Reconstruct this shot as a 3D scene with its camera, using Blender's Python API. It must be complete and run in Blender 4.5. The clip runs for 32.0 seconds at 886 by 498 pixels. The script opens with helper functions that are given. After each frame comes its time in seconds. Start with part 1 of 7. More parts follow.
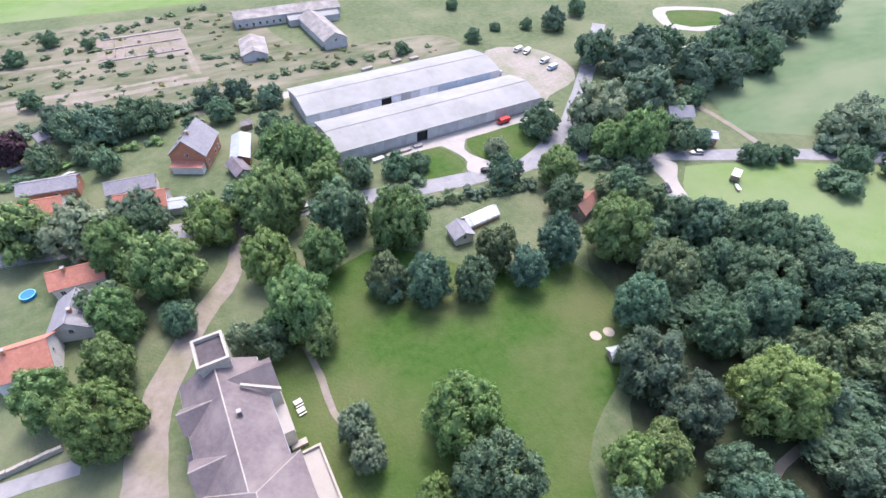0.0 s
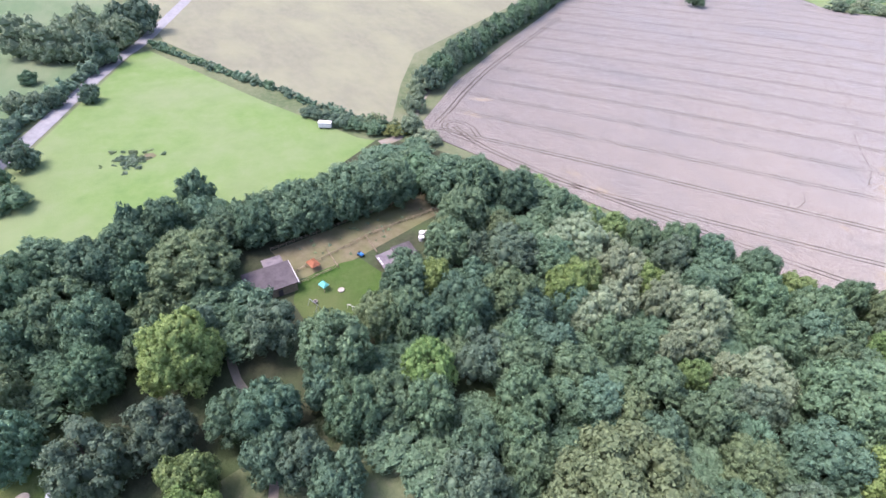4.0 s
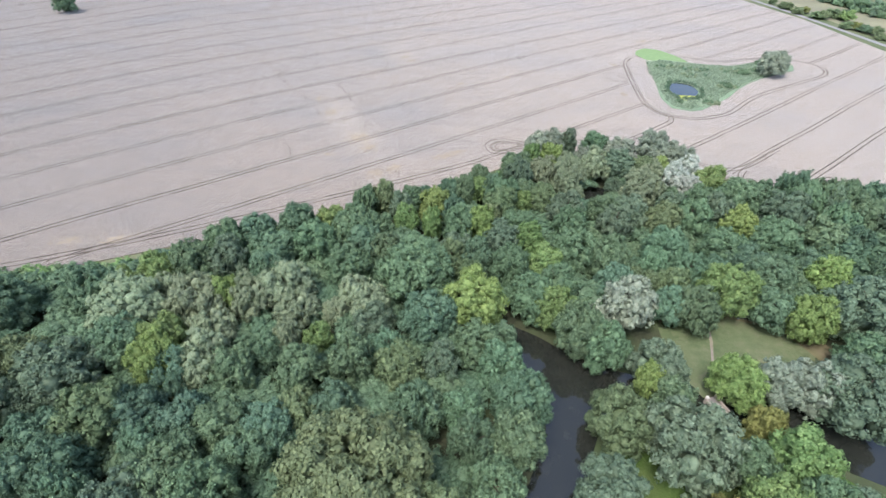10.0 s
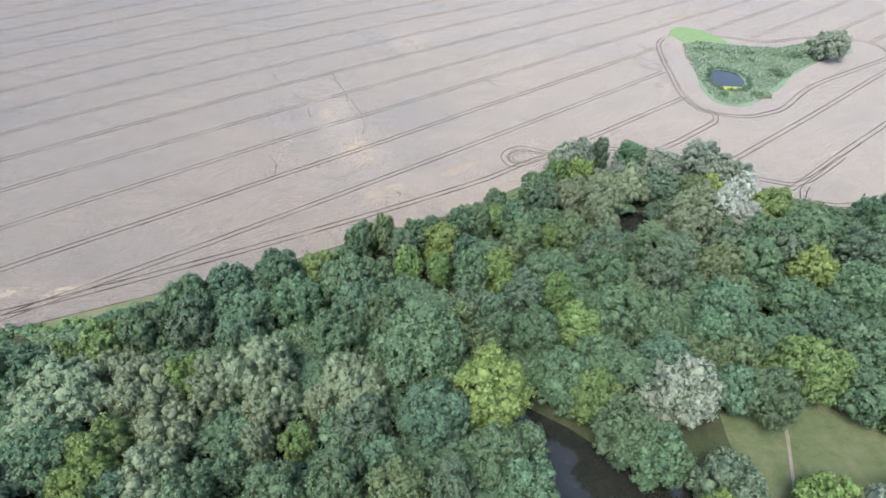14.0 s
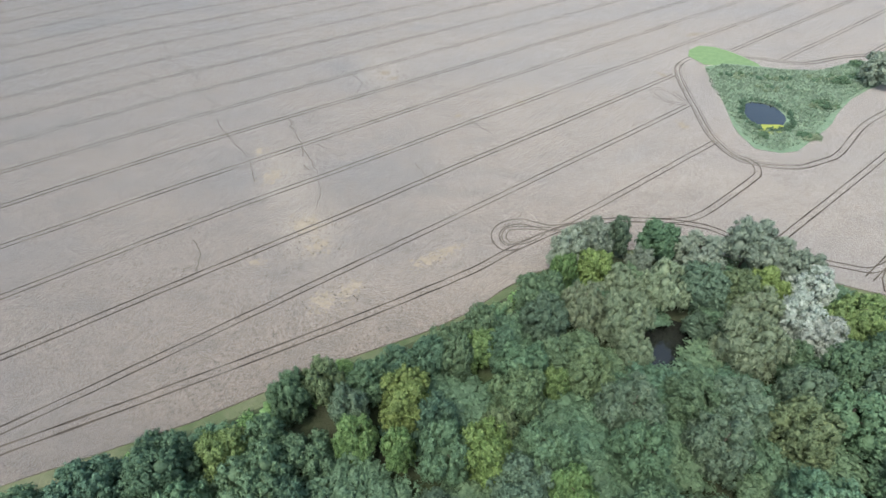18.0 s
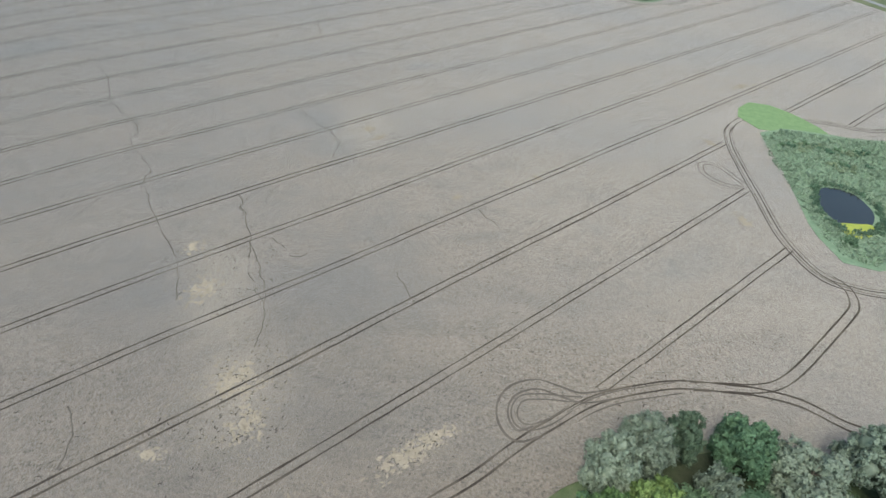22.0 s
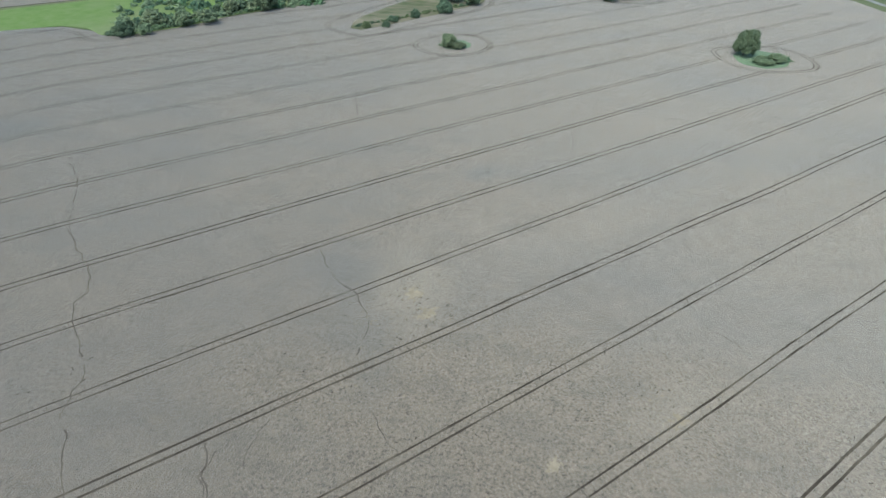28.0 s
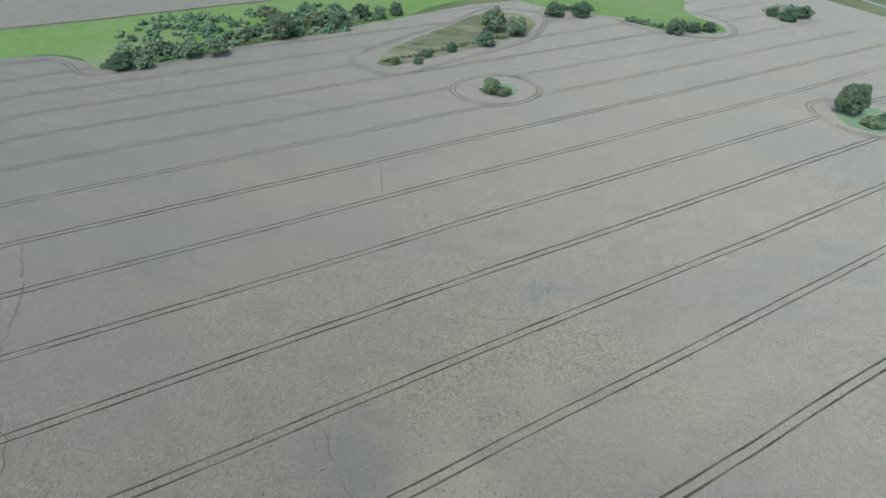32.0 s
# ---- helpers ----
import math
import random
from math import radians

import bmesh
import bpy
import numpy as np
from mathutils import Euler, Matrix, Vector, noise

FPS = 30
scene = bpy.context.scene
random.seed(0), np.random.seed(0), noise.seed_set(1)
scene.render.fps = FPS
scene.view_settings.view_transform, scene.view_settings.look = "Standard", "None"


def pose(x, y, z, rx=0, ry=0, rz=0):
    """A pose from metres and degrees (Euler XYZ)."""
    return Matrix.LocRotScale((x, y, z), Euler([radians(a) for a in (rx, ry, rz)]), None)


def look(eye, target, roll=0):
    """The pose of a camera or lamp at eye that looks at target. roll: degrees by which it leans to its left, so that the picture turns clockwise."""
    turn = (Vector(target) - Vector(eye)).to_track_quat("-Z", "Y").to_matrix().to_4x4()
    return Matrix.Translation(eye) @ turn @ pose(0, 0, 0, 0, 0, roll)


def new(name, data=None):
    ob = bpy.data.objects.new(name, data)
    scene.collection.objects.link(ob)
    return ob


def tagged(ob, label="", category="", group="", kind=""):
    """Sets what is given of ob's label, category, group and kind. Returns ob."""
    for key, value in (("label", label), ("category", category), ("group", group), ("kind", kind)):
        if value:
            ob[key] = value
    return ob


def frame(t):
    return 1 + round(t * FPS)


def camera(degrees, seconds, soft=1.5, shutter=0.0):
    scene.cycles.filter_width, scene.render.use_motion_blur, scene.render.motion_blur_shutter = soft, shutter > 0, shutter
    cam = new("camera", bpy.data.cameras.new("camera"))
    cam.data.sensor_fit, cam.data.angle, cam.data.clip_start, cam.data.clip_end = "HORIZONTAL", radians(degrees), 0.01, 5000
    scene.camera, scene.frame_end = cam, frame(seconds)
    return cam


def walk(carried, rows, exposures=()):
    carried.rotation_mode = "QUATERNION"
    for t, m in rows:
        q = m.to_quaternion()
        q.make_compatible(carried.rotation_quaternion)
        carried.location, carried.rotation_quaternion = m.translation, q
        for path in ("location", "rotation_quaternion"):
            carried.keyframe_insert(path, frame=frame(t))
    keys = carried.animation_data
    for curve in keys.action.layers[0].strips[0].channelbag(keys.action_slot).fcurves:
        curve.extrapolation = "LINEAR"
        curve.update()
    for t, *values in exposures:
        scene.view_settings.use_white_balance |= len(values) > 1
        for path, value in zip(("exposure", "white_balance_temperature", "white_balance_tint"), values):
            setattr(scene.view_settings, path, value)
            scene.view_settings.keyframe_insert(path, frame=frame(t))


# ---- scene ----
cam = camera(83.1, 32.0, soft=1.5)
PATH = [
    (0, (-2.60, -76.75, 92.59), (-39.31, -138.16, 22.73), 1.94),
    (0.5, (-2.52, -76.50, 92.97), (-50.71, -130.81, 24.20), 1.81),
    (1, (-2.63, -76.13, 93.24), (-61.27, -120.63, 25.55), 2.08),
    (1.5, (-2.54, -75.72, 93.35), (-69.41, -107.84, 26.29), 2.39),
    (2, (-2.32, -75.86, 93.36), (-75.51, -92.16, 27.19), 2.68),
    (2.5, (-2.63, -75.85, 93.27), (-77.82, -74.58, 27.36), 3.34),
    (3, (-2.81, -75.89, 93.33), (-76.52, -57.97, 28.17), 3.49),
    (3.5, (-3.13, -75.99, 93.42), (-73.23, -45.84, 28.79), 3.59),
    (5.5, (-1.94, -73.80, 94.43), (-39.56, -7.11, 30.11), 2.57),
    (6, (-1.98, -73.81, 94.38), (-28.53, -1.79, 30.28), 2.33),
    (6.5, (-2.21, -73.73, 94.29), (-17.23, 1.52, 30.16), 2.30),
    (7, (-2.63, -73.76, 94.13), (-5.87, 2.90, 30.00), 2.35),
    (7.5, (-3.25, -73.73, 93.96), (-2.19, 2.97, 29.81), 2.48),
    (8, (-3.49, -73.72, 93.91), (-3.16, 2.45, 29.13), 2.52),
    (8.5, (-3.56, -73.43, 93.91), (-2.69, 4.41, 31.15), 2.63),
    (9, (-4.06, -72.86, 93.81), (-0.69, 5.92, 32.31), 2.73),
    (9.5, (-4.44, -71.52, 93.70), (-0.68, 7.37, 32.37), 2.71),
    (10, (-4.55, -69.35, 93.64), (-2.46, 9.02, 31.56), 2.69),
    (10.5, (-4.70, -66.66, 93.68), (-4.30, 10.94, 30.60), 2.66),
    (11, (-4.92, -63.41, 93.82), (-6.03, 13.10, 29.44), 2.45),
    (11.5, (-4.87, -59.85, 93.92), (-5.60, 16.23, 29.02), 2.27),
    (12, (-4.98, -55.87, 93.91), (-5.10, 20.02, 28.80), 2.20),
    (12.5, (-5.13, -51.21, 93.91), (-5.33, 24.11, 28.13), 2.00),
    (13, (-5.11, -46.45, 93.87), (-5.19, 28.54, 27.72), 2.04),
    (13.5, (-4.90, -41.45, 93.82), (-4.72, 33.04, 27.11), 1.96),
    (14, (-4.49, -36.09, 93.83), (-4.24, 38.18, 26.87), 1.62),
    (14.5, (-4.05, -30.40, 93.71), (-3.87, 43.47, 26.31), 1.41),
    (16.5, (-0.82, -6.26, 91.69), (-0.63, 67.46, 24.13), 0.72),
    (17, (0.00, 0.00, 90.99), (0.25, 73.92, 23.64), 0.59),
    (17.5, (1.16, 6.10, 90.33), (1.28, 80.08, 23.06), 0.33),
    (18, (2.59, 12.08, 89.81), (2.44, 86.35, 22.84), 0.35),
    (18.5, (3.94, 18.26, 89.45), (3.64, 92.73, 22.71), 0.31),
    (19, (5.14, 24.60, 89.28), (4.70, 99.32, 22.82), 0.52),
    (19.5, (5.94, 31.07, 89.13), (5.09, 105.92, 22.81), 0.63),
    (20, (6.12, 37.68, 88.83), (5.22, 112.56, 22.56), 1.02),
    (20.5, (5.96, 44.44, 88.48), (5.62, 119.00, 21.83), 1.69),
    (21, (5.51, 51.42, 88.08), (5.03, 125.91, 21.38), 1.85),
    (21.5, (4.91, 58.36, 87.79), (4.85, 132.99, 21.23), 2.15),
    (22, (4.13, 65.14, 87.50), (4.13, 139.94, 21.13), 2.31),
    (22.5, (3.40, 71.67, 87.13), (3.57, 146.56, 20.86), 2.39),
    (23, (2.90, 78.08, 86.75), (2.93, 153.46, 21.05), 2.16),
    (23.5, (2.25, 84.44, 86.64), (2.05, 160.00, 21.15), 1.95),
    (24, (0.99, 90.97, 86.75), (1.17, 166.59, 21.32), 1.91),
    (24.5, (-0.20, 97.29, 87.06), (-0.32, 172.95, 21.67), 1.90),
    (25, (-1.65, 103.87, 87.42), (-1.99, 179.43, 21.92), 1.79),
    (25.5, (-3.17, 110.08, 87.75), (-3.24, 185.56, 22.14), 1.91),
    (27.5, (-7.73, 135.07, 87.80), (-12.51, 211.05, 22.96), 1.45),
    (28, (-9.01, 141.42, 87.75), (-16.19, 217.40, 23.13), 1.42),
    (28.5, (-10.21, 147.49, 87.68), (-18.72, 223.50, 23.25), 1.47),
    (29, (-11.60, 154.18, 87.70), (-22.25, 229.87, 23.23), 1.36),
    (29.5, (-12.94, 160.66, 87.87), (-24.48, 236.30, 23.48), 1.49),
    (30, (-14.62, 166.91, 88.11), (-25.63, 242.76, 23.88), 1.57),
    (30.5, (-16.25, 173.23, 88.48), (-27.26, 249.06, 24.22), 1.67),
    (31, (-18.00, 179.25, 88.88), (-29.27, 255.06, 24.65), 1.62),
    (31.5, (-20.06, 185.59, 89.33), (-31.14, 261.33, 24.97), 1.60),
    (32, (-22.12, 191.69, 89.82), (-32.96, 267.20, 25.17), 1.86),
]
EXPOSURES = [(0, 1.78, 6300, 20), (2, 1.8, 6170, 21), (3, 1.86, 6230, 26), (6, 1.6, 6450, 24), (9, 1.5, 6430, 14), (14, 1.42, 6480, 9), (20, 0.99, 6520, 2), (25, 0.73, 6400, -3), (32, 0.75, 6260, -6)]
walk(cam, [(t, look(eye, target, roll)) for t, eye, target, roll in PATH], EXPOSURES)

# world: bright overcast sky, with one wide soft sun
world = bpy.data.worlds.new("sky")
scene.world = world
world.use_nodes = True
wn = world.node_tree.nodes
sky = wn.new("ShaderNodeTexSky")
sky.sky_type = "NISHITA"
sky.sun_disc = False
sky.sun_elevation = radians(62)
sky.sun_rotation = radians(214)
sky.air_density, sky.dust_density, sky.ozone_density = 1.0, 3.0, 1.0
wn["Background"].inputs["Strength"].default_value = 0.155
world.node_tree.links.new(sky.outputs[0], wn["Background"].inputs["Color"])
sun = new("sun", bpy.data.lights.new("sun", "SUN"))
sun.data.energy, sun.data.angle, sun.data.color = 1.4, radians(22), (1.0, 0.96, 0.9)
sun.matrix_basis = look((0, 0, 200), (58, 88, 0))
sun.location = (0, 0, 300)

# ---- materials ----
def material(name, colors, scale=1.0, rough=0.8, detail=6.0, bump=0.0, bump_scale=None, metal=0.0, spec=0.3,
             rand=0.0, island=0.0, big=None, big_mix=0.4, stretch=(1, 1, 1), hue=0.0):
    """A surface with fine and coarse variation: colors are blended by noise at scale (1/m), big is a colour laid over in wide stains."""
    m = bpy.data.materials.new(name)
    m.use_nodes = True
    n, l = m.node_tree.nodes, m.node_tree.links
    b = n["Principled BSDF"]
    b.inputs["Roughness"].default_value = rough
    b.inputs["Metallic"].default_value = metal
    b.inputs["Specular IOR Level"].default_value = spec
    geo = n.new("ShaderNodeNewGeometry")
    mp = n.new("ShaderNodeMapping")
    mp.inputs["Scale"].default_value = stretch
    l.new(geo.outputs["Position"], mp.inputs["Vector"])
    no = n.new("ShaderNodeTexNoise")
    no.inputs["Scale"].default_value, no.inputs["Detail"].default_value, no.inputs["Roughness"].default_value = scale, detail, 0.65
    l.new(mp.outputs[0], no.inputs["Vector"])
    ramp = n.new("ShaderNodeValToRGB")
    e = ramp.color_ramp.elements
    e[0].position, e[1].position = 0.3, 0.7
    e[0].color, e[1].color = (*colors[0], 1), (*colors[-1], 1)
    for i, c in enumerate(colors[1:-1]):
        e.new(0.3 + 0.4 * (i + 1) / (len(colors) - 1)).color = (*c, 1)
    l.new(no.outputs["Fac"], ramp.inputs["Fac"])
    out = ramp.outputs["Color"]
    if big:
        n2 = n.new("ShaderNodeTexNoise")
        n2.inputs["Scale"].default_value, n2.inputs["Detail"].default_value = big[1], 4
        l.new(mp.outputs[0], n2.inputs["Vector"])
        mr = n.new("ShaderNodeMapRange")
        mr.inputs["From Min"].default_value, mr.inputs["From Max"].default_value = 0.42, 0.68
        mr.inputs["To Max"].default_value = big_mix
        l.new(n2.outputs["Fac"], mr.inputs["Value"])
        mx = n.new("ShaderNodeMix")
        mx.data_type = "RGBA"
        l.new(mr.outputs[0], mx.inputs["Factor"])
        l.new(out, mx.inputs["A"])
        mx.inputs["B"].default_value = (*big[0], 1)
        out = mx.outputs["Result"]
    if rand or island:
        hs = n.new("ShaderNodeHueSaturation")
        src = None
        if rand:
            oi = n.new("ShaderNodeObjectInfo")
            mr = n.new("ShaderNodeMapRange")
            mr.inputs["To Min"].default_value, mr.inputs["To Max"].default_value = 1 - rand, 1 + rand
            l.new(oi.outputs["Random"], mr.inputs["Value"])
            src = mr.outputs[0]
        if island:
            mr2 = n.new("ShaderNodeMapRange")
            mr2.inputs["To Min"].default_value, mr2.inputs["To Max"].default_value = 1 - island, 1 + island
            l.new(geo.outputs["Random Per Island"], mr2.inputs["Value"])
            if src:
                mu = n.new("ShaderNodeMath")
                mu.operation = "MULTIPLY"
                l.new(src, mu.inputs[0])
                l.new(mr2.outputs[0], mu.inputs[1])
                src = mu.outputs[0]
            else:
                src = mr2.outputs[0]
        l.new(src, hs.inputs["Value"])
        if hue:
            m1 = n.new("ShaderNodeMath")
            m1.operation = "MULTIPLY"
            m1.inputs[1].default_value = 17.31
            l.new(oi.outputs["Random"], m1.inputs[0])
            m2 = n.new("ShaderNodeMath")
            m2.operation = "FRACT"
            l.new(m1.outputs[0], m2.inputs[0])
            m3 = n.new("ShaderNodeMapRange")
            m3.inputs["To Min"].default_value, m3.inputs["To Max"].default_value = 0.5 - hue, 0.5 + 0.25 * hue
            l.new(m2.outputs[0], m3.inputs["Value"])
            l.new(m3.outputs[0], hs.inputs["Hue"])
        l.new(out, hs.inputs["Color"])
        out = hs.outputs["Color"]
    l.new(out, b.inputs["Base Color"])
    if bump:
        bn = n.new("ShaderNodeTexNoise")
        bn.inputs["Scale"].default_value, bn.inputs["Detail"].default_value = bump_scale or scale * 3, 5
        l.new(mp.outputs[0], bn.inputs["Vector"])
        bp = n.new("ShaderNodeBump")
        bp.inputs["Strength"].default_value, bp.inputs["Distance"].default_value = bump, 0.3
        l.new(bn.outputs["Fac"], bp.inputs["Height"])
        l.new(bp.outputs[0], b.inputs["Normal"])
    return m


def foliage(name, dark, light, rand=0.15, island=0.24):
    """Leaves: colour varies leaf by leaf, clump by clump and tree by tree; some light passes through."""
    m = material(name, (dark, light), scale=0.7, rough=0.6, detail=7, bump=0.7, bump_scale=2.4, rand=rand, island=island, spec=0.12, hue=0.03)
    n, l = m.node_tree.nodes, m.node_tree.links
    b = n["Principled BSDF"]
    tr = n.new("ShaderNodeBsdfTranslucent")
    l.new(b.inputs["Base Color"].links[0].from_socket, tr.inputs["Color"])
    mix = n.new("ShaderNodeMixShader")
    mix.inputs[0].default_value = 0.3
    l.new(b.outputs[0], mix.inputs[1])
    l.new(tr.outputs[0], mix.inputs[2])
    l.new(mix.outputs[0], n["Material Output"].inputs["Surface"])
    return m


LEAF = {
    "dark": foliage("leaves_dark", (0.072, 0.126, 0.082), (0.142, 0.228, 0.146)),
    "mid": foliage("leaves_mid", (0.077, 0.138, 0.078), (0.148, 0.235, 0.136)),
    "bright": foliage("leaves_bright", (0.103, 0.186, 0.068), (0.196, 0.296, 0.122)),
    "lime": foliage("leaves_lime", (0.118, 0.204, 0.064), (0.214, 0.318, 0.120)),
    "olive": foliage("leaves_olive", (0.093, 0.144, 0.073), (0.169, 0.237, 0.127)),
    "teal": foliage("leaves_teal", (0.064, 0.120, 0.081), (0.126, 0.207, 0.142)),
    "aqua": foliage("leaves_aqua", (0.081, 0.152, 0.099), (0.154, 0.253, 0.169)),
    "willow": foliage("leaves_willow", (0.138, 0.192, 0.116), (0.236, 0.300, 0.192), island=0.14),
    "silver": foliage("leaves_silver", (0.152, 0.205, 0.148), (0.280, 0.335, 0.262), island=0.18),
    "white": foliage("leaves_white", (0.25, 0.31, 0.255), (0.45, 0.49, 0.43), island=0.18),
    "grey": foliage("leaves_grey", (0.077, 0.124, 0.083), (0.148, 0.216, 0.144)),
    "yellow": foliage("leaves_yellow", (0.126, 0.152, 0.050), (0.211, 0.237, 0.087)),
    "purple": foliage("leaves_purple", (0.04, 0.024, 0.03), (0.08, 0.045, 0.055)),
}
M_BARK = material("bark", ((0.05, 0.04, 0.03), (0.12, 0.1, 0.08)), scale=3, rough=0.95, bump=0.5)
M_GRASS = material("grass", ((0.0589, 0.0846, 0.0405), (0.081, 0.107, 0.053), (0.11, 0.121, 0.0736)), scale=0.4, rough=0.95, detail=10, bump=0.8,
                   bump_scale=1.5, spec=0.1, big=((0.165, 0.165, 0.105), 0.035), big_mix=0.55)
M_LAWN = material("park_lawn", ((0.027, 0.064, 0.0125), (0.038, 0.081, 0.016), (0.055, 0.09, 0.027)), scale=0.5, rough=0.95, detail=10, bump=0.8,
                  bump_scale=1.5, spec=0.1, big=((0.098, 0.105, 0.048), 0.045), big_mix=0.7)
M_FLOOR = material("wood_floor", ((0.03, 0.038, 0.022), (0.055, 0.06, 0.036)), scale=0.6, rough=0.95, bump=0.6, spec=0.1, big=((0.055, 0.085, 0.035), 0.08), big_mix=0.7)
M_MEADOW = material("bright_meadow", ((0.0869, 0.149, 0.0452), (0.111, 0.173, 0.0576), (0.136, 0.186, 0.0783)), scale=0.12, rough=0.95, detail=9, bump=0.4,
                    bump_scale=2, spec=0.1, big=((0.155, 0.185, 0.1), 0.02), big_mix=0.7)
M_GREENCROP = material("green_crop", ((0.0737, 0.118, 0.0589), (0.0998, 0.144, 0.0763)), scale=0.07, rough=0.95, detail=9, bump=0.4, bump_scale=2,
                       spec=0.1, big=((0.14, 0.165, 0.1), 0.018), big_mix=0.8, stretch=(1, 2.2, 1))
M_PALECROP = material("pale_stubble", ((0.138, 0.142, 0.098), (0.170, 0.168, 0.120)), scale=0.12, rough=0.95, detail=9, bump=0.4, bump_scale=3,
                      spec=0.1, big=((0.2, 0.205, 0.13), 0.02), big_mix=0.7, stretch=(1, 1.8, 1))
M_FARCROP = material("far_ripe_crop", ((0.14, 0.132, 0.118), (0.185, 0.172, 0.15)), scale=0.12, rough=0.95, detail=8, bump=0.4, bump_scale=3,
                     spec=0.1, big=((0.155, 0.15, 0.135), 0.02), big_mix=0.6, stretch=(1, 2, 1))
M_WASTE = material("waste_ground", ((0.0473, 0.0688, 0.0361), (0.0817, 0.0989, 0.0533), (0.112, 0.11, 0.0731), (0.163, 0.144, 0.112)), scale=0.16, rough=0.95, detail=10, bump=0.8,
                   bump_scale=1, spec=0.1, big=((0.2, 0.18, 0.14), 0.04), big_mix=0.8, stretch=(0.6, 1.5, 1))
M_DIRT = material("dirt", ((0.163, 0.142, 0.12), (0.232, 0.202, 0.181)), scale=0.5, rough=0.95, bump=0.3, spec=0.1,
                  big=((0.14, 0.14, 0.07), 0.12), big_mix=0.5)
M_PADDOCK = material("paddock_soil", ((0.0948, 0.087, 0.0475), (0.15, 0.131, 0.087)), scale=0.3, rough=0.95, bump=0.4, spec=0.1,
                     big=((0.11, 0.13, 0.05), 0.08), big_mix=0.6)
M_ASPHALT = material("asphalt", ((0.15, 0.15, 0.16), (0.21, 0.21, 0.22)), scale=0.6, rough=0.85, bump=0.1,
                     big=((0.25, 0.24, 0.24), 0.2), big_mix=0.5)
M_CONCRETE = material("concrete", ((0.243, 0.227, 0.211), (0.324, 0.3, 0.279)), scale=0.4, rough=0.9, bump=0.15,
                      big=((0.24, 0.225, 0.2), 0.1), big_mix=0.6)
M_YARD = material("gravel_yard", ((0.19, 0.17, 0.15), (0.27, 0.25, 0.225)), scale=0.7, rough=0.95, detail=10, bump=0.4, spec=0.1, big=((0.13, 0.145, 0.085), 0.09), big_mix=0.7)
M_RUST = material("faded_red_tile", ((0.16, 0.075, 0.055), (0.25, 0.125, 0.095)), scale=1.5, rough=0.85, bump=0.3, big=((0.12, 0.09, 0.075), 0.4), big_mix=0.6)
M_SLATE = material("slate_roof", ((0.085, 0.0723, 0.085), (0.136, 0.119, 0.132)), scale=1.2, rough=0.6, bump=0.2, big=((0.19, 0.165, 0.165), 0.3), big_mix=0.6)
M_ROOFPALE = material("weathered_slate", ((0.092, 0.0748, 0.0782), (0.136, 0.112, 0.116)), scale=1.2, rough=0.65, bump=0.2,
                      big=((0.19, 0.16, 0.155), 0.2), big_mix=0.7)
M_OLDSHEET = material("stained_old_sheet", ((0.13, 0.12, 0.115), (0.21, 0.195, 0.185)), scale=0.8, rough=0.8, bump=0.2, big=((0.3, 0.28, 0.27), 0.25), big_mix=0.7)
M_TILE = material("red_tile", ((0.31, 0.118, 0.08), (0.43, 0.19, 0.135)), scale=1.5, rough=0.8, bump=0.3, big=((0.28, 0.12, 0.09), 0.4), big_mix=0.5)
M_GREYTILE = material("grey_tile", ((0.14, 0.14, 0.16), (0.21, 0.21, 0.23)), scale=1.5, rough=0.75, bump=0.3, big=((0.25, 0.24, 0.24), 0.4), big_mix=0.4)
M_SHEET = material("fibre_cement_sheet", ((0.172, 0.176, 0.172), (0.21, 0.213, 0.208)), scale=0.3, rough=0.7, bump=0.05,
                   big=((0.25, 0.25, 0.255), 0.09), big_mix=0.6, rand=0.025)
M_RENDER = material("plaster", ((0.52, 0.47, 0.4), (0.64, 0.6, 0.53)), scale=0.8, rough=0.9, bump=0.1, big=((0.35, 0.32, 0.27), 0.3), big_mix=0.5)
M_WHITE = material("white_paint", ((0.48, 0.475, 0.46), (0.6, 0.59, 0.58)), scale=1, rough=0.7, big=((0.4, 0.385, 0.36), 0.4), big_mix=0.4)
M_BRICK = material("brick_wall", ((0.3, 0.13, 0.08), (0.42, 0.21, 0.13)), scale=2, rough=0.9, bump=0.2, big=((0.25, 0.12, 0.08), 0.4), big_mix=0.4)
M_STONE = material("stone", ((0.26, 0.235, 0.2), (0.38, 0.35, 0.31)), scale=1.5, rough=0.9, bump=0.3, big=((0.25, 0.23, 0.2), 0.5), big_mix=0.5)
M_GLASS = material("window_glass", ((0.02, 0.025, 0.03), (0.035, 0.04, 0.045)), scale=0.5, rough=0.08, spec=0.6)
M_WOOD = material("weathered_wood", ((0.17, 0.13, 0.09), (0.28, 0.23, 0.17)), scale=2, rough=0.9, bump=0.2)
M_DARKROOF = material("roofing_felt", ((0.045, 0.038, 0.042), (0.075, 0.064, 0.07)), scale=0.8, rough=0.85, bump=0.1, big=((0.1, 0.085, 0.09), 0.3), big_mix=0.5)
M_METAL = material("galvanised_sheet", ((0.24, 0.27, 0.31), (0.33, 0.36, 0.4)), scale=0.8, rough=0.5, metal=0.2, big=((0.2, 0.21, 0.22), 0.3), big_mix=0.5)
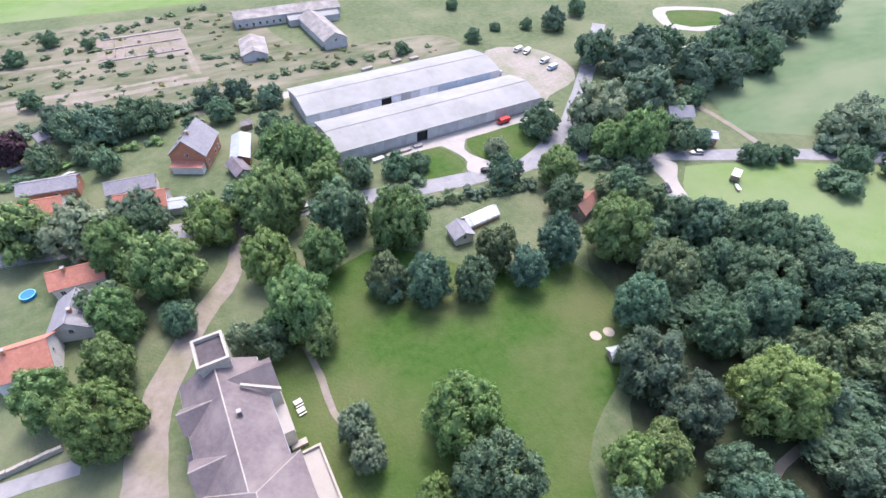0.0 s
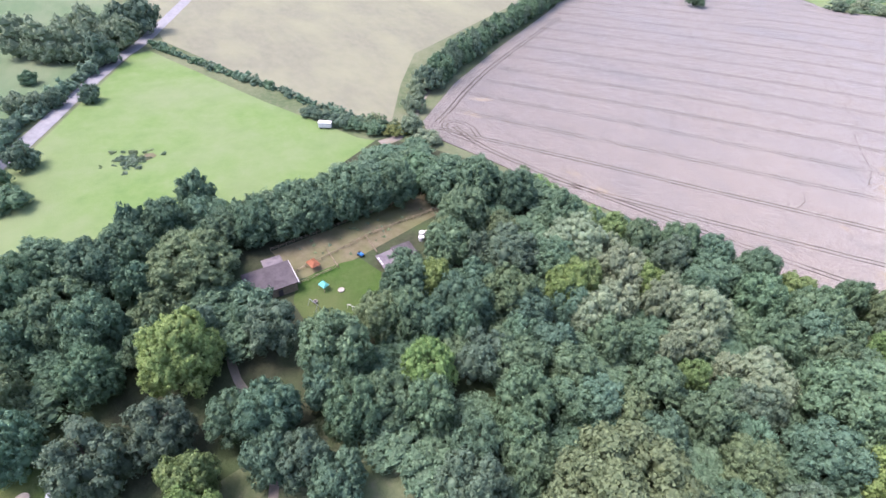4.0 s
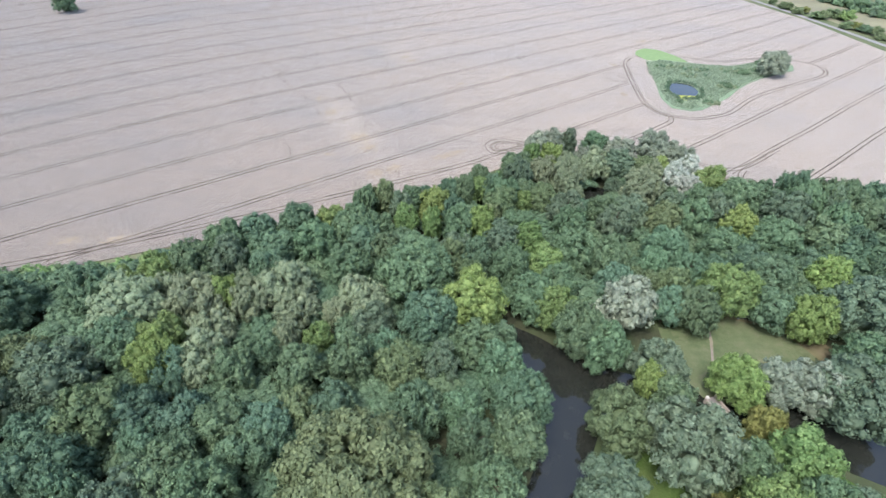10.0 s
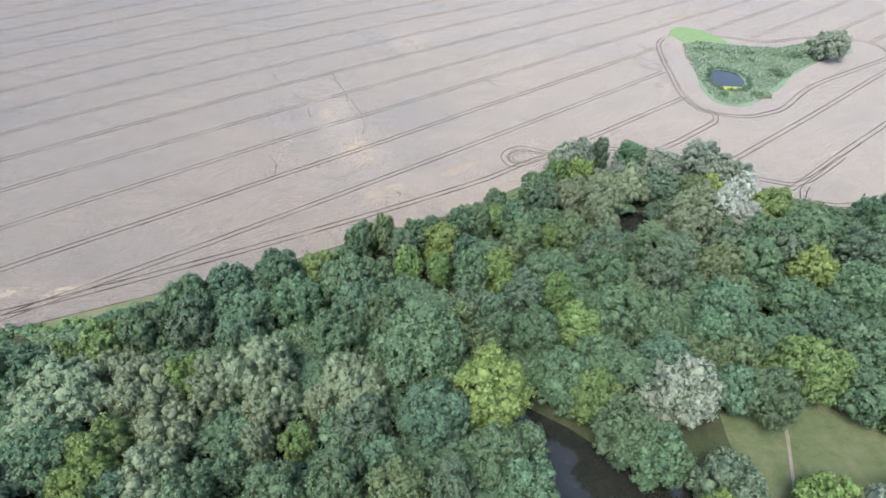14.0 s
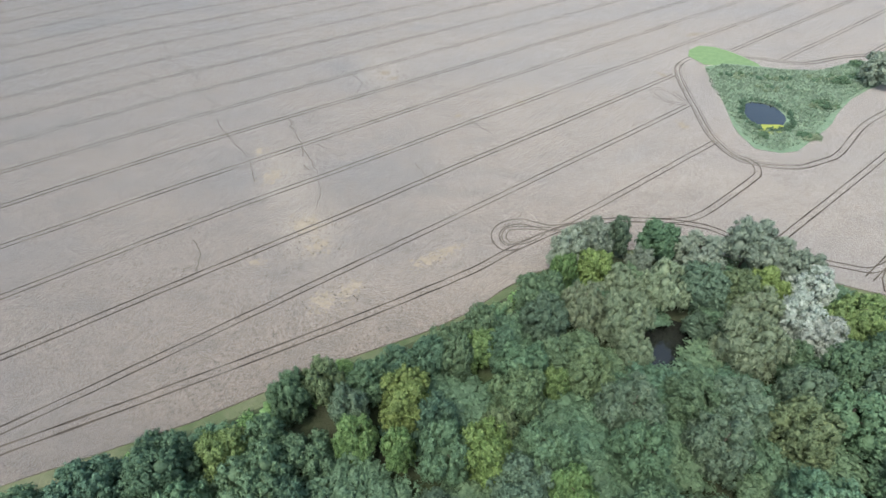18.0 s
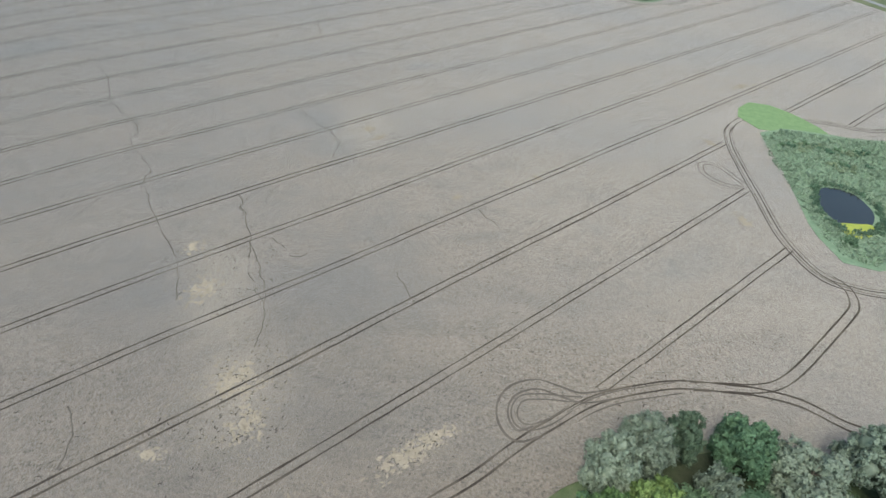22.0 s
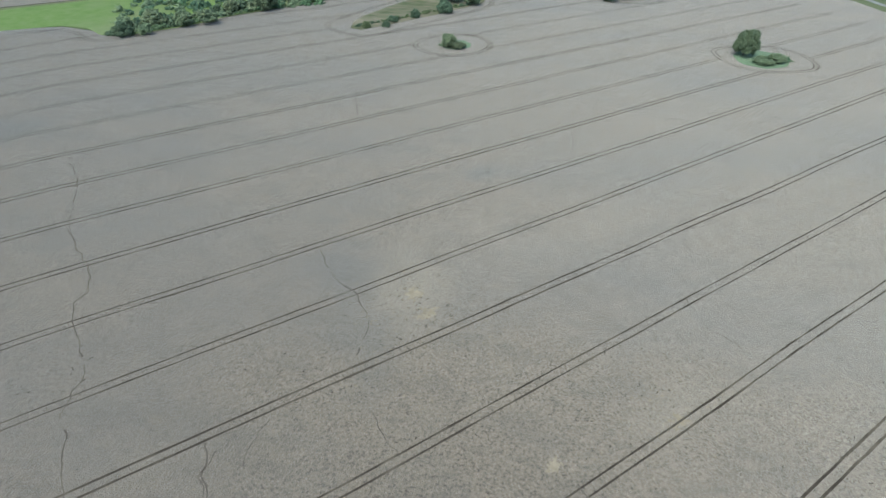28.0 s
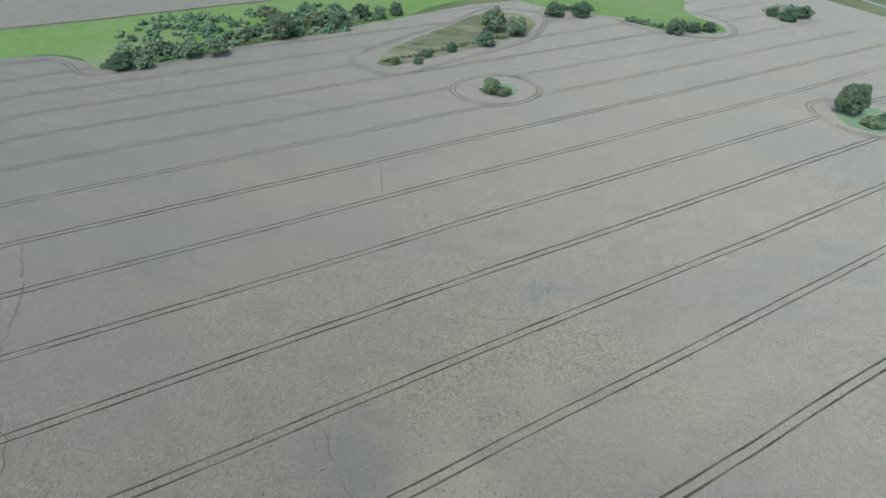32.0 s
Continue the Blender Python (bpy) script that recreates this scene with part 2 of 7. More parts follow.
M_SOIL = material("rut_soil", ((0.0328, 0.0269, 0.022), (0.0655, 0.0536, 0.0435)), scale=1.2, rough=0.95, bump=0.3, spec=0.1,
                  big=((0.16, 0.14, 0.11), 0.15), big_mix=0.6)
M_LODGED = material("flattened_straw", ((0.215, 0.184, 0.138), (0.315, 0.27, 0.205)), scale=0.8, rough=0.95, bump=0.5, spec=0.1)
M_RUBBER = material("rubber", ((0.02, 0.02, 0.02), (0.04, 0.04, 0.04)), scale=4, rough=0.8)


def water_material():
    m = material("dark_water", ((0.012, 0.014, 0.012), (0.02, 0.022, 0.018)), scale=0.2, rough=0.04, spec=0.6, bump=0.03, bump_scale=1.5)
    return m


M_WATER = water_material()


def crop_material():
    """Ripe grain: pinkish beige with rows, fine mottling, wide paler and greyer swathes."""
    m = material("ripe_grain", ((0.05, 0.041, 0.032), (0.19, 0.16, 0.129), (0.285, 0.242, 0.193)), scale=2.1, rough=0.95, detail=8, bump=1.4,
                 bump_scale=4.5, spec=0.05)
    n, l = m.node_tree.nodes, m.node_tree.links
    b = n["Principled BSDF"]
    out = b.inputs["Base Color"].links[0].from_socket
    geo = n["Geometry"]
    for scale, a, c, col, amount, seed in ((0.018, 0.45, 0.7, (0.15, 0.14, 0.129), 0.7, 0.0), (0.03, 0.55, 0.75, (0.234, 0.198, 0.16), 0.5, 40.0),
                                     (0.09, 0.52, 0.74, (0.128, 0.114, 0.097), 0.6, 90.0), (0.22, 0.56, 0.74, (0.225, 0.192, 0.15), 0.4, 17.0), (0.3, 0.58, 0.72, (0.115, 0.103, 0.086), 0.4, 55.0)):
        mp = n.new("ShaderNodeMapping")
        mp.inputs["Rotation"].default_value = (0, 0, radians(-33))
        mp.inputs["Location"].default_value = (seed, seed, 0)
        mp.inputs["Scale"].default_value = (0.6, 1.3, 1)
        l.new(geo.outputs["Position"], mp.inputs["Vector"])
        no = n.new("ShaderNodeTexNoise")
        no.inputs["Scale"].default_value, no.inputs["Detail"].default_value = scale, 4
        l.new(mp.outputs[0], no.inputs["Vector"])
        mr = n.new("ShaderNodeMapRange")
        mr.inputs["From Min"].default_value, mr.inputs["From Max"].default_value, mr.inputs["To Max"].default_value = a, c, amount
        l.new(no.outputs["Fac"], mr.inputs["Value"])
        mx = n.new("ShaderNodeMix")
        mx.data_type = "RGBA"
        l.new(mr.outputs[0], mx.inputs["Factor"])
        l.new(out, mx.inputs["A"])
        mx.inputs["B"].default_value = (*col, 1)
        out = mx.outputs["Result"]
    b.inputs["Sheen Weight"].default_value, b.inputs["Sheen Roughness"].default_value = 0.44, 0.45
    b.inputs["Sheen Tint"].default_value = (1.0, 0.97, 0.94, 1)
    GREY, PALE = (0.126, 0.122, 0.114), (0.248, 0.213, 0.171)
    wob = n.new("ShaderNodeTexNoise")
    wob.inputs["Scale"].default_value, wob.inputs["Detail"].default_value = 0.12, 5
    l.new(geo.outputs["Position"], wob.inputs["Vector"])
    patch = n.new("ShaderNodeMapRange")
    patch.inputs["To Min"].default_value, patch.inputs["To Max"].default_value = -0.9, 0.9
    l.new(wob.outputs["Fac"], patch.inputs["Value"])
    # swathes of greyer colour, and others where the crop has bleached
    for x, y, rx, ry, turn, col, amount in ((-36, 221, 9, 22, 20, GREY, 0.52), (-20, 148, 12, 22, 10, GREY, 0.49), (-46, 234, 10, 12, 40, GREY, 0.33), (-66, 144, 9, 14, 30, GREY, 0.33), (-9, 285, 7, 4, 30, GREY, 0.52),
                                            (-190, 285, 30, 12, 30, GREY, 0.59), (-9, 160, 10, 26, 15, GREY, 0.33), (-168, 140, 26, 12, 30, GREY, 0.45), (-48, 265, 20, 9, 30, GREY, 0.33), (45, 150, 26, 9, 34, GREY, 0.23),
                                            (-24, 226, 11, 12, 0, PALE, 0.59), (-48, 146, 9, 20, 25, PALE, 0.75), (-36, 120, 9, 17, 30, PALE, 0.8), (31, 201, 10, 5, 40, PALE, 0.33), (-27, 235, 10, 14, 0, PALE, 0.33),
                                            (112, 245, 30, 8, 30, PALE, 0.39), (68, 160, 8, 5, 30, GREY, 0.33), (-5, 240, 40, 8, 34, PALE, 0.2)):
        mp = n.new("ShaderNodeMapping")
        mp.vector_type = "TEXTURE"
        mp.inputs["Location"].default_value = (x, y, 0.3)
        mp.inputs["Rotation"].default_value = (0, 0, radians(turn))
        mp.inputs["Scale"].default_value = (rx, ry, 1)
        l.new(geo.outputs["Position"], mp.inputs["Vector"])
        ln = n.new("ShaderNodeVectorMath")
        ln.operation = "LENGTH"
        l.new(mp.outputs[0], ln.inputs[0])
        ad = n.new("ShaderNodeMath")
        l.new(ln.outputs["Value"], ad.inputs[0])
        l.new(patch.outputs[0], ad.inputs[1])
        mr = n.new("ShaderNodeMapRange")
        mr.interpolation_type = "SMOOTHSTEP"
        mr.inputs["From Min"].default_value, mr.inputs["From Max"].default_value = 1.5, 0.1
        mr.inputs["To Max"].default_value = amount
        l.new(ad.outputs[0], mr.inputs["Value"])
        mx = n.new("ShaderNodeMix")
        mx.data_type = "RGBA"
        l.new(mr.outputs[0], mx.inputs["Factor"])
        l.new(out, mx.inputs["A"])
        mx.inputs["B"].default_value = (*col, 1)
        out = mx.outputs["Result"]
    # uneven light over the field is put into its colour: darker westwards
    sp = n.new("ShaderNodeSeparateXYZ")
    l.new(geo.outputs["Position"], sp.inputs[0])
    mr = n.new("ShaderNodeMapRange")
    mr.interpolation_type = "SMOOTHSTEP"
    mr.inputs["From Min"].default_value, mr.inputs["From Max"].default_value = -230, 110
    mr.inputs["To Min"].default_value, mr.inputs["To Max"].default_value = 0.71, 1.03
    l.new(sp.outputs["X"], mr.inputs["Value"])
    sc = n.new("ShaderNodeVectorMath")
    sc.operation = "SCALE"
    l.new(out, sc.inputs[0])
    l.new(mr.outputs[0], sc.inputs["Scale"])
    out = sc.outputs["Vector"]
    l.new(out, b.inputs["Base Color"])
    return m


M_CROP = crop_material()

# ---- building tools ----
def mesh_of(name, verts, faces, mat, smooth=False):
    me = bpy.data.meshes.new(name)
    me.from_pydata([tuple(v) for v in verts], [], faces)
    me.materials.append(mat)
    if smooth:
        me.shade_smooth()
    return me


def part(name, data, mat, parent, label="", loc=None):
    """Links a bmesh or mesh as one mesh object under a thing."""
    if isinstance(data, bmesh.types.BMesh):
        me = bpy.data.meshes.new(name)
        data.to_mesh(me)
        data.free()
        me.materials.append(mat)
    else:
        me = data
    ob = new(name, me)
    if parent is not None:
        ob.parent = parent
    if loc:
        ob.location = loc
    if label:
        tagged(ob, label)
    return ob


def thing(name, x, y, z=0.0, turn=0.0, label="", category="", group="", kind=""):
    ob = new(name)
    ob.matrix_basis = pose(x, y, z, 0, 0, turn)
    ob.empty_display_size = 0.2
    return tagged(ob, label, category, group, kind)


def box(bm, x0, x1, y0, y1, z0, z1, bevel=0.0):
    r = bmesh.ops.create_cube(bm, size=1.0)
    bmesh.ops.scale(bm, vec=(x1 - x0, y1 - y0, z1 - z0), verts=r["verts"])
    bmesh.ops.translate(bm, vec=((x0 + x1) / 2, (y0 + y1) / 2, (z0 + z1) / 2), verts=r["verts"])
    if bevel:
        edges = list({e for v in r["verts"] for e in v.link_edges})
        bmesh.ops.bevel(bm, geom=edges, offset=bevel, segments=2, affect="EDGES")
    return bm


def boxed(*boxes, bevel=0.0):
    bm = bmesh.new()
    for b in boxes:
        box(bm, *b, bevel=bevel)
    return bm


def tube(bm, a, b, r0, r1=None, n=8):
    a, b = Vector(a), Vector(b)
    q = (b - a).to_track_quat("Z", "Y")
    r1 = r0 if r1 is None else r1
    rings = []
    for p, r in ((a, r0), (b, r1)):
        rings.append([bm.verts.new(p + q @ Vector((r * math.cos(2 * math.pi * i / n), r * math.sin(2 * math.pi * i / n), 0))) for i in range(n)])
    for i in range(n):
        j = (i + 1) % n
        bm.faces.new((rings[0][i], rings[0][j], rings[1][j], rings[1][i]))
    bm.faces.new(rings[0][::-1])
    bm.faces.new(rings[1])
    return bm


def smooth_line(points, step=4.0, closed=False):
    """A Catmull-Rom line through the points."""
    p = [Vector((*q[:2], 0)) for q in points]
    out = []
    n = len(p)
    for i in range(n if closed else n - 1):
        if closed:
            a, b, c, d = p[i - 1], p[i], p[(i + 1) % n], p[(i + 2) % n]
        else:
            a, b, c, d = p[max(i - 1, 0)], p[i], p[i + 1], p[min(i + 2, n - 1)]
        k = max(1, int((c - b).length / step))
        for j in range(k):
            t = j / k
            out.append(0.5 * ((2 * b) + (c - a) * t + (2 * a - 5 * b + 4 * c - d) * t * t + (3 * b - a - 3 * c + d) * t ** 3))
    if not closed:
        out.append(p[-1])
    return out


def ribbon(line, width, z, wobble=0.0, closed=False, thick=0.0, offset=0.0, rng=None):
    """A strip along a line; width may be one number or a pair (start, end)."""
    w0, w1 = width if isinstance(width, tuple) else (width, width)
    verts, faces, n = [], [], len(line)
    for i, p in enumerate(line):
        a, b = (line[i - 1], line[(i + 1) % n]) if closed else (line[max(i - 1, 0)], line[min(i + 1, n - 1)])
        d = (b - a).normalized()
        s = Vector((-d.y, d.x, 0))
        w = w0 + (w1 - w0) * i / max(1, n - 1)
        j0 = j1 = 0.0
        if wobble:
            j0 = wobble * noise.noise((p.x * 0.17, p.y * 0.17, 1.7))
            j1 = wobble * noise.noise((p.x * 0.17, p.y * 0.17, 9.1))
        for k in (w / 2 + j0, -w / 2 - j1):
            q = p + s * (offset + k)
            verts.append((q.x, q.y, z))
    m = n if closed else n - 1
    for i in range(m):
        a, b = 2 * i, 2 * ((i + 1) % n)
        faces.append((a + 1, b + 1, b, a))
    if thick:
        base = len(verts)
        verts += [(x, y, z - thick) for x, y, z in verts]
        for i in range(m):
            a, b = 2 * i, 2 * ((i + 1) % n)
            faces.append((a, b, base + b, base + a))
            faces.append((b + 1, a + 1, base + a + 1, base + b + 1))
    return verts, faces


def sheet(name, outline, z, mat, thick=0.0, step=6.0, rough_edge=0.0, label="", category="", kind="structure", round_it=True):
    """Flat ground of any outline, with an uneven edge and an edge of its own height."""
    line = smooth_line(outline, step, True) if round_it else [Vector((*p[:2], 0)) for p in outline]
    pts = []
    for p in line:
        if rough_edge:
            p = p + Vector((noise.noise((p.x * 0.11, p.y * 0.11, 3.3)), noise.noise((p.x * 0.11, p.y * 0.11, 7.7)), 0)) * rough_edge
        pts.append(p)
    bm = bmesh.new()
    vs = [bm.verts.new((p.x, p.y, z)) for p in pts]
    f = bm.faces.new(vs)
    f.normal_update()
    if f.normal.z < 0:
        f.normal_flip()
    if thick:
        r = bmesh.ops.extrude_edge_only(bm, edges=list(f.edges))
        bmesh.ops.translate(bm, vec=(0, 0, -thick), verts=[v for v in r["geom"] if isinstance(v, bmesh.types.BMVert)])
    bmesh.ops.triangulate(bm, faces=[f])
    ob = part(name, bm, mat, None)
    return tagged(ob, label, category, "", kind)


# ---- trees ----
def crown_mesh(name, seed, style="round", lobes=8, clumps=60, leaves=18, leaf=0.3, clump=0.95):
    """A crown of radius 5 and height 9 about its middle: a few large limbs' worth of foliage, each set with small clumps of leaf sprays."""
    r = np.random.default_rng(seed)
    verts, faces, soft = [], [], []
    ico = bmesh.new()
    bmesh.ops.create_icosphere(ico, subdivisions=1, radius=1.0)
    iv = np.array([v.co[:] for v in ico.verts])
    if_ = [[v.index for v in f.verts] for f in ico.faces]
    ico.free()
    ov = np.array([(1, 0, 0), (-0.5, 0.87, 0), (-0.5, -0.87, 0), (0, 0, 1.0), (0, 0, -0.8)])
    of = [[0, 1, 3], [1, 2, 3], [2, 0, 3], [1, 0, 4], [2, 1, 4], [0, 2, 4]]
    tall = style in ("tall", "plume")
    big = [(np.array([0, 0, 0.0]), np.array([3.3, 3.3, 3.3]))]
    for i in range(lobes):
        u = (i + 0.5) / lobes
        zc = 0.96 - 1.6 * u
        a = i * 2.39996 + r.uniform(-0.35, 0.35)
        rad = math.sqrt(max(0.02, 1 - zc * zc))
        far_out = r.uniform(2.75, 3.45)
        c = np.array([math.cos(a) * rad * far_out, math.sin(a) * rad * far_out, zc * (3.3 if tall else 2.9) + 0.1])
        q = r.uniform(1.25, 1.95) * (13 / lobes) ** 0.5
        big.append((c, np.array([q, q, q * (1.3 if tall else 0.92)])))
    weight = np.array([s[0] ** 2 for c, s in big])
    weight[0] *= 0.6
    weight /= weight.sum()
    centres = []
    tries = 0
    while len(centres) < clumps and tries < clumps * 40:
        tries += 1
        c, s = big[r.choice(len(big), p=weight)]
        d = r.normal(size=3)
        d /= np.linalg.norm(d)
        if d[2] < -0.45:
            continue
        p = c + d * s * r.uniform(0.86, 1.02)
        if any((((p - c2) / s2) ** 2).sum() < 0.72 for c2, s2 in big if c2 is not c):
            continue
        q = clump * r.uniform(0.65, 1.3)
        if any(np.linalg.norm(p - p2) < 0.46 * (q + q2) for p2, q2, d2 in centres):
            continue
        centres.append((p, q, d))
    blobs = [(c, s * 0.9, None, 0) for c, s in big] + [(p, np.array([q, q, q * (1.35 if style == "plume" else 0.9)]), d, leaves) for p, q, d in centres]
    for c, s, out, k in blobs:
        base = len(verts)
        bv, bf = (ov, of) if k else (iv, if_)
        jit = (0.8 if k else 0.62) + 0.34 * r.random((len(bv), 1))
        verts += (c + bv * s * jit).tolist()
        faces += [[base + j for j in f] for f in bf]
        soft += [True] * len(bf)
        if not k:
            continue
        k = max(6, int(k * (s[0] / clump) ** 2))
        d = r.normal(size=(k, 3)) + 0.45 * out + (0, 0, 0.3)
        d /= np.linalg.norm(d, axis=1)[:, None]
        p = c + d * s * r.uniform(0.82, 1.24, (k, 1))
        n = 0.7 * d + 0.45 * out + 0.38 * r.normal(size=(k, 3))
        if style == "plume":
            p[:, 2] -= s[2] * 0.3 * r.random(k)
        n /= np.linalg.norm(n, axis=1)[:, None]
        t1 = np.cross(n, r.normal(size=(k, 3)))
        t1 /= np.linalg.norm(t1, axis=1)[:, None] + 1e-9
        if style == "plume":
            t1 = np.cross(n, np.cross(np.array([0, 0, -1.0]), n)) + 0.4 * t1
            t1 /= np.linalg.norm(t1, axis=1)[:, None] + 1e-9
        t2 = np.cross(n, t1)
        w = leaf * r.uniform(0.55, 1.4, (k, 1))
        lo, wide = (1.0, 0.75) if style != "plume" else (1.6, 0.5)
        spray = np.stack([p - t1 * w * lo * 0.8 + t2 * w * wide, p + t1 * w * lo * 1.2 - n * w * 0.2, p - t1 * w * lo * 0.8 - t2 * w * wide], 1)
        base = len(verts)
        verts += spray.reshape(-1, 3).tolist()
        faces += [[base + 3 * j + 2, base + 3 * j + 1, base + 3 * j] for j in range(k)]
        soft += [False] * k
    verts = np.array(verts)
    lo, hi = np.percentile(verts[:, 2], 0.3), verts[:, 2].max()
    verts[:, 2] = (verts[:, 2] - lo) / (hi - lo) * 8.6 - 4.3
    me = mesh_of(name, verts.tolist(), faces, LEAF["mid"])
    me.polygons.foreach_set("use_smooth", soft)
    return me


def trunk_mesh(name, seed):
    """A tapered trunk 10 high with limbs that reach into the crown."""
    r = random.Random(seed)
    bm = bmesh.new()
    p, rad = Vector((0, 0, -0.1)), 0.34
    for i in range(4):
        q = p + Vector((r.uniform(-0.25, 0.25), r.uniform(-0.25, 0.25), 1.9))
        tube(bm, p, q, rad, rad * 0.82, 7)
        p, rad = q, rad * 0.82
        if i >= 1:
            for k in range(2):
                a = r.uniform(0, 6.28)
                e = p + Vector((math.cos(a) * 2.2, math.sin(a) * 2.2, 1.8))
                tube(bm, p, e, rad * 0.55, 0.05, 5)
    tube(bm, p, p + Vector((0, 0, 2.2)), rad, 0.06, 6)
    me = bpy.data.meshes.new(name)
    bm.to_mesh(me)
    bm.free()
    me.materials.append(M_BARK)
    return me


CROWNS = {
    "round": [crown_mesh("crown_round", 10 + i, "round", 11 + i % 4, 150, 32, 0.19, 0.62) for i in range(6)],
    "wide": [crown_mesh("crown_wide", 20 + i, "round", 17 + i % 4, 240, 32, 0.14, 0.48) for i in range(5)],
    "broad": [crown_mesh("crown_broad", 40 + i, "round", 26 + i, 380, 32, 0.11, 0.38) for i in range(3)],
    "plume": [crown_mesh("crown_plume", 30 + i, "plume", 13 + i, 170, 38, 0.15, 0.56) for i in range(4)],
    "tall": [crown_mesh("crown_tall", 50 + i, "tall", 13, 170, 34, 0.17, 0.58) for i in range(4)],
    "far": [crown_mesh("crown_far", 70 + i, "round", 8, 60, 22, 0.28, 0.95) for i in range(4)],
    "tiny": [crown_mesh("crown_small", 80 + i, "round", 4, 11, 18, 0.5, 1.5) for i in range(4)],
    "great": [crown_mesh("crown_great", 90, "tall", 44, 620, 46, 0.11, 0.34)],
}
TRUNKS = [trunk_mesh("trunk", 100 + i) for i in range(3)]
SPECIES = {
    "dark": ("round", "dark green broadleaf tree with a dense rounded crown"),
    "mid": ("round", "mid green broadleaf tree with a lumpy crown"),
    "bright": ("round", "bright lime green broadleaf tree in full leaf"),
    "olive": ("round", "olive green broadleaf tree turning slightly yellow"),
    "lime": ("round", "yellowish lime green broadleaf tree with a full crown"),
    "aqua": ("round", "pale sea-green broadleaf tree with layered foliage"),
    "teal": ("round", "blue-green broadleaf tree with layered foliage"),
    "willow": ("plume", "grey-green willow tree with soft drooping plumes"),
    "silver": ("tall", "silvery poplar tree with pale leaf undersides"),
    "white": ("tall", "almost white silver poplar at the wood's edge"),
    "grey": ("tall", "grey-green tree with a tall dull crown"),
    "yellow": ("round", "small yellowing broadleaf tree"),
    "purple": ("round", "dark purple copper-leaved garden tree"),
}
tree_rng = random.Random(5)


def tree(x, y, h, r, kind="mid", far=False, style=None, name="tree", label=None, group="trees of the wood"):
    """One tree: h high, crown radius r, a trunk with limbs and a leafy crown."""
    st, text = SPECIES[kind]
    st = style or ("far" if far else st)
    g = tree_rng
    if st == "round" and r > 5.8:
        st = "wide"
    if st == "wide" and r > 8.8:
        st = "broad"
    if r > 13:
        st = "great"
    ob = thing(name, x, y, 0, g.uniform(0, 360), label or text, "tree" if name == "tree" else name, group)
    ch = h * (0.97 if group == "trees of the village" else 0.88)
    c = new("crown", g.choice(CROWNS[st]))
    c.parent = ob
    c.location = (0, 0, h - ch / 2)
    c.scale = (r / 4.7, r / 4.7, ch / 8.6)
    c.material_slots[0].link = "OBJECT"
    c.material_slots[0].material = LEAF[kind]
    t = new("trunk", g.choice(TRUNKS))
    t.parent = ob
    t.scale = (h / 14, h / 14, h * 0.86 / 10)
    return ob


def trees(kind, group, *rows, **more):
    for x, y, h, r in rows:
        tree(x, y, h, r, kind, group=group, **more)


BUSH_LOOK = {"dark": "dark green", "mid": "mid green leafy", "bright": "bright green", "olive": "olive green", "teal": "blue-green", "lime": "yellow-green", "aqua": "pale sea-green", "willow": "grey-green", "silver": "silvery",
             "white": "whitish", "grey": "grey-green", "yellow": "yellowish", "purple": "dark purple"}


def raw(me):
    """The corners and faces of a mesh as arrays."""
    v = np.empty(len(me.vertices) * 3)
    me.vertices.foreach_get("co", v)
    return v.reshape(-1, 3), [tuple(p.vertices) for p in me.polygons]


RAW = {k: [raw(m) for m in CROWNS[k]] for k in ("far", "tiny")}


def thicket(name, rows, label, category, size="tiny"):
    """Many bushes or crowns that nobody could count, as one mass. Rows: x, y, top, crown height, radius, kind."""
    verts, faces, mats, slot = [], [], [], []
    for x, y, top, ch, r, kind in rows:
        v, f = RAW[size][tree_rng.randrange(4)]
        a = tree_rng.uniform(0, 6.28)
        c, s = math.cos(a), math.sin(a)
        q = v @ np.array([[c, s, 0], [-s, c, 0], [0, 0, 1]]) * (r / 4.7, r / 4.7, ch / 8.6) + (x, y, top - ch * 0.5)
        q[:, 2] = np.maximum(q[:, 2], -0.05)
        base = len(verts)
        verts += q.tolist()
        faces += [tuple(base + k for k in p) for p in f]
        if kind not in mats:
            mats.append(kind)
        slot += [mats.index(kind)] * len(f)
    me = bpy.data.meshes.new(name)
    me.from_pydata(verts, [], faces)
    for k in mats:
        me.materials.append(LEAF[k])
    me.polygons.foreach_set("material_index", slot)
    return tagged(new(name, me), label, category, "", "stuff")


def bush(x, y, r, kind="mid", h=None, group="bushes"):
    h = h or 1.3 * r
    ob = thing("bush", x, y, 0, tree_rng.uniform(0, 360), BUSH_LOOK[kind] + " bush growing low in the grass",
               "bush", group)
    c = new("foliage", tree_rng.choice(CROWNS["far"]))
    c.parent = ob
    c.location = (0, 0, h * 0.42)
    c.scale = (r / 4.7, r / 4.7, h / 8)
    c.material_slots[0].link = "OBJECT"
    c.material_slots[0].material = LEAF[kind]
    return ob


def inside(x, y, poly):
    n, c = len(poly), False
    for i in range(n):
        (x0, y0), (x1, y1) = poly[i - 1], poly[i]
        if (y0 > y) != (y1 > y) and x < (x1 - x0) * (y - y0) / (y1 - y0) + x0:
            c = not c
    return c

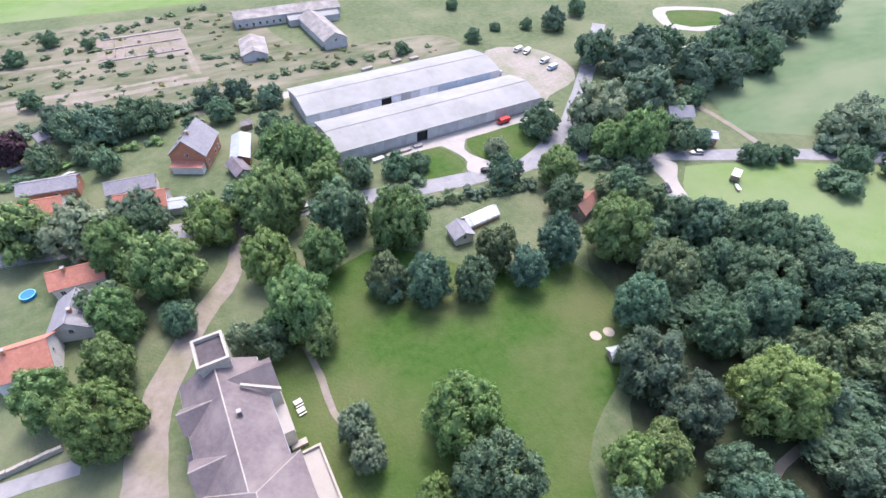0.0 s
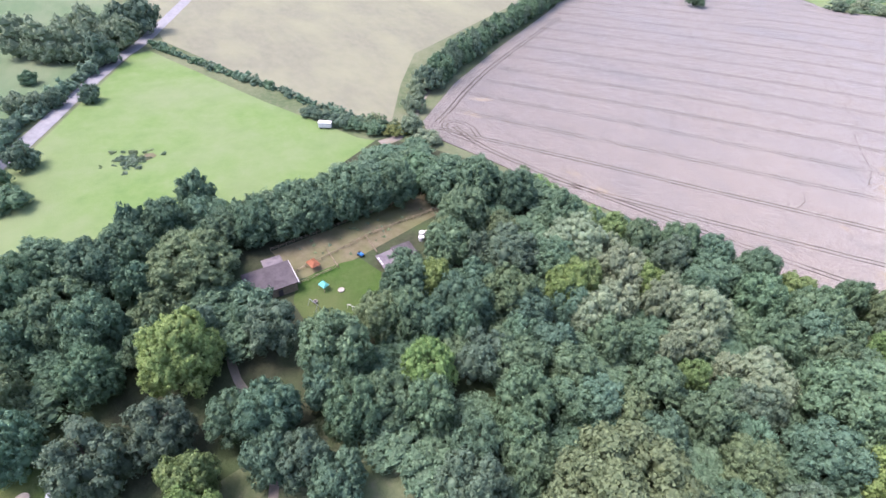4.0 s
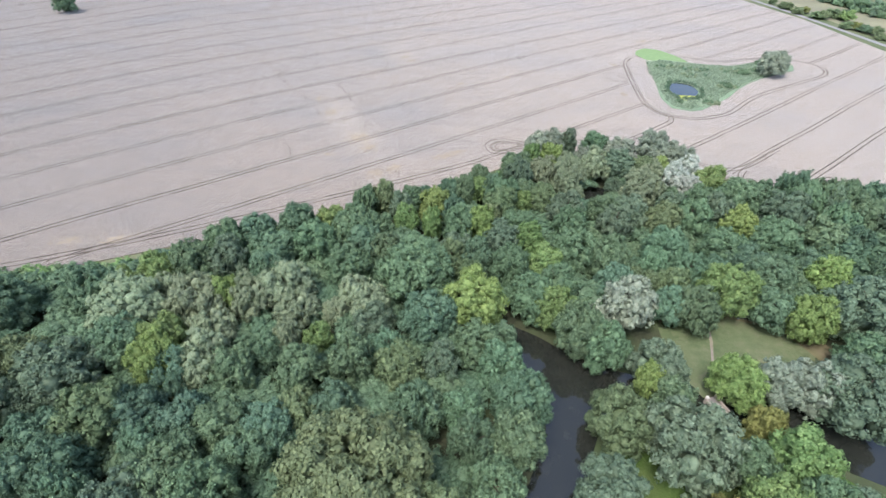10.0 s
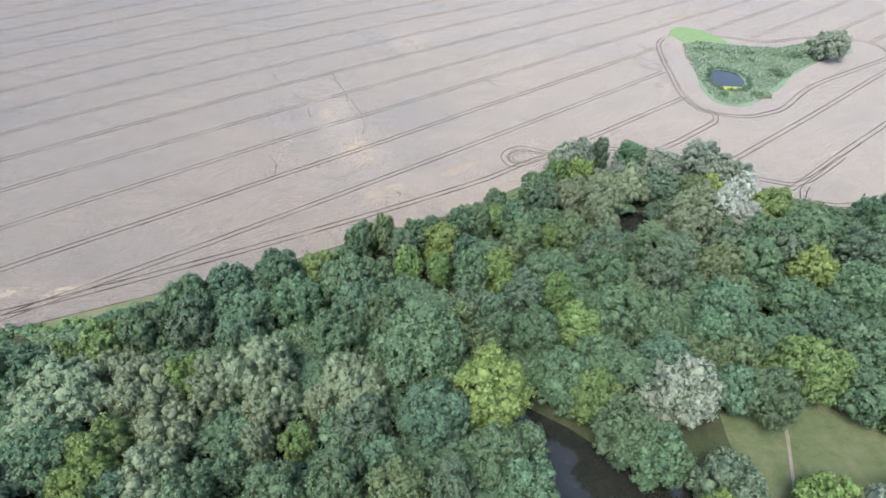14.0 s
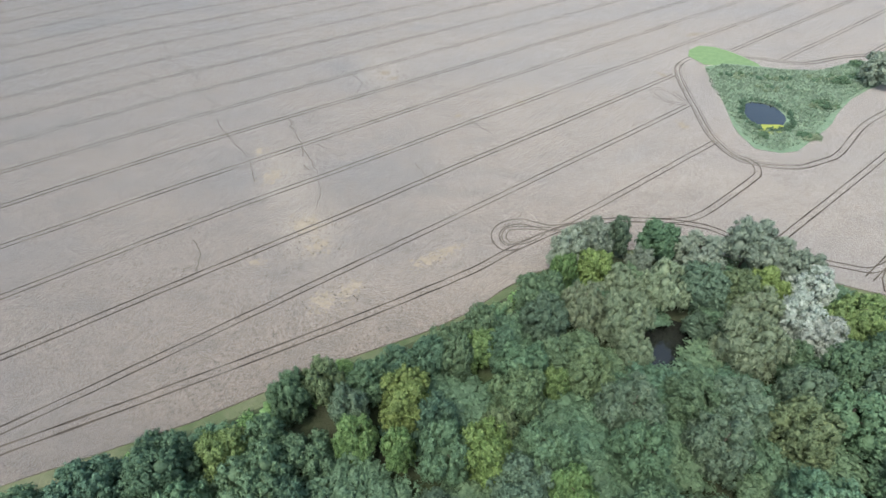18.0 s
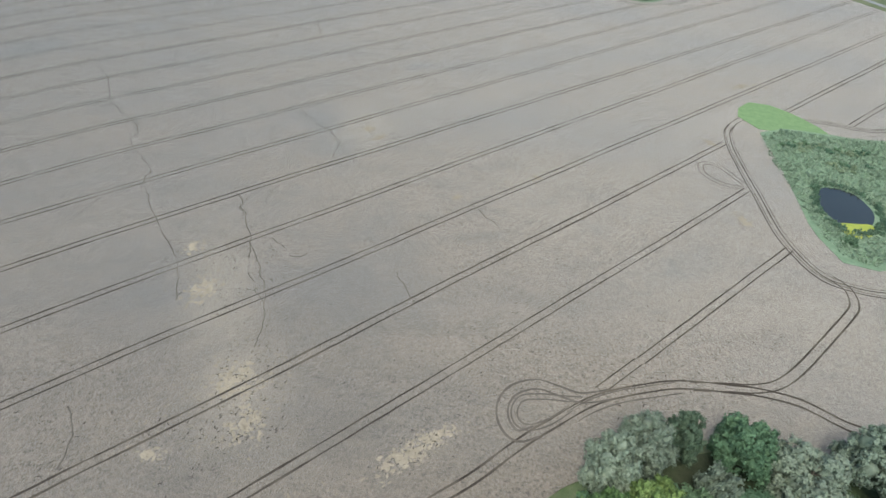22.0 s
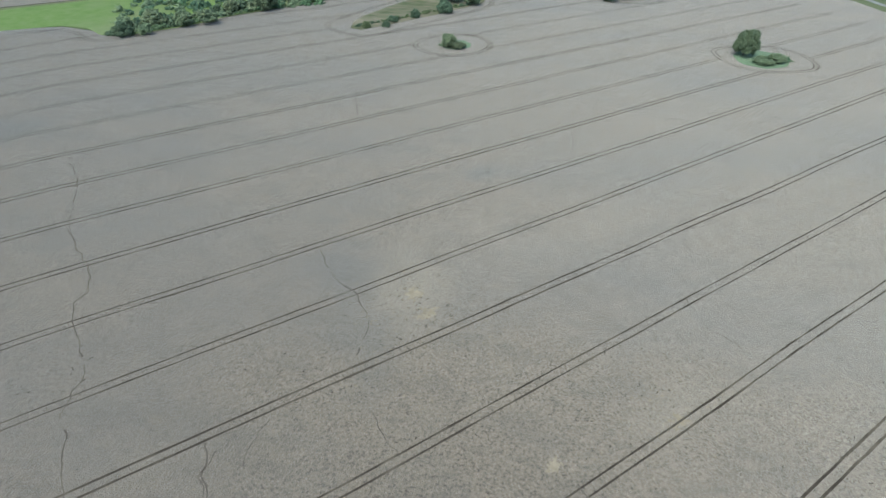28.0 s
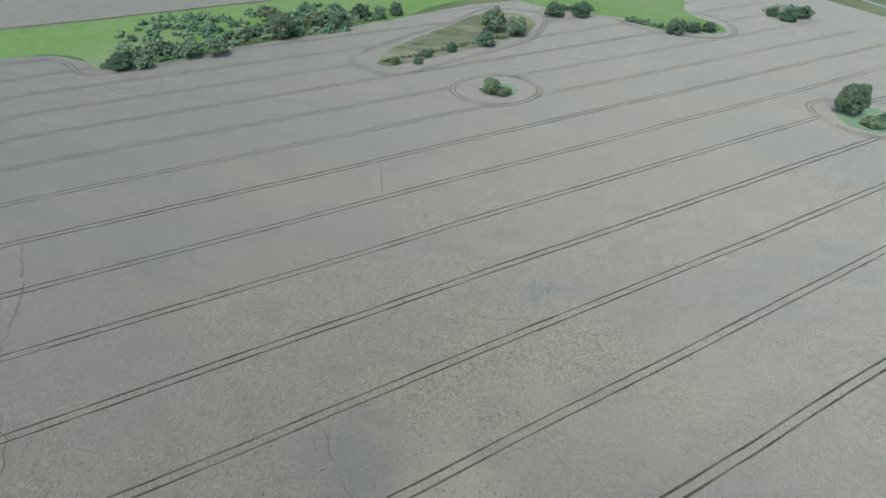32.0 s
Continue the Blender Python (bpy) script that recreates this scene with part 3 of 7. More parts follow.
# ---- ground ----
def ground_plane():
    n, half = 60, 2500.0
    verts, faces = [], []
    for j in range(n + 1):
        for i in range(n + 1):
            u, v = 2 * i / n - 1, 2 * j / n - 1
            verts.append((half * u * abs(u), 60 + half * v * abs(v), 0))
    for j in range(n):
        for i in range(n):
            a = j * (n + 1) + i
            faces.append((a, a + 1, a + n + 2, a + n + 1))
    return tagged(new("ground", mesh_of("ground", verts, faces, M_GRASS)), "open grassland round the village", "ground", "", "structure")


ground_plane()
FIELD = [(-160, 14), (-130, 26), (-112, 32), (-83, 45), (-46, 61.5), (-21, 74.5), (-2, 83), (8, 89.5), (17, 96.4), (27, 102.4), (33, 106.2), (42, 110), (55, 112.4), (66, 112.4), (76, 109.5), (90, 104), (108, 97),
         (150, 80), (230, 110), (296, 262), (286, 355), (262, 433), (235, 545), (180, 640), (60, 620), (-60, 545), (-136, 465), (-186, 416), (-212, 392),
         (-222, 398), (-244, 403), (-268, 394), (-420, 340), (-420, 300), (-292, 190), (-232, 95), (-200, 50), (-172, 18)]
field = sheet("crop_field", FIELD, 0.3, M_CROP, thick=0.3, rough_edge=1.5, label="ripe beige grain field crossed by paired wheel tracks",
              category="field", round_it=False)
sheet("wood_floor", [(-160, 2), (-130, 22), (-83, 42), (-46, 58), (-18, 73), (10, 89), (33, 104), (55, 110.5), (68, 110.5), (80, 105), (97, 99), (115, 92), (160, 60), (150, -30),
                     (95, -45), (40, -50), (10, -45), (-20, -45), (-45, -52), (-62, -60), (-58, -95), (-75, -110), (-85, -140), (-120, -150), (-150, -60), (-165, -10)],
      0.02, M_FLOOR, label="dark leaf-covered floor of the wood", category="wood floor")
sheet("park_lawn", [(2, -147), (-25, -165), (-40, -164), (-58, -146), (-77, -140), (-81, -130), (-77, -114), (-69, -108), (-52, -100), (-44, -90), (-48, -76), (-40, -66), (-20, -62),
                    (6, -90), (-2, -112)], 0.03, M_LAWN, label="mown green lawn of the park", category="lawn")
sheet("meadow", [(-120, -130), (-126, -141), (-131.5, -148), (-140, -154.5), (-150, -151), (-178, -136.8), (-205, -120.6), (-250, -100.6), (-297, -79), (-300, -71), (-218, -36), (-170, -12), (-165, -7), (-150, -32), (-146, -65)], 0.04, M_MEADOW,
      label="bright green grazed meadow", category="meadow", round_it=False)
sheet("green_field", [(-192, -192), (-250, -205), (-357, -227), (-520, -270), (-560, -90), (-340, -80), (-300, -92), (-215, -133), (-174, -162)], 0.04, M_GREENCROP,
      label="dull green crop field", category="field", round_it=False)
sheet("pale_field", [(-312, -63), (-216, -22), (-174, 4), (-211, 27), (-245, 52), (-312, 173), (-360, 216), (-700, 300), (-700, -70)], 0.04, M_PALECROP,
      label="pale yellowish stubble field", category="field", round_it=False)
sheet("waste_land", [(90, -380), (56, -372), (23, -367), (-27, -362), (-50, -352), (-52, -322), (-60, -300), (-84, -292), (-120, -285), (-120, -266), (-68, -268), (-41, -264), (-20, -254), (9, -268), (52, -278), (90, -300)], 0.03, M_WASTE,
      label="overgrown waste ground with bare strips", category="waste ground")
sheet("grass_field", [(160, -392), (57, -386), (-28, -376), (-66, -398), (-82, -372), (-124, -376), (-172, -362), (-250, -296), (-420, -300), (-420, -760), (160, -760)], 0.04, M_MEADOW, label="far light green grass field", category="field", round_it=False)
sheet("paddock", [(-118, -60), (-125, -3), (-113, -7), (-103, -45), (-103.5, -57)], 0.05, M_PADDOCK, label="bare brown fenced paddock", category="paddock", round_it=False)
sheet("garden_lawn", [(-102, -58), (-104, -39), (-96, -36), (-86, -44), (-84, -54), (-89, -60)], 0.06, M_LAWN, label="short green garden lawn", category="lawn")
sheet("water", [(13, -60), (12, -31), (18, -17), (21, -5), (15, 6), (8, 14), (13, 20), (22, 15), (30, 9), (42, 4), (55, 3), (66, 0), (78, -1), (92, -6), (110, -14), (110, -24), (86, -22),
                (70, -12), (50, -6), (38, -4), (31, -12), (25, -28), (23, -60)], 0.05, M_WATER, label="dark still water of a park channel", category="water")
sheet("pond", [(-42, 9), (-33, 10), (-32, 2), (-41, 1)], 0.05, M_WATER, label="small dark pond under the trees", category="water")
sheet("pond", [(45, 80), (55, 88), (63, 84), (56, 75), (48, 74)], 0.05, M_WATER, label="small dark pond at the wood's tip", category="water")


def road(name, pts, width, z, mat, label, category="road", wobble=0.3, thick=0.0):
    v, f = ribbon(smooth_line(pts, 4), width, z, wobble, thick=thick)
    return tagged(new(name, mesh_of(name, v, f, mat)), label, category, "", "structure")


road("road", [(110, -220), (49, -207), (37, -204), (21, -200.8), (-5, -194.5), (-25, -191), (-47, -187), (-60, -184), (-78, -181), (-94, -179.5), (-113, -187.5), (-125, -194.5), (-160, -225), (-200, -262)],
     6.5, 0.10, M_ASPHALT, "grey asphalt village road")
road("road", [(-92, -180), (-113, -175.5), (-129, -167.9), (-150, -156.4), (-180, -141.7), (-208, -124.6), (-252, -105), (-295, -84.5), (-325, -68), (-480, 0)], 6.5, 0.12, M_ASPHALT,
     "grey asphalt country road between trees")
road("gravel_drive", [(-7, -192), (-2, -177.6), (6, -167.7), (13, -158.6), (19, -149.3), (22.5, -140), (25, -128), (26, -115)], (3.6, 9), 0.08, M_DIRT, "brown gravel drive past the manor", "drive", 0.8)
road("footpath", [(-9.5, -146), (-10, -136.5), (-9.4, -128), (-12, -118)], 1.5, 0.08, M_DIRT, "narrow trodden footpath in the lawn", "path", 0.3)
road("footpath", [(-36, -86), (-40.6, -82.2), (-46.4, -80), (-53, -77.5), (-66, -76), (-79, -78), (-91.5, -77.6), (-99, -75.8)], 1.8, 0.08, M_DIRT, "narrow earth path into the wood", "path", 0.3)
road("farm_track", [(-162, -6), (-168, 8), (-205, 40), (-240, 85), (-300, 180), (-330, 230)], 4.0, 0.09, M_DIRT, "bare earth farm track beside the field", "track", 0.8)
sheet("yard", [(-131, -260), (-151, -253), (-156, -235), (-149, -220), (-130, -213), (-122, -207), (-119, -232)], 0.07, M_YARD, label="pale gravel yard beside the sheds", category="yard")
road("concrete_drive", [(-60, -204.5), (-81, -203.5), (-110, -204), (-124, -205)], 4.5, 0.15, M_CONCRETE, "pale concrete strip along the sheds", "drive")
road("field_road", [(330, 160), (308, 275), (290, 370), (274, 434), (245, 560), (200, 680)], 5, 0.1, M_ASPHALT, "far country road beside the field", "road")


road("farm_track", [(-166, -199), (-172, -192.5), (-176, -182), (-175.7, -165), (-174, -152)], 2.6, 0.11, M_DIRT, "narrow pale farm track behind the small houses", "track", 0.5)
road("farm_track", [(-178, -194), (-188, -195.6), (-204, -204), (-228, -240), (-245, -264)], 3.0, 0.105, M_CONCRETE, "pale farm track between the trees", "track", 0.4)
sheet("park_path", [(-245, -266), (-229, -247), (-238, -233), (-265, -229), (-277, -248)], 0.05, M_CONCRETE, label="pale paths of a far small park", category="path")
sheet("lawn", [(-246, -260), (-234, -247), (-240, -238), (-262, -234), (-271, -247)], 0.07, M_LAWN, label="small round lawn within pale paths", category="lawn")
sheet("concrete_apron", [(-69.9, -211.8), (-88.1, -208.7), (-113.6, -206.9), (-111.5, -203.3), (-90.0, -203.8), (-82.2, -198.3), (-81.1, -193.3), (-84.9, -184.8), (-81.0, -179.6), (-75.6, -185.4), (-78.0, -189.3), (-77.7, -194.5), (-74.0, -202.6), (-68.6, -202.9), (-63.0, -204.4)], 0.16, M_CONCRETE, label="pale concrete apron before the sheds", category="drive", step=2)
sheet("lawn", [(-89.3, -202.9), (-109.8, -202.8), (-115.7, -194.9), (-103.7, -187.1), (-92.2, -180.0), (-85.5, -185.3), (-82.2, -193.6), (-83.1, -198.1)], 0.09, M_LAWN, label="green grass between drive and village road", category="lawn", step=3)
sheet("lawn", [(-61.1, -201.3), (-68.6, -201.9), (-73.7, -201.6), (-77.0, -194.1), (-76.3, -187.5), (-71.8, -184.4), (-65.5, -186.1), (-59.8, -188.5), (-55.8, -189.9)], 0.09, M_LAWN, label="half-round green grass before the sheds", category="lawn", step=3)
sheet("gravel_parking", [(-132.3, -163.5), (-138.4, -157.3), (-131.5, -150.0), (-126.6, -140.0), (-122.5, -140.0), (-123.0, -147.3), (-127.3, -151.2), (-129.6, -161.0)], 0.125, M_CONCRETE, label="pale gravel parking place", category="parking", step=2)
sheet("far_field", [(-425.5, 335.0), (-307.7, 427.8), (-262.8, 460.8), (-207.3, 506.9), (-10.8, 661.6), (-196.4, 897.3), (-611.1, 570.7)], 0.35, M_FARCROP, thick=0.35, label="far pale grain field beyond the grass strip", category="field", round_it=False)
sheet("bank_grass", [(24.5, -62), (26.5, -28), (32.5, -13), (39, -6), (50, -8.5), (70, -14.5), (86, -25), (110, -27), (112, -64)], 0.06, M_LAWN, label="rough green grass on the channel bank", category="grass")
fold = random.Random(14)

# ---- wheel tracks in the crop ----
POND_RING = [(121.6, 247.5), (110, 239), (105, 228), (102, 211), (100, 192.5), (98, 175), (100, 160), (106, 154.6), (118, 152.5), (130, 157), (138, 162), (162, 184.6), (200, 209), (222, 224),
             (226, 240), (210, 250), (190, 248), (166, 240), (145, 246)]
BUSH_RING = [(-51, 405), (-46.5, 418), (-33, 426), (-19.5, 424), (-12.5, 413), (-18.3, 400), (-30, 393), (-42, 395)]
TREE_RING = [(103.6, 421), (116, 431), (139, 433), (150, 420), (146, 403), (124, 396), (109, 401)]
LONG_RING = [(-104, 428), (-103, 441), (-86.5, 472), (-66, 504), (-50, 536), (-20, 540), (-11, 525), (-14, 500), (-21, 479), (-56, 440), (-77, 417), (-91, 418)]
TIP_RING = [(30, 545), (36, 530), (51, 517), (67, 511), (92, 514), (102, 534), (92, 560), (60, 560)]
RINGS = (POND_RING, BUSH_RING, TREE_RING, LONG_RING, TIP_RING)
TH = radians(34)
DIR, NOR = Vector((math.cos(TH), math.sin(TH), 0)), Vector((-math.sin(TH), math.cos(TH), 0))


def wheel_pair(name, line, gauge=1.95, width=0.4, closed=False, z=0.315, mat=None):
    """Two ruts side by side where the tractor drove."""
    verts, faces = [], []
    for side in (-1, 1):
        v, f = ribbon(line, width, z, 0.16, closed, offset=side * gauge / 2)
        base = len(verts)
        verts += v
        faces += [tuple(base + k for k in q) for q in f]
    return part(name, mesh_of(name, verts, faces, mat or M_SOIL), None, field)


# the tramlines: their place across the field in the east, in the middle and in the west
EAST = [-28, -7, 14, 35, 56, 75.3, 96.9, 117.3, 139.2, 160.8, 183.2, 204.1, 226.3, 247.8, 269.5, 291.5, 313.5, 336, 359, 382, 403, 424, 446, 467, 488]
MID = [-28, -7, 14, 35, 55, 75, 94, 113.8, 134.4, 156.0, 177.0, 198.2, 218.5] + [218.5 + 21 * i for i in range(1, 13)]
WEST = [-28, -7, 14, 35, 53, 72, 90, 108.2, 127.3, 147.2, 166.2, 185.6, 205.4] + [205.4 + 20 * i for i in range(1, 13)]


def across(i, u):
    slope = 0.066 if i < 8 else (0.054 if i < 12 and i != 10 else 0.044)
    if u > 18:
        return EAST[i] + slope * (u - 18)
    if u > -43:
        t = (u + 43) / 61
        return MID[i] + (EAST[i] - MID[i]) * t
    return MID[i] + (WEST[i] - MID[i]) * (-43 - u) / 82


for i in range(len(EAST)):
    run = []
    for j in range(190):
        u = -300 + 4.0 * j
        o = (across(i, u - 12) + 2 * across(i, u) + across(i, u + 12)) / 4
        p = DIR * u + NOR * o
        ok = inside(p.x, p.y, FIELD) and not any(inside(p.x, p.y, poly) for poly in RINGS)
        # the lines stop at the headland
        ok = ok and inside(p.x, p.y - 3, FIELD) and inside(p.x - 3, p.y - 2, FIELD)
        if i < 6 and u < (172 if i == 4 else 111 + (5 - i) * 6):
            ok = False
        if ok:
            run.append(p + NOR * (0.5 * noise.noise((u * 0.02, i * 3.1, 0))))
        if (not ok or j == 189) and run:
            if len(run) > 4:
                wheel_pair("wheel_track", run, gauge=1.85, width=0.36 + 0.08 * (i % 3 == 1))
            run = []
M_TRACK2 = material("wheel_marks", ((0.08, 0.07, 0.06), (0.13, 0.115, 0.095)), scale=1.0, rough=0.95, bump=0.3, spec=0.1)
for poly in RINGS:
    wheel_pair("wheel_track", smooth_line(poly, 2, True), closed=True, z=0.325, width=0.36)
    wheel_pair("wheel_track", [p + Vector((0.9, 0.7, 0)) for p in smooth_line(poly, 3, True)][4:-4], gauge=2.1, width=0.24, z=0.321, mat=M_TRACK2)
M_TRACK = material("trodden_straw_track", ((0.075, 0.066, 0.056), (0.12, 0.105, 0.088)), scale=1.0, rough=0.95, detail=8, bump=0.4, spec=0.1, big=((0.165, 0.142, 0.118), 0.25), big_mix=0.7)
wheel_pair("wheel_track", smooth_line([(-162, 27), (-148, 27.5), (-135, 30.5), (-112, 39.5), (-91, 49), (-59, 65), (-25, 83), (5.8, 100.6), (17.5, 108.8), (24.2, 113.5), (33.8, 119.3), (41.2, 122.1), (53.3, 124.5),
                                       (64.6, 123.9), (70.1, 123.3), (77.1, 121.2), (83.4, 116.6), (88.7, 114.5), (106, 106), (117, 106), (140, 123)], 2), z=0.328, width=0.4, gauge=1.9)
wheel_pair("wheel_track", smooth_line([(30, 116.2), (35, 119), (41.5, 121.4), (53.3, 123.8)], 1.2), z=0.33, width=0.3, gauge=2.6, mat=M_TRACK)
wheel_pair("wheel_track", smooth_line([(39.3, 121.7), (32.9, 120.6), (28.6, 121.9), (24.2, 123.3), (19.5, 121.8), (17.1, 118.5), (17.1, 114.6), (19.3, 111.9), (23, 113)], 0.8), z=0.333, width=0.42, gauge=2.2, mat=M_TRACK)
wheel_pair("wheel_track", smooth_line([(33, 120.2), (29.5, 120.2), (25.0, 120.5), (21.1, 120.1), (19.3, 117.8), (19.4, 115.0), (21.5, 113.7), (25.5, 115.0), (30.3, 118.2)], 0.8), z=0.336, width=0.3, gauge=1.2, mat=M_TRACK)
wheel_pair("wheel_track", smooth_line([(36.6, 122.3), (41.5, 126), (46.6, 129.9)], 1.5), z=0.334, width=0.38, gauge=1.85)
wheel_pair("wheel_track", smooth_line([(56, 124.3), (63, 124.3), (69, 124.2), (75.4, 126.0), (83.7, 131.7), (99.9, 145.0), (104.0, 149.1), (105.4, 154.5), (103.3, 158.3)], 1.5), z=0.338, width=0.36, gauge=2.0)
wheel_pair("wheel_track", smooth_line([(98, 198), (92, 200), (88, 206), (90, 212), (95, 210), (99, 200)], 1), z=0.335, width=0.26, gauge=1.6, mat=M_TRACK)
wheel_pair("wheel_track", smooth_line([(-150, 31), (-158, 33), (-166, 30), (-165, 24), (-158, 23), (-145, 28)], 2), z=0.335, width=0.4)
wheel_pair("wheel_track", smooth_line([(-168, 22), (-176, 33), (-194, 55), (-217, 88), (-269, 174)], 3), z=0.33, width=0.5)
wheel_pair("wheel_track", smooth_line([(-262, 388), (-246, 396), (-232, 395), (-212, 385), (-186, 408), (-164, 438), (-138, 463)], 3), z=0.33)
wheel_pair("wheel_track", smooth_line([(117, 104), (112, 97), (120, 93), (136, 96), (150, 100)], 3), z=0.332)


def trail(pts, width=0.26):
    """A winding animal path trodden through the crop, here and there grown over."""
    line = smooth_line(pts, 0.9)
    line = [p + Vector((noise.noise((p.x * 0.3, p.y * 0.3, 2)), noise.noise((p.x * 0.3, p.y * 0.3, 5)), 0)) * 0.9
            + Vector((noise.noise((p.x * 1.1, p.y * 1.1, 8)), noise.noise((p.x * 1.1, p.y * 1.1, 4)), 0)) * 0.25 for p in line]
    verts, faces, run = [], [], []
    for i, p in enumerate(line):
        q = noise.noise((p.x * 0.35, p.y * 0.35, 31)) + 0.5 * noise.noise((p.x * 1.3, p.y * 1.3, 12))
        if q > -0.42:
            run.append(p)
        if (q <= -0.42 or i == len(line) - 1) and run:
            if len(run) > 2:
                v, fc = ribbon(run, width * 0.85, 0.318, 0.12)
                base = len(verts)
                verts += v
                faces += [tuple(base + k for k in t) for t in fc]
            run = []
    part("animal_trail", mesh_of("animal_trail", verts, faces, M_TRACK), None, field)


trail([(-55.9, 183.5), (-49.3, 169.0), (-46.6, 163.4), (-43.5, 153.4), (-40.2, 146.3), (-36.4, 141.9)], 0.3)
trail([(-41.3, 165.0), (-33.7, 158.6), (-30.7, 160.0)], 0.3)
trail([(-156.0, 281.9), (-136.3, 261.6), (-122.9, 239.7), (-107.8, 225.3), (-102.3, 217.1), (-101.7, 211.4), (-87.8, 195.0), (-86.7, 189.4), (-83.4, 182.7), (-70.2, 165.2), (-62.1, 155.0), (-56.0, 140.2)], 0.3)
trail([(-51.0, 239.2), (-45.4, 230.5), (-38.3, 224.7), (-32.9, 216.3), (-33.3, 206.6)], 0.3)
trail([(-67.4, 342.9), (-61.1, 321.2)], 0.3)
trail([(-46.1, 162.8), (-36.7, 143.3), (-34.8, 128.8)], 0.26)
trail([(-65.6, 114.2), (-62.1, 109.2), (-60.7, 102.5)], 0.26)
trail([(-7.5, 154.4), (-3.3, 146.0)], 0.26)
trail([(42.2, 235.3), (45.8, 223.9), (51.7, 219.0)], 0.15)
trail([(11.8, 184.0), (19.2, 173.5)], 0.3)
trail([(-94.4, 179.7), (-97.1, 170.3)], 0.26)
trail([(-46.2, 189.6), (-47.6, 183.7), (-47.1, 179.5)], 0.22)
trail([(-53.2, 181.9), (-53.8, 177.7), (-52.4, 174.0)], 0.22)
trail([(-26.7, 193.2), (-22.9, 187.8), (-20.9, 185.8)], 0.2)


def slivers(name, spots, mat, seed, long, wide, z):
    """Small torn swathes scattered round the given spots: x, y, spread along, spread across, turn, count."""
    g = random.Random(seed)
    verts, faces = [], []
    for x, y, rx, ry, turn, count in spots:
        c, s = math.cos(radians(turn)), math.sin(radians(turn))
        made = 0
        while made < count:
            px, py = g.gauss(0, 0.48) * rx, g.gauss(0, 0.48) * ry
            X, Y = x + px * c - py * s, y + px * s + py * c
            if noise.noise((X * 0.5, Y * 0.5, seed)) < -0.1 and g.random() < 0.8:
                continue
            made += 1
            a = radians(turn) + g.gauss(0, 0.7)
            lo, wi = long * g.uniform(0.4, 1.4), wide * g.uniform(0.5, 1.4)
            base, k = len(verts), 7
            for i in range(k):
                b = 2 * math.pi * i / k
                w = g.uniform(0.6, 1.25)
                u, v = lo * w * math.cos(b), wi * w * math.sin(b)
                verts.append((X + u * math.cos(a) - v * math.sin(a), Y + u * math.sin(a) + v * math.cos(a), z + 0.0004 * (made % 12)))
            faces.append(tuple(range(base, base + k)))
    return mesh_of(name, verts, faces, mat)


def lodged(x, y, rx, ry, turn, seed):
    """A patch of flattened pale straw with a torn edge."""
    n = int(16 + 9 * rx * ry)
    part("flattened_crop", slivers("flattened_crop", [(x, y, rx, ry, turn, n)], M_LODGED, seed, 0.55, 0.24, 0.306), None, field)


for row in ((-2, 107, 5.5, 2.2, 34, 1), (4, 111, 3.5, 1.6, 34, 2), (-26, 92.5, 4.0, 3.0, 20, 3), (-20, 97, 3.2, 2.0, 60, 4), (-36, 121.5, 5.0, 4.0, 0, 5), (-31, 112, 4.0, 3.0, 120, 6), (-112, 47, 4.5, 1.8, 25, 7),
            (-98.5, 48.5, 4.5, 1.6, 30, 8), (-46, 106, 2.0, 1.2, 20, 9), (91, 181, 3.0, 2.0, 100, 10), (-24, 226.5, 2.6, 2.2, 100, 11), (-20, 220.5, 2.8, 1.6, 30, 12), (-52, 146, 4.5, 3.0, 70, 13), (-60, 160, 3.0, 2.0, 60, 14),
            (130, 277, 6.0, 1.8, 20, 15), (98, 226, 4.0, 1.6, 120, 16), (8, 187, 2.0, 1.0, 40, 17), (32, 199, 1.8, 1.2, 20, 18), (-168, 40, 5.0, 2.0, 40, 19), (-180, 52, 5.0, 2.0, 60, 20)):
    lodged(*row)
# dark gaps where the crop has opened, thickest round the trodden places
GAPS = [(-36, 121, 14, 9, 60, 260), (-31, 112, 10, 7, 40, 160), (-24, 94, 9, 5, 30, 120), (0, 108, 7, 3, 34, 60), (-45, 150, 14, 20, 20, 240), (-22, 224, 16, 16, 30, 320), (60, 128, 30, 8, 34, 160), (20, 135, 40, 14, 34, 200), (-70, 110, 30, 20, 34, 120), (-40, 205, 16, 22, 30, 80), (-66, 235, 22, 20, 34, 60),
        (-92, 200, 14, 24, 30, 60), (24, 205, 26, 10, 34, 70), (-60, 160, 10, 16, 20, 60), (60, 190, 40, 26, 34, 60), (-10, 190, 40, 30, 34, 110), (-20, 262, 26, 14, 34, 60), (-10, 284, 5, 2, 40, 26),
        (110, 145, 16, 8, 34, 30), (-110, 120, 40, 40, 34, 60), (97, 190, 6, 14, 20, 24)]
part("crop_gap", slivers("crop_gap", GAPS, M_SOIL, 71, 0.34, 0.09, 0.304), None, field)
THIN = [(-36, 118, 16, 12, 40, 260), (-24, 94, 10, 6, 30, 120), (2, 109, 9, 3, 34, 90), (-50, 150, 12, 20, 20, 260), (-24, 228, 14, 16, 20, 260), (30, 201, 16, 8, 34, 110), (68, 215, 30, 12, 34, 100), (130, 277, 14, 4, 20, 70),
        (135, 145, 20, 9, 34, 160), (-104, 48, 12, 4, 28, 90), (-20, 205, 30, 18, 34, 160)]
part("bleached_straw", slivers("bleached_straw", THIN, M_LODGED, 72, 0.3, 0.12, 0.303), None, field)


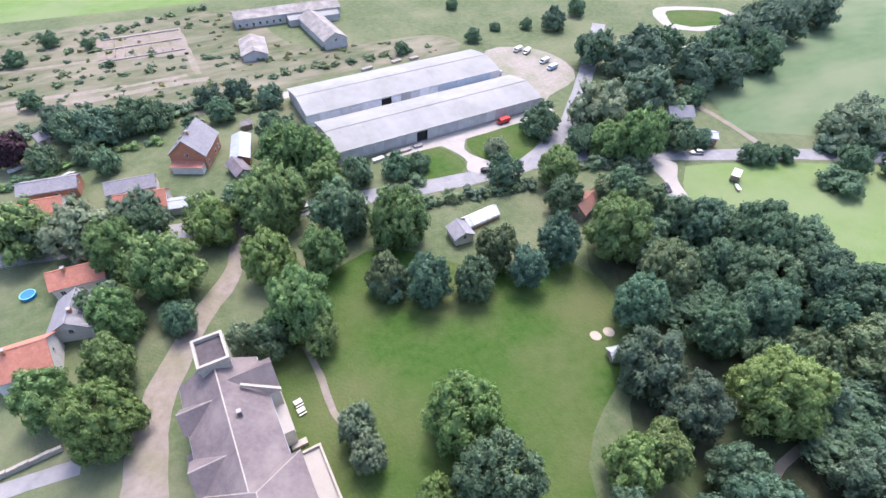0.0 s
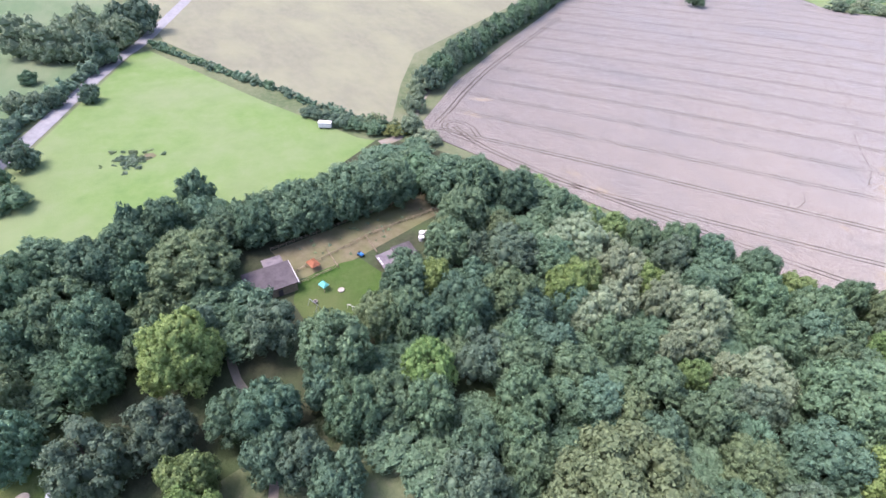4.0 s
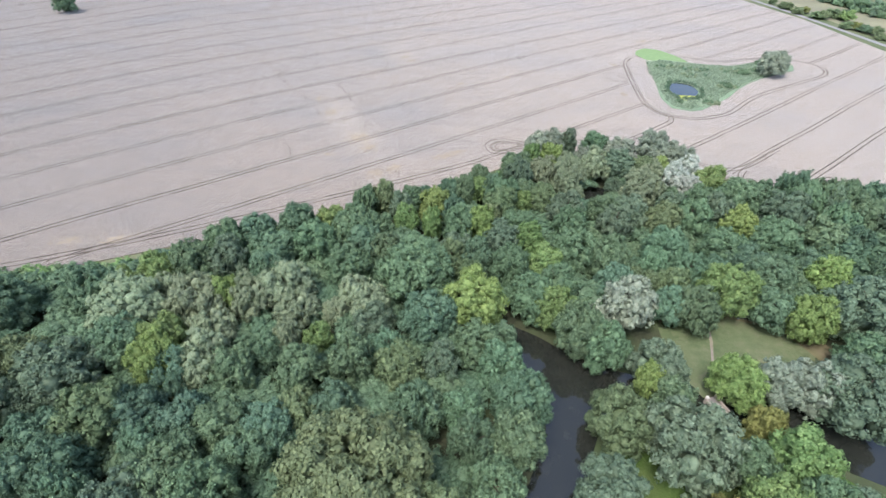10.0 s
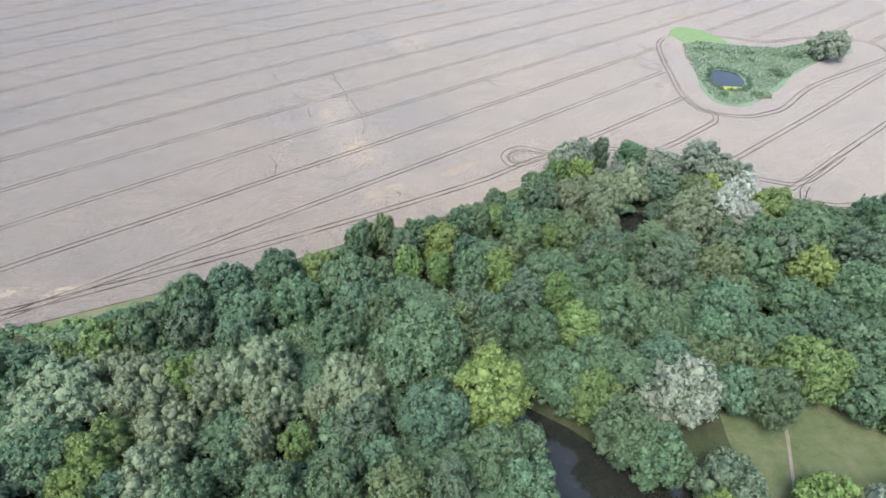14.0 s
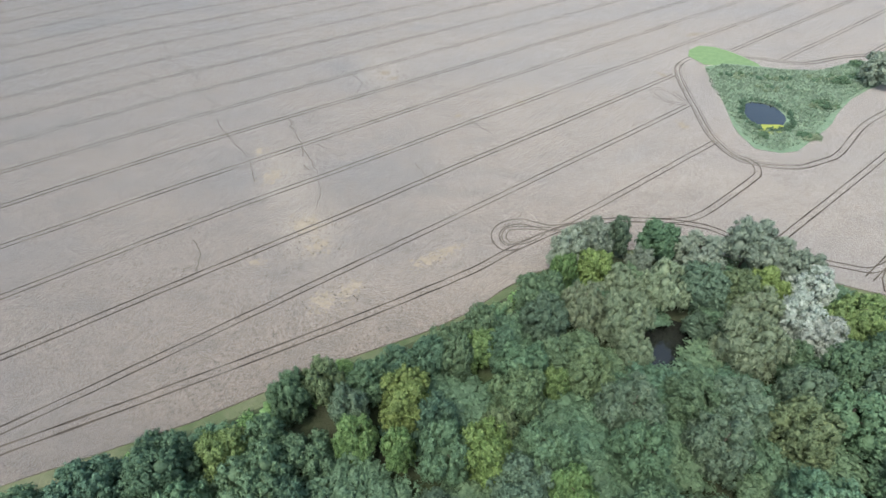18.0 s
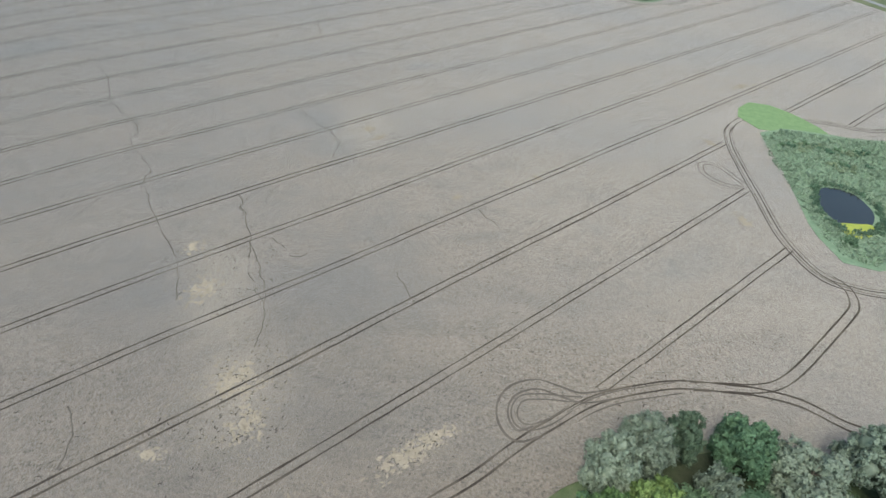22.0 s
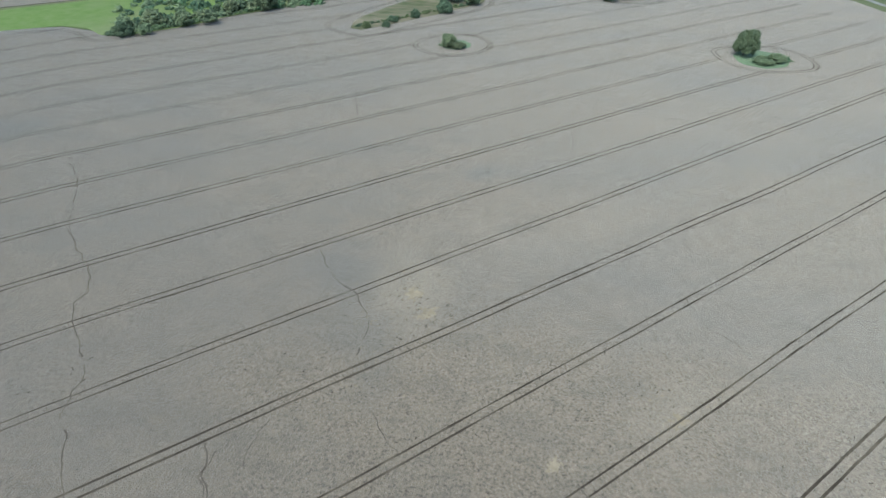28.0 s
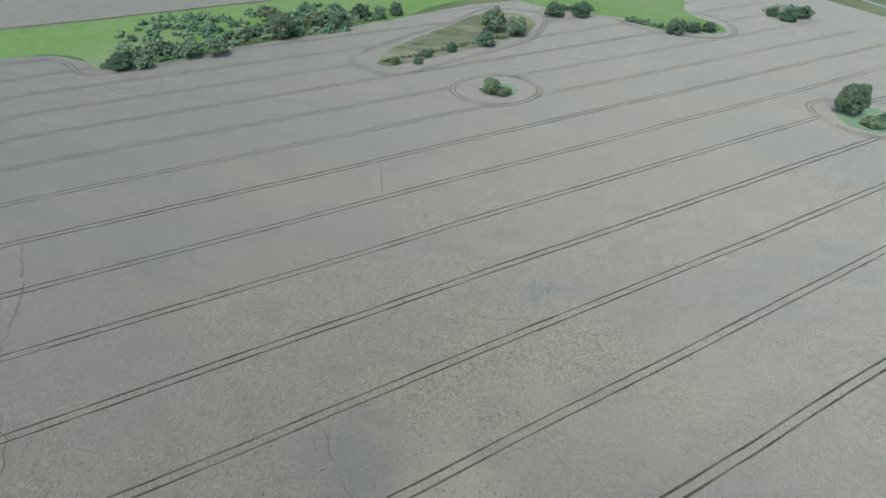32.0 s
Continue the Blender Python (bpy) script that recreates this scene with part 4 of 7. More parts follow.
# ---- islands in the crop ----
def island(name, outline, mat, label, z=0.36, thick=0.36):
    return sheet(name, outline, z, mat, thick=thick, rough_edge=1.2, label=label, category="field island")


M_REED = material("reed_and_nettle", ((0.105, 0.158, 0.1), (0.14, 0.2, 0.125), (0.185, 0.245, 0.165)), scale=0.6, rough=0.95, bump=0.8, bump_scale=1.2,
                  big=((0.12, 0.18, 0.11), 0.1), big_mix=0.6)
M_BRIGHTGRASS = material("lush_grass", ((0.115, 0.185, 0.08), (0.155, 0.23, 0.105)), scale=0.4, rough=0.95, bump=0.5)
M_ALGAE = material("algae", ((0.2, 0.24, 0.03), (0.3, 0.32, 0.06)), scale=0.6, rough=0.6)
sheet("field_island", [(120, 236), (116, 216), (113, 197), (109, 175), (110.5, 164.5), (118, 161.5), (130, 168), (147, 183.5), (163, 200), (190, 220), (206, 229), (210, 238), (196, 244), (166, 232), (146, 236), (130, 240)], 0.38,
      M_REED, thick=0.38, rough_edge=1.5, label="reed-grown island round a small pond", category="field island")
sheet("grass_tip", [(121, 256), (117, 248), (121, 238), (131, 237), (146, 234), (142, 248), (134, 259), (127, 262)], 0.37, M_BRIGHTGRASS, thick=0.37, rough_edge=1.5,
      label="lush bright green grass at the island's tip", category="grass")
sheet("pond", [(123, 199.5), (131, 198), (132.5, 191), (131, 185), (125, 179), (119, 181), (117.5, 189)], 0.42, M_WATER, label="small open pond among reeds", category="water", step=1.5)
sheet("algae", [(117.5, 181), (118.5, 175), (125, 176), (128, 181), (124, 181.5)], 0.43, M_ALGAE, label="yellow-green algae at the pond's edge", category="algae", step=1.5)
island("field_island", [(-39, 407), (-35, 403), (-29, 402), (-23, 406), (-22, 412), (-27, 417), (-34, 416)], M_REED, "small round grassy island in the crop")
island("field_island", [(112, 417), (113, 404), (122, 401), (134, 405), (139, 416), (134, 425), (122, 427)], M_REED, "round grassy island with a tree in the crop")
island("field_island", [(-92, 428), (-85, 426), (-58, 451), (-31, 480), (-20, 495), (-20, 528), (-48, 528), (-70, 490), (-89, 453)], M_WASTE, "long weedy island in the crop")
island("field_island", [(36, 540), (51, 524), (67, 519), (90, 522), (96, 534), (80, 566), (80, 600), (0, 600), (-30, 570), (2, 545)], M_MEADOW, "grassy tongue reaching into the crop")
island("field_island", [(133, 582), (140, 571), (164, 578), (168, 596), (150, 600)], M_WASTE, "small far weedy island")
sheet("grass_strip", [(-266, 393), (-245, 404), (-230, 402.5), (-211, 392.6), (-183, 413), (-162, 444), (-138, 469.5), (-100, 501), (-79, 539), (-40, 590), (-90, 640), (-181, 525), (-208, 502), (-256, 461), (-297, 427),
                       (-420, 330), (-420, 300)], 0.34, M_MEADOW, thick=0.34, rough_edge=1.0, label="bright green grass strip along the field", category="grass strip")


def reeds(outline, count, height, mat, label, seed):
    """Tufts of upright blades, as one mass."""
    g = random.Random(seed)
    xs, ys = [p[0] for p in outline], [p[1] for p in outline]
    verts, faces = [], []
    while len(faces) < count:
        x, y = g.uniform(min(xs), max(xs)), g.uniform(min(ys), max(ys))
        if not inside(x, y, outline) or ((x - 125) / 8.5) ** 2 + ((y - 188) / 12) ** 2 < 1:
            continue
        h = height * g.uniform(0.4, 1.2) * (0.7 + 0.9 * max(0, noise.noise((x * 0.12, y * 0.12, seed))))
        for _ in range(2):
            a, w = g.uniform(0, 3.14), g.uniform(0.15, 0.4)
            lx, ly = g.uniform(-0.7, 0.7), g.uniform(-0.7, 0.7)
            b = len(verts)
            c, s = math.cos(a) * w, math.sin(a) * w
            verts += [(x - c, y - s, 0.3), (x + c, y + s, 0.3), (x + lx + c * 0.4, y + ly + s * 0.4, 0.3 + h), (x + lx - c * 0.4, y + ly - s * 0.4, 0.3 + h)]
            faces.append((b, b + 1, b + 2, b + 3))
    ob = new("reeds", mesh_of("reeds", verts, faces, mat))
    return tagged(ob, label, "reeds", "", "stuff")


M_REEDBLADE = foliage("reed_blades", (0.165, 0.235, 0.16), (0.24, 0.315, 0.225), 0.02, 0.1)
reeds([(119, 233), (115, 216), (113, 197), (110, 175), (112, 166), (118, 163), (130, 169), (146, 185), (162, 201), (190, 222), (205, 231), (196, 242), (166, 231), (146, 234), (130, 238)], 16000, 0.8, M_REEDBLADE,
      "dense green reeds and nettles round the pond", 11)

RIM = [(123, 201.5), (132, 199.5), (134.5, 191), (133, 184), (126, 177), (117.5, 179), (115.8, 189)]
rim = []
for p in smooth_line(RIM, 1.6, True):
    for _ in range(2):
        rim.append((p.x + fold.uniform(-0.8, 0.8), p.y + fold.uniform(-0.8, 0.8), fold.uniform(0.9, 2.0), 1.9, fold.uniform(0.7, 1.2), fold.choice(("dark", "grey", "teal"))))
thicket("pond_margin", rim, "tall dark reeds and sallow round the pond", "reeds")
scrub = []
for x, y, n, sx, sy in ((150, 196, 16, 5, 4), (146, 222, 18, 9, 1.6), (166, 222, 14, 8, 2), (134, 172, 10, 3, 2), (132, 226, 12, 8, 2), (140, 212, 12, 6, 3), (178, 226, 12, 8, 3)):
    for _ in range(n):
        scrub.append((x + fold.gauss(0, 0.5) * sx, y + fold.gauss(0, 0.5) * sy, fold.uniform(1.0, 2.2), 2.0, fold.uniform(0.8, 1.6), fold.choice(("willow", "teal", "mid", "willow"))))
thicket("scrub", scrub, "low grey-green scrub among the reeds", "scrub")

# ---- the trees, by kind ----
trees("silver", "trees of the wood", (33.5, 103.9, 13.9, 4.9), (40.3, 107.9, 13.5, 5.1), (65.3, 102.9, 12.8, 6.5), (79.1, 105.7, 15.2, 6.0), (83.1, 100.3, 13.7, 5.0), (87.1, 95.9, 13.9, 4.2), (43.6, 18.7, 16.2, 7.2), (69.8, -3.4, 14.3, 4.7), (77.5, -3.1, 13.4, 5.9))
trees("grey", "trees of the wood", (46.8, 109.3, 13.1, 3.7), (24.3, 81.3, 14.9, 5.4), (61.7, 91.5, 13.9, 6.2), (70.8, 64.5, 14.0, 4.7), (-14.7, 60.7, 13.5, 3.7), (36.8, 59.9, 14.8, 6.0), (56.5, 60.6, 13.8, 5.9), (50.0, 53.0, 15.0, 5.5), (-58.2, 32.6, 14.4, 5.2), (-18.4, 11.7, 11.9, 5.6), (2.3, 41.3, 11.4, 4.9), (15.6, 46.1, 12.8, 6.0), (-1.8, 0.0, 13.3, 4.0), (105.4, 61.0, 16.9, 7.9), (-79.7, -5.9, 15.9, 8.0), (-85.1, -12.1, 13.3, 3.7), (-54.8, -30.6, 13.5, 6.4), (45.7, 1.1, 14.1, 6.0), (44.9, -18.2, 17.4, 8.8), (28.5, -26.6, 12.5, 6.6))
trees("grey", "trees of the wood", (85.7, -6.3, 15.7, 9.5), (71.2, -30.3, 12.1, 5.8), (102.5, 17.8, 17.7, 9.0), (-68.4, -92.2, 15.0, 5.9), (-82.8, -68.3, 15.7, 6.2), (-51.6, -72.0, 13.2, 5.0), (-33.6, -47.3, 15.2, 6.3))
trees("lime", "trees of the wood", (38.8, 98.0, 13.0, 4.7), (78.6, 93.3, 10.7, 4.6), (-4.3, 63.1, 13.3, 5.7), (9.9, 52.7, 13.3, 5.2), (-54.2, 19.4, 14.2, 4.5), (-62.1, -1.2, 15.3, 5.9), (6.0, 18.0, 17.4, 8.3), (88.3, 54.4, 14.7, 6.3), (42.6, -2.8, 12.9, 3.1), (62.9, -1.9, 13.0, 6.4), (103.4, 32.9, 13.9, 5.7), (89.5, 17.0, 13.9, 6.4), (-81.4, -28.8, 12.9, 5.2), (-56.9, -43.1, 15.7, 6.6), (-82.9, -86.3, 21.0, 8.9), (-50.6, -90.8, 13.5, 5.2))
trees("bright", "trees of the wood", (30.9, 96.3, 13.3, 3.4), (9.9, 75.2, 10.7, 4.4), (24.2, 66.5, 11.2, 2.7), (-12.8, 54.9, 12.4, 3.7), (-4.9, 52.7, 12.9, 3.0), (-34.5, 51.9, 12.6, 4.6), (-81.8, 24.1, 11.1, 3.4), (-74.6, 28.2, 13.0, 5.6), (-30.1, 8.4, 10.1, 3.4), (-63.3, 4.7, 14.5, 5.3), (23.3, 45.8, 13.5, 4.2), (26.7, 36.1, 12.0, 6.2), (26.6, 18.3, 12.9, 5.9), (91.9, 83.2, 13.8, 5.2), (71.4, 24.7, 16.5, 7.5), (66.5, -19.9, 14.6, 5.6), (55.9, -29.5, 14.2, 6.3), (-88.3, -135.5, 20.3, 8.6), (-57.4, -90.1, 12.9, 4.8))
trees("mid", "trees of the wood", (24.8, 89.4, 12.3, 6.5), (57.2, 108.0, 13.7, 5.2), (73.8, 73.5, 11.0, 3.4), (10.7, 80.6, 11.5, 4.3), (5.5, 72.1, 13.2, 3.6), (17.9, 69.2, 14.0, 5.6), (-11.7, 67.1, 10.9, 4.4), (-25.9, 63.1, 13.2, 4.2), (2.8, 52.2, 14.3, 4.8), (20.6, 52.8, 12.4, 5.2), (49.9, 63.1, 12.0, 6.1), (75.4, 58.8, 15.0, 5.8), (82.4, 69.7, 13.1, 5.2), (36.4, 52.0, 14.5, 5.2), (-28.3, 54.7, 12.0, 3.9), (-20.7, 52.0, 11.2, 5.0), (-67.7, 31.1, 14.4, 6.1), (-62.2, 39.7, 14.7, 6.3), (-37.0, 40.5, 15.2, 6.3), (-27.1, 46.2, 15.6, 6.6))
trees("mid", "trees of the wood", (-27.0, 31.0, 13.0, 6.8), (-21.6, 0.3, 14.3, 5.3), (-32.2, -1.8, 11.8, 5.8), (-45.6, -2.1, 13.6, 5.0), (-17.0, 38.1, 13.5, 4.8), (-8.3, 28.0, 18.0, 10.8), (16.3, 32.6, 14.7, 6.0), (35.2, 39.5, 16.0, 6.9), (43.7, 39.0, 14.0, 6.9), (20.7, 22.5, 12.7, 6.9), (27.5, 26.4, 14.1, 5.3), (30.1, 10.7, 15.7, 6.3), (35.4, 7.1, 13.0, 6.1), (6.1, 5.9, 13.4, 5.4), (96.2, 70.9, 14.5, 8.0), (61.6, 19.4, 14.0, 5.7), (79.4, 44.4, 13.4, 7.4), (96.3, 48.5, 15.3, 8.2), (-43.9, -15.7, 12.3, 5.6), (-50.9, -25.7, 13.0, 7.3))
trees("mid", "trees of the wood", (-41.5, -29.6, 15.8, 6.7), (12.5, -17.0, 12.5, 6.4), (7.4, -28.2, 15.4, 6.2), (46.8, -5.4, 11.3, 4.9), (65.8, -29.3, 13.3, 5.2), (-101.1, -7.2, 17.0, 8.2), (-92.0, -17.7, 14.0, 7.0), (-73.3, -39.8, 15.5, 6.1), (-69.0, -58.6, 20.3, 8.5), (-56.4, -60.5, 15.5, 6.1), (-55.6, -53.4, 13.2, 6.7), (-49.9, -46.5, 14.4, 5.5), (-105.3, -149.3, 14.3, 5.6), (-107.9, -106.9, 17.4, 8.7), (-87.1, -103.0, 15.3, 6.1), (25.7, 72.4, 11.4, 4.5), (58.3, -20.3, 9.2, 5.4), (-30.9, -37.5, 15.0, 6.0), (-34.8, -35.9, 15.4, 4.8), (97.2, 4.7, 12.2, 8.0))
trees("willow", "trees of the wood", (32.9, 85.1, 13.7, 5.3), (44.1, 92.2, 11.5, 5.5), (41.2, 81.4, 15.1, 5.8), (53.0, 91.4, 14.7, 5.8), (42.3, 75.0, 10.7, 3.9), (65.3, 75.3, 14.3, 7.3), (70.4, 83.3, 14.7, 5.2), (-75.6, 14.4, 14.7, 8.6), (-69.0, 22.6, 11.3, 4.6), (-60.3, 16.4, 15.5, 6.5), (-55.3, 9.8, 11.9, 6.0), (-47.6, 18.1, 14.9, 5.4), (-41.1, 22.0, 16.1, 6.8), (-37.0, 15.9, 12.4, 5.6), (-36.7, 6.6, 12.8, 3.2), (-21.7, 20.0, 13.0, 6.7), (-27.5, 16.5, 9.9, 3.4), (-52.2, -0.5, 15.3, 6.1))
trees("olive", "trees of the wood", (69.7, 90.8, 11.8, 5.7), (31.3, 69.2, 12.0, 4.9), (16.2, 62.9, 14.6, 5.3), (-20.6, 65.9, 13.6, 3.9), (66.0, 55.9, 14.7, 5.8), (12.9, 57.5, 12.4, 3.2), (-11.1, -0.4, 12.2, 6.1), (-0.0, 34.6, 14.4, 5.0), (5.5, 29.5, 11.4, 4.6), (50.8, 28.7, 11.6, 4.8), (58.8, 28.2, 12.6, 5.1), (-92.0, 0.5, 11.2, 5.2), (-67.3, -14.5, 14.7, 8.0), (-30.6, -11.5, 11.0, 4.8), (34.1, -12.3, 13.1, 7.2), (-97.0, -16.3, 11.1, 4.8), (-75.5, -46.1, 14.6, 6.1), (-107.5, -141.3, 13.0, 4.9), (-90.0, -119.7, 17.2, 7.0), (-112.7, -79.8, 16.6, 11.6))
trees("olive", "trees of the wood", (-99.5, -88.6, 13.3, 5.1), (-16.1, -29.6, 24.0, 15.1), (-2.2, -34.1, 17.6, 6.6))
trees("white", "trees of the wood", (87.1, 91.9, 12.2, 5.2), (78.7, 82.4, 14.7, 5.1), (81.6, 77.7, 11.7, 5.7))
trees("dark", "trees of the wood", (14.1, 74.1, 12.8, 3.6), (-85.9, 18.7, 15.8, 6.8), (-48.1, 37.4, 13.0, 7.3), (-47.1, 30.0, 13.9, 4.8), (-73.2, 3.7, 13.5, 7.2), (-40.7, 3.9, 10.9, 4.0), (-23.7, 41.2, 14.8, 5.5), (7.2, 38.0, 12.5, 5.4), (11.4, 8.8, 10.6, 4.4), (102.3, 69.2, 15.6, 6.5), (83.6, 37.8, 12.8, 6.8), (85.6, 30.8, 15.1, 7.3), (81.7, 20.6, 11.7, 5.8), (-73.9, -27.6, 14.0, 4.4), (-49.3, -20.6, 11.8, 4.2), (-37.9, -20.9, 12.2, 5.1), (3.9, -18.0, 13.8, 4.4), (-111.9, 4.2, 17.4, 8.4), (-104.4, 14.6, 14.9, 7.4), (-119.0, -3.5, 13.9, 8.2))
trees("dark", "trees of the wood", (-82.0, -35.8, 14.2, 7.0), (-111.3, -132.1, 13.9, 5.4), (-112.1, -127.1, 15.8, 6.4), (-104.6, -115.0, 14.9, 5.8), (-119.6, -100.7, 17.6, 9.3), (-100.7, -101.7, 16.9, 6.9), (-125.0, -92.8, 15.8, 7.6), (-135.5, -83.3, 14.7, 6.5), (-65.9, -80.6, 12.8, 4.8), (-54.7, -77.0, 12.5, 4.7), (-45.1, -67.6, 13.1, 5.0), (-44.8, -85.2, 11.7, 4.2), (-125.3, -69.8, 12.2, 6.3), (-122.8, -61.9, 14.5, 6.3), (-121.7, -53.7, 12.1, 6.3), (-122.0, -45.2, 13.8, 6.4), (-122.3, -36.5, 14.7, 6.5), (-122.7, -27.6, 15.5, 6.6), (-122.9, -18.5, 16.3, 7.0), (-43.6, 48.7, 15.4, 6.3))
trees("dark", "trees of the wood", (-7.0, -11.9, 14.4, 5.5), (-23.5, -10.6, 12.1, 5.0), (-37.4, -44.0, 15.8, 5.4), (-129.2, -112.1, 14.0, 8.2), (-126.6, -119.7, 14.0, 8.2))
trees("teal", "trees of the wood", (1.7, 58.3, 13.6, 3.8), (-54.6, 45.3, 12.8, 6.2), (-4.9, 12.5, 15.8, 7.1), (-75.1, -19.2, 13.0, 6.5), (-60.8, -13.5, 12.9, 6.4), (-51.7, -13.8, 11.3, 5.2), (-68.1, -25.6, 14.9, 5.8), (-69.6, -35.8, 12.7, 6.5), (-74.7, -141.1, 14.9, 5.9), (-63.0, -138.1, 12.4, 4.6), (0.5, 73.5, 9.7, 4.2), (14.6, -7.8, 13.2, 7.0))
trees("aqua", "trees of the wood", (-14.4, 5.5, 10.5, 4.2), (-57.9, -3.2, 13.3, 4.5), (11.5, 0.7, 14.3, 5.1), (61.4, 42.1, 15.1, 7.0), (55.3, 35.0, 13.7, 4.2), (43.8, 27.5, 13.0, 6.1), (65.7, 33.6, 13.0, 5.0), (72.3, 33.8, 11.5, 5.3), (55.3, 21.1, 12.3, 4.3), (-57.2, -18.7, 10.8, 4.5), (-64.9, -28.9, 13.2, 3.7), (-34.9, -15.9, 12.3, 5.9), (2.4, -9.6, 10.5, 4.4), (-77.9, -116.3, 15.3, 6.0), (-62.5, -74.6, 16.1, 6.5), (-64.3, -62.4, 13.4, 5.1))
trees("yellow", "trees of the wood", (64.4, -11.6, 10.1, 3.7), (47.5, -31.5, 10.9, 4.8))
trees("bright", "trees of the village", (-11.1, -150.2, 18.9, 7.8), (-12.7, -144.2, 11.7, 4.3), (-42.3, -165.8, 18.6, 7.7), (-15.2, -187.6, 19.0, 7.9), (12.5, -175.8, 17.0, 6.9), (22.0, -188.9, 16.5, 6.6), (-30.7, -209.4, 16.7, 6.8), (-95.8, -166.8, 13.7, 6.5), (-129.8, -166.7, 17.7, 8.3), (-120.8, -171.8, 13.5, 6.4))
trees("mid", "trees of the village", (-3.1, -147.8, 11.6, 4.2), (-50.1, -141.0, 12.6, 4.7), (-31.5, -175.9, 16.1, 6.4), (14.6, -195.4, 12.8, 4.8), (40.0, -205.6, 14.2, 5.5), (-116.8, -115.2, 19.9, 9.2), (-89.8, -156.5, 11.4, 5.4))
trees("olive", "trees of the village", (-32.4, -151.5, 12.6, 4.7), (-60.2, -146.8, 13.7, 5.3))
trees("aqua", "trees of the village", (-39.8, -145.4, 14.0, 5.4), (12.4, -162.2, 9.0, 2.9))
trees("bright", "trees of the village", (-21.4, -165.4, 14.6, 5.7), (23.7, -168.6, 13.7, 5.2), (36.4, -153.1, 13.9, 5.4), (26.2, -155.8, 13.3, 5.0))
trees("lime", "trees of the village", (-9.6, -169.3, 14.9, 5.8), (-0.6, -188.9, 13.5, 5.2), (27.6, -142.9, 17.0, 6.9), (-29.0, -111.7, 18.3, 7.6), (-18.9, -103.5, 9.5, 3.2))
trees("willow", "trees of the village", (1.7, -150.4, 9.8, 3.3), (-12.0, -121.0, 10.6, 3.7), (-11.8, -115.1, 9.9, 3.3))
trees("mid", "trees of the village", (-28.4, -99.6, 18.8, 7.8))
trees("grey", "trees of the village", (-67.7, -103.4, 16.9, 6.8))
trees("bright", "trees of the village", (41.2, -207.5, 16.2, 7.6), (12.9, -177.5, 17.0, 8.0), (-15.2, -189.3, 19.4, 9.1), (-35.0, -208.1, 12.5, 5.9), (-33.4, -196.4, 11.7, 5.5), (-25.5, -216.8, 14.0, 6.6), far=True)
trees("willow", "trees of the village", (28.0, -198.9, 16.8, 7.9), (-127.7, -186.0, 19.9, 9.3), far=True)
trees("grey", "trees of the village", (16.4, -200.8, 14.2, 6.7), (-154.6, -188.3, 18.4, 8.7), far=True)
trees("bright", "trees of the village", (0.0, -193.1, 12.8, 6.1), far=True)
trees("mid", "trees of the village", (-31.1, -178.5, 15.6, 7.4), (-10.0, -196.1, 12.4, 5.9), far=True)
trees("purple", "trees of the village", (45.6, -251.3, 12.0, 5.5), far=True)
trees("willow", "trees of the field islands", (117.5, 418.0, 14.0, 6.8), style="broad")
trees("willow", "trees of the field islands", (131.0, 410.5, 4.6, 4.6), (-40.5, 493.7, 13.6, 7.2), (-27.2, 487.7, 10.9, 5.8), (-149.4, 453.7, 13.2, 7.0), (-139.4, 471.9, 10.0, 5.3))
trees("willow", "trees of the field islands", (123.3, 407.3, 4.0, 5.2), (-33.8, 405.5, 7.3, 3.9), (-28.6, 405.1, 3.4, 3.9))
trees("willow", "trees of the field islands", (-168.1, 446.3, 8.2, 4.8), (-181.2, 414.9, 8.5, 4.9), far=True)
trees("willow", "trees of the field islands", (-170.5, 421.8, 8.4, 4.9), (-196.8, 412.4, 9.5, 5.6), (-207.9, 404.0, 7.1, 4.2), (-194.5, 398.4, 6.1, 3.5), (-170.0, 478.6, 9.9, 5.8), far=True)
trees("silver", "trees of the field islands", (185.6, 218.0, 15.0, 9.4), style="broad")
bush(150.7, 197.3, 4.2, "mid", 2.5)
bush(116.5, 173.0, 2.3, "mid", 2.0)
bush(131.6, 173.3, 2.7, "mid", 2.0)
bush(171.0, 220.8, 4.0, "mid", 2.5)
bush(191.2, 237.7, 4.3, "mid", 2.5)
MASS = []
MASS += [(x, y, h, h, r, "bright") for x, y, h, r in ((-18.4, 72.0, 3.5, 2.5),)]
MASS += [(x, y, h, h, r, "mid") for x, y, h, r in ((-10.9, 72.7, 4.4, 3.0), (3.9, 78.6, 8.8, 3.8), (111.6, 41.8, 10.0, 5.2), (-91.5, -91.3, 13.5, 4.8), (-131.7, -7.0, 10.6, 7.6), (140.1, 52.7, 13.3, 6.4), (118.2, 71.0, 16.0, 5.3), (125.7, 72.9, 16.4, 5.0), (133.4, 63.5, 15.7, 5.2), (133.3, 72.3, 15.6, 5.2), (113.9, 51.6, 14.0, 6.5), (120.3, 56.5, 15.8, 5.9), (122.8, 38.4, 16.5, 5.4), (13.1, -165.5, 6.0, 3.9), (26.1, -174.8, 10.1, 5.2), (-145.1, -165.0, 11.7, 6.0), (-108.3, -192.6, 12.1, 6.1), (-28.7, -228.7, 11.8, 6.0), (-54.4, -193.3, 8.2, 4.2), (-61.9, -192.9, 6.2, 3.6),)]
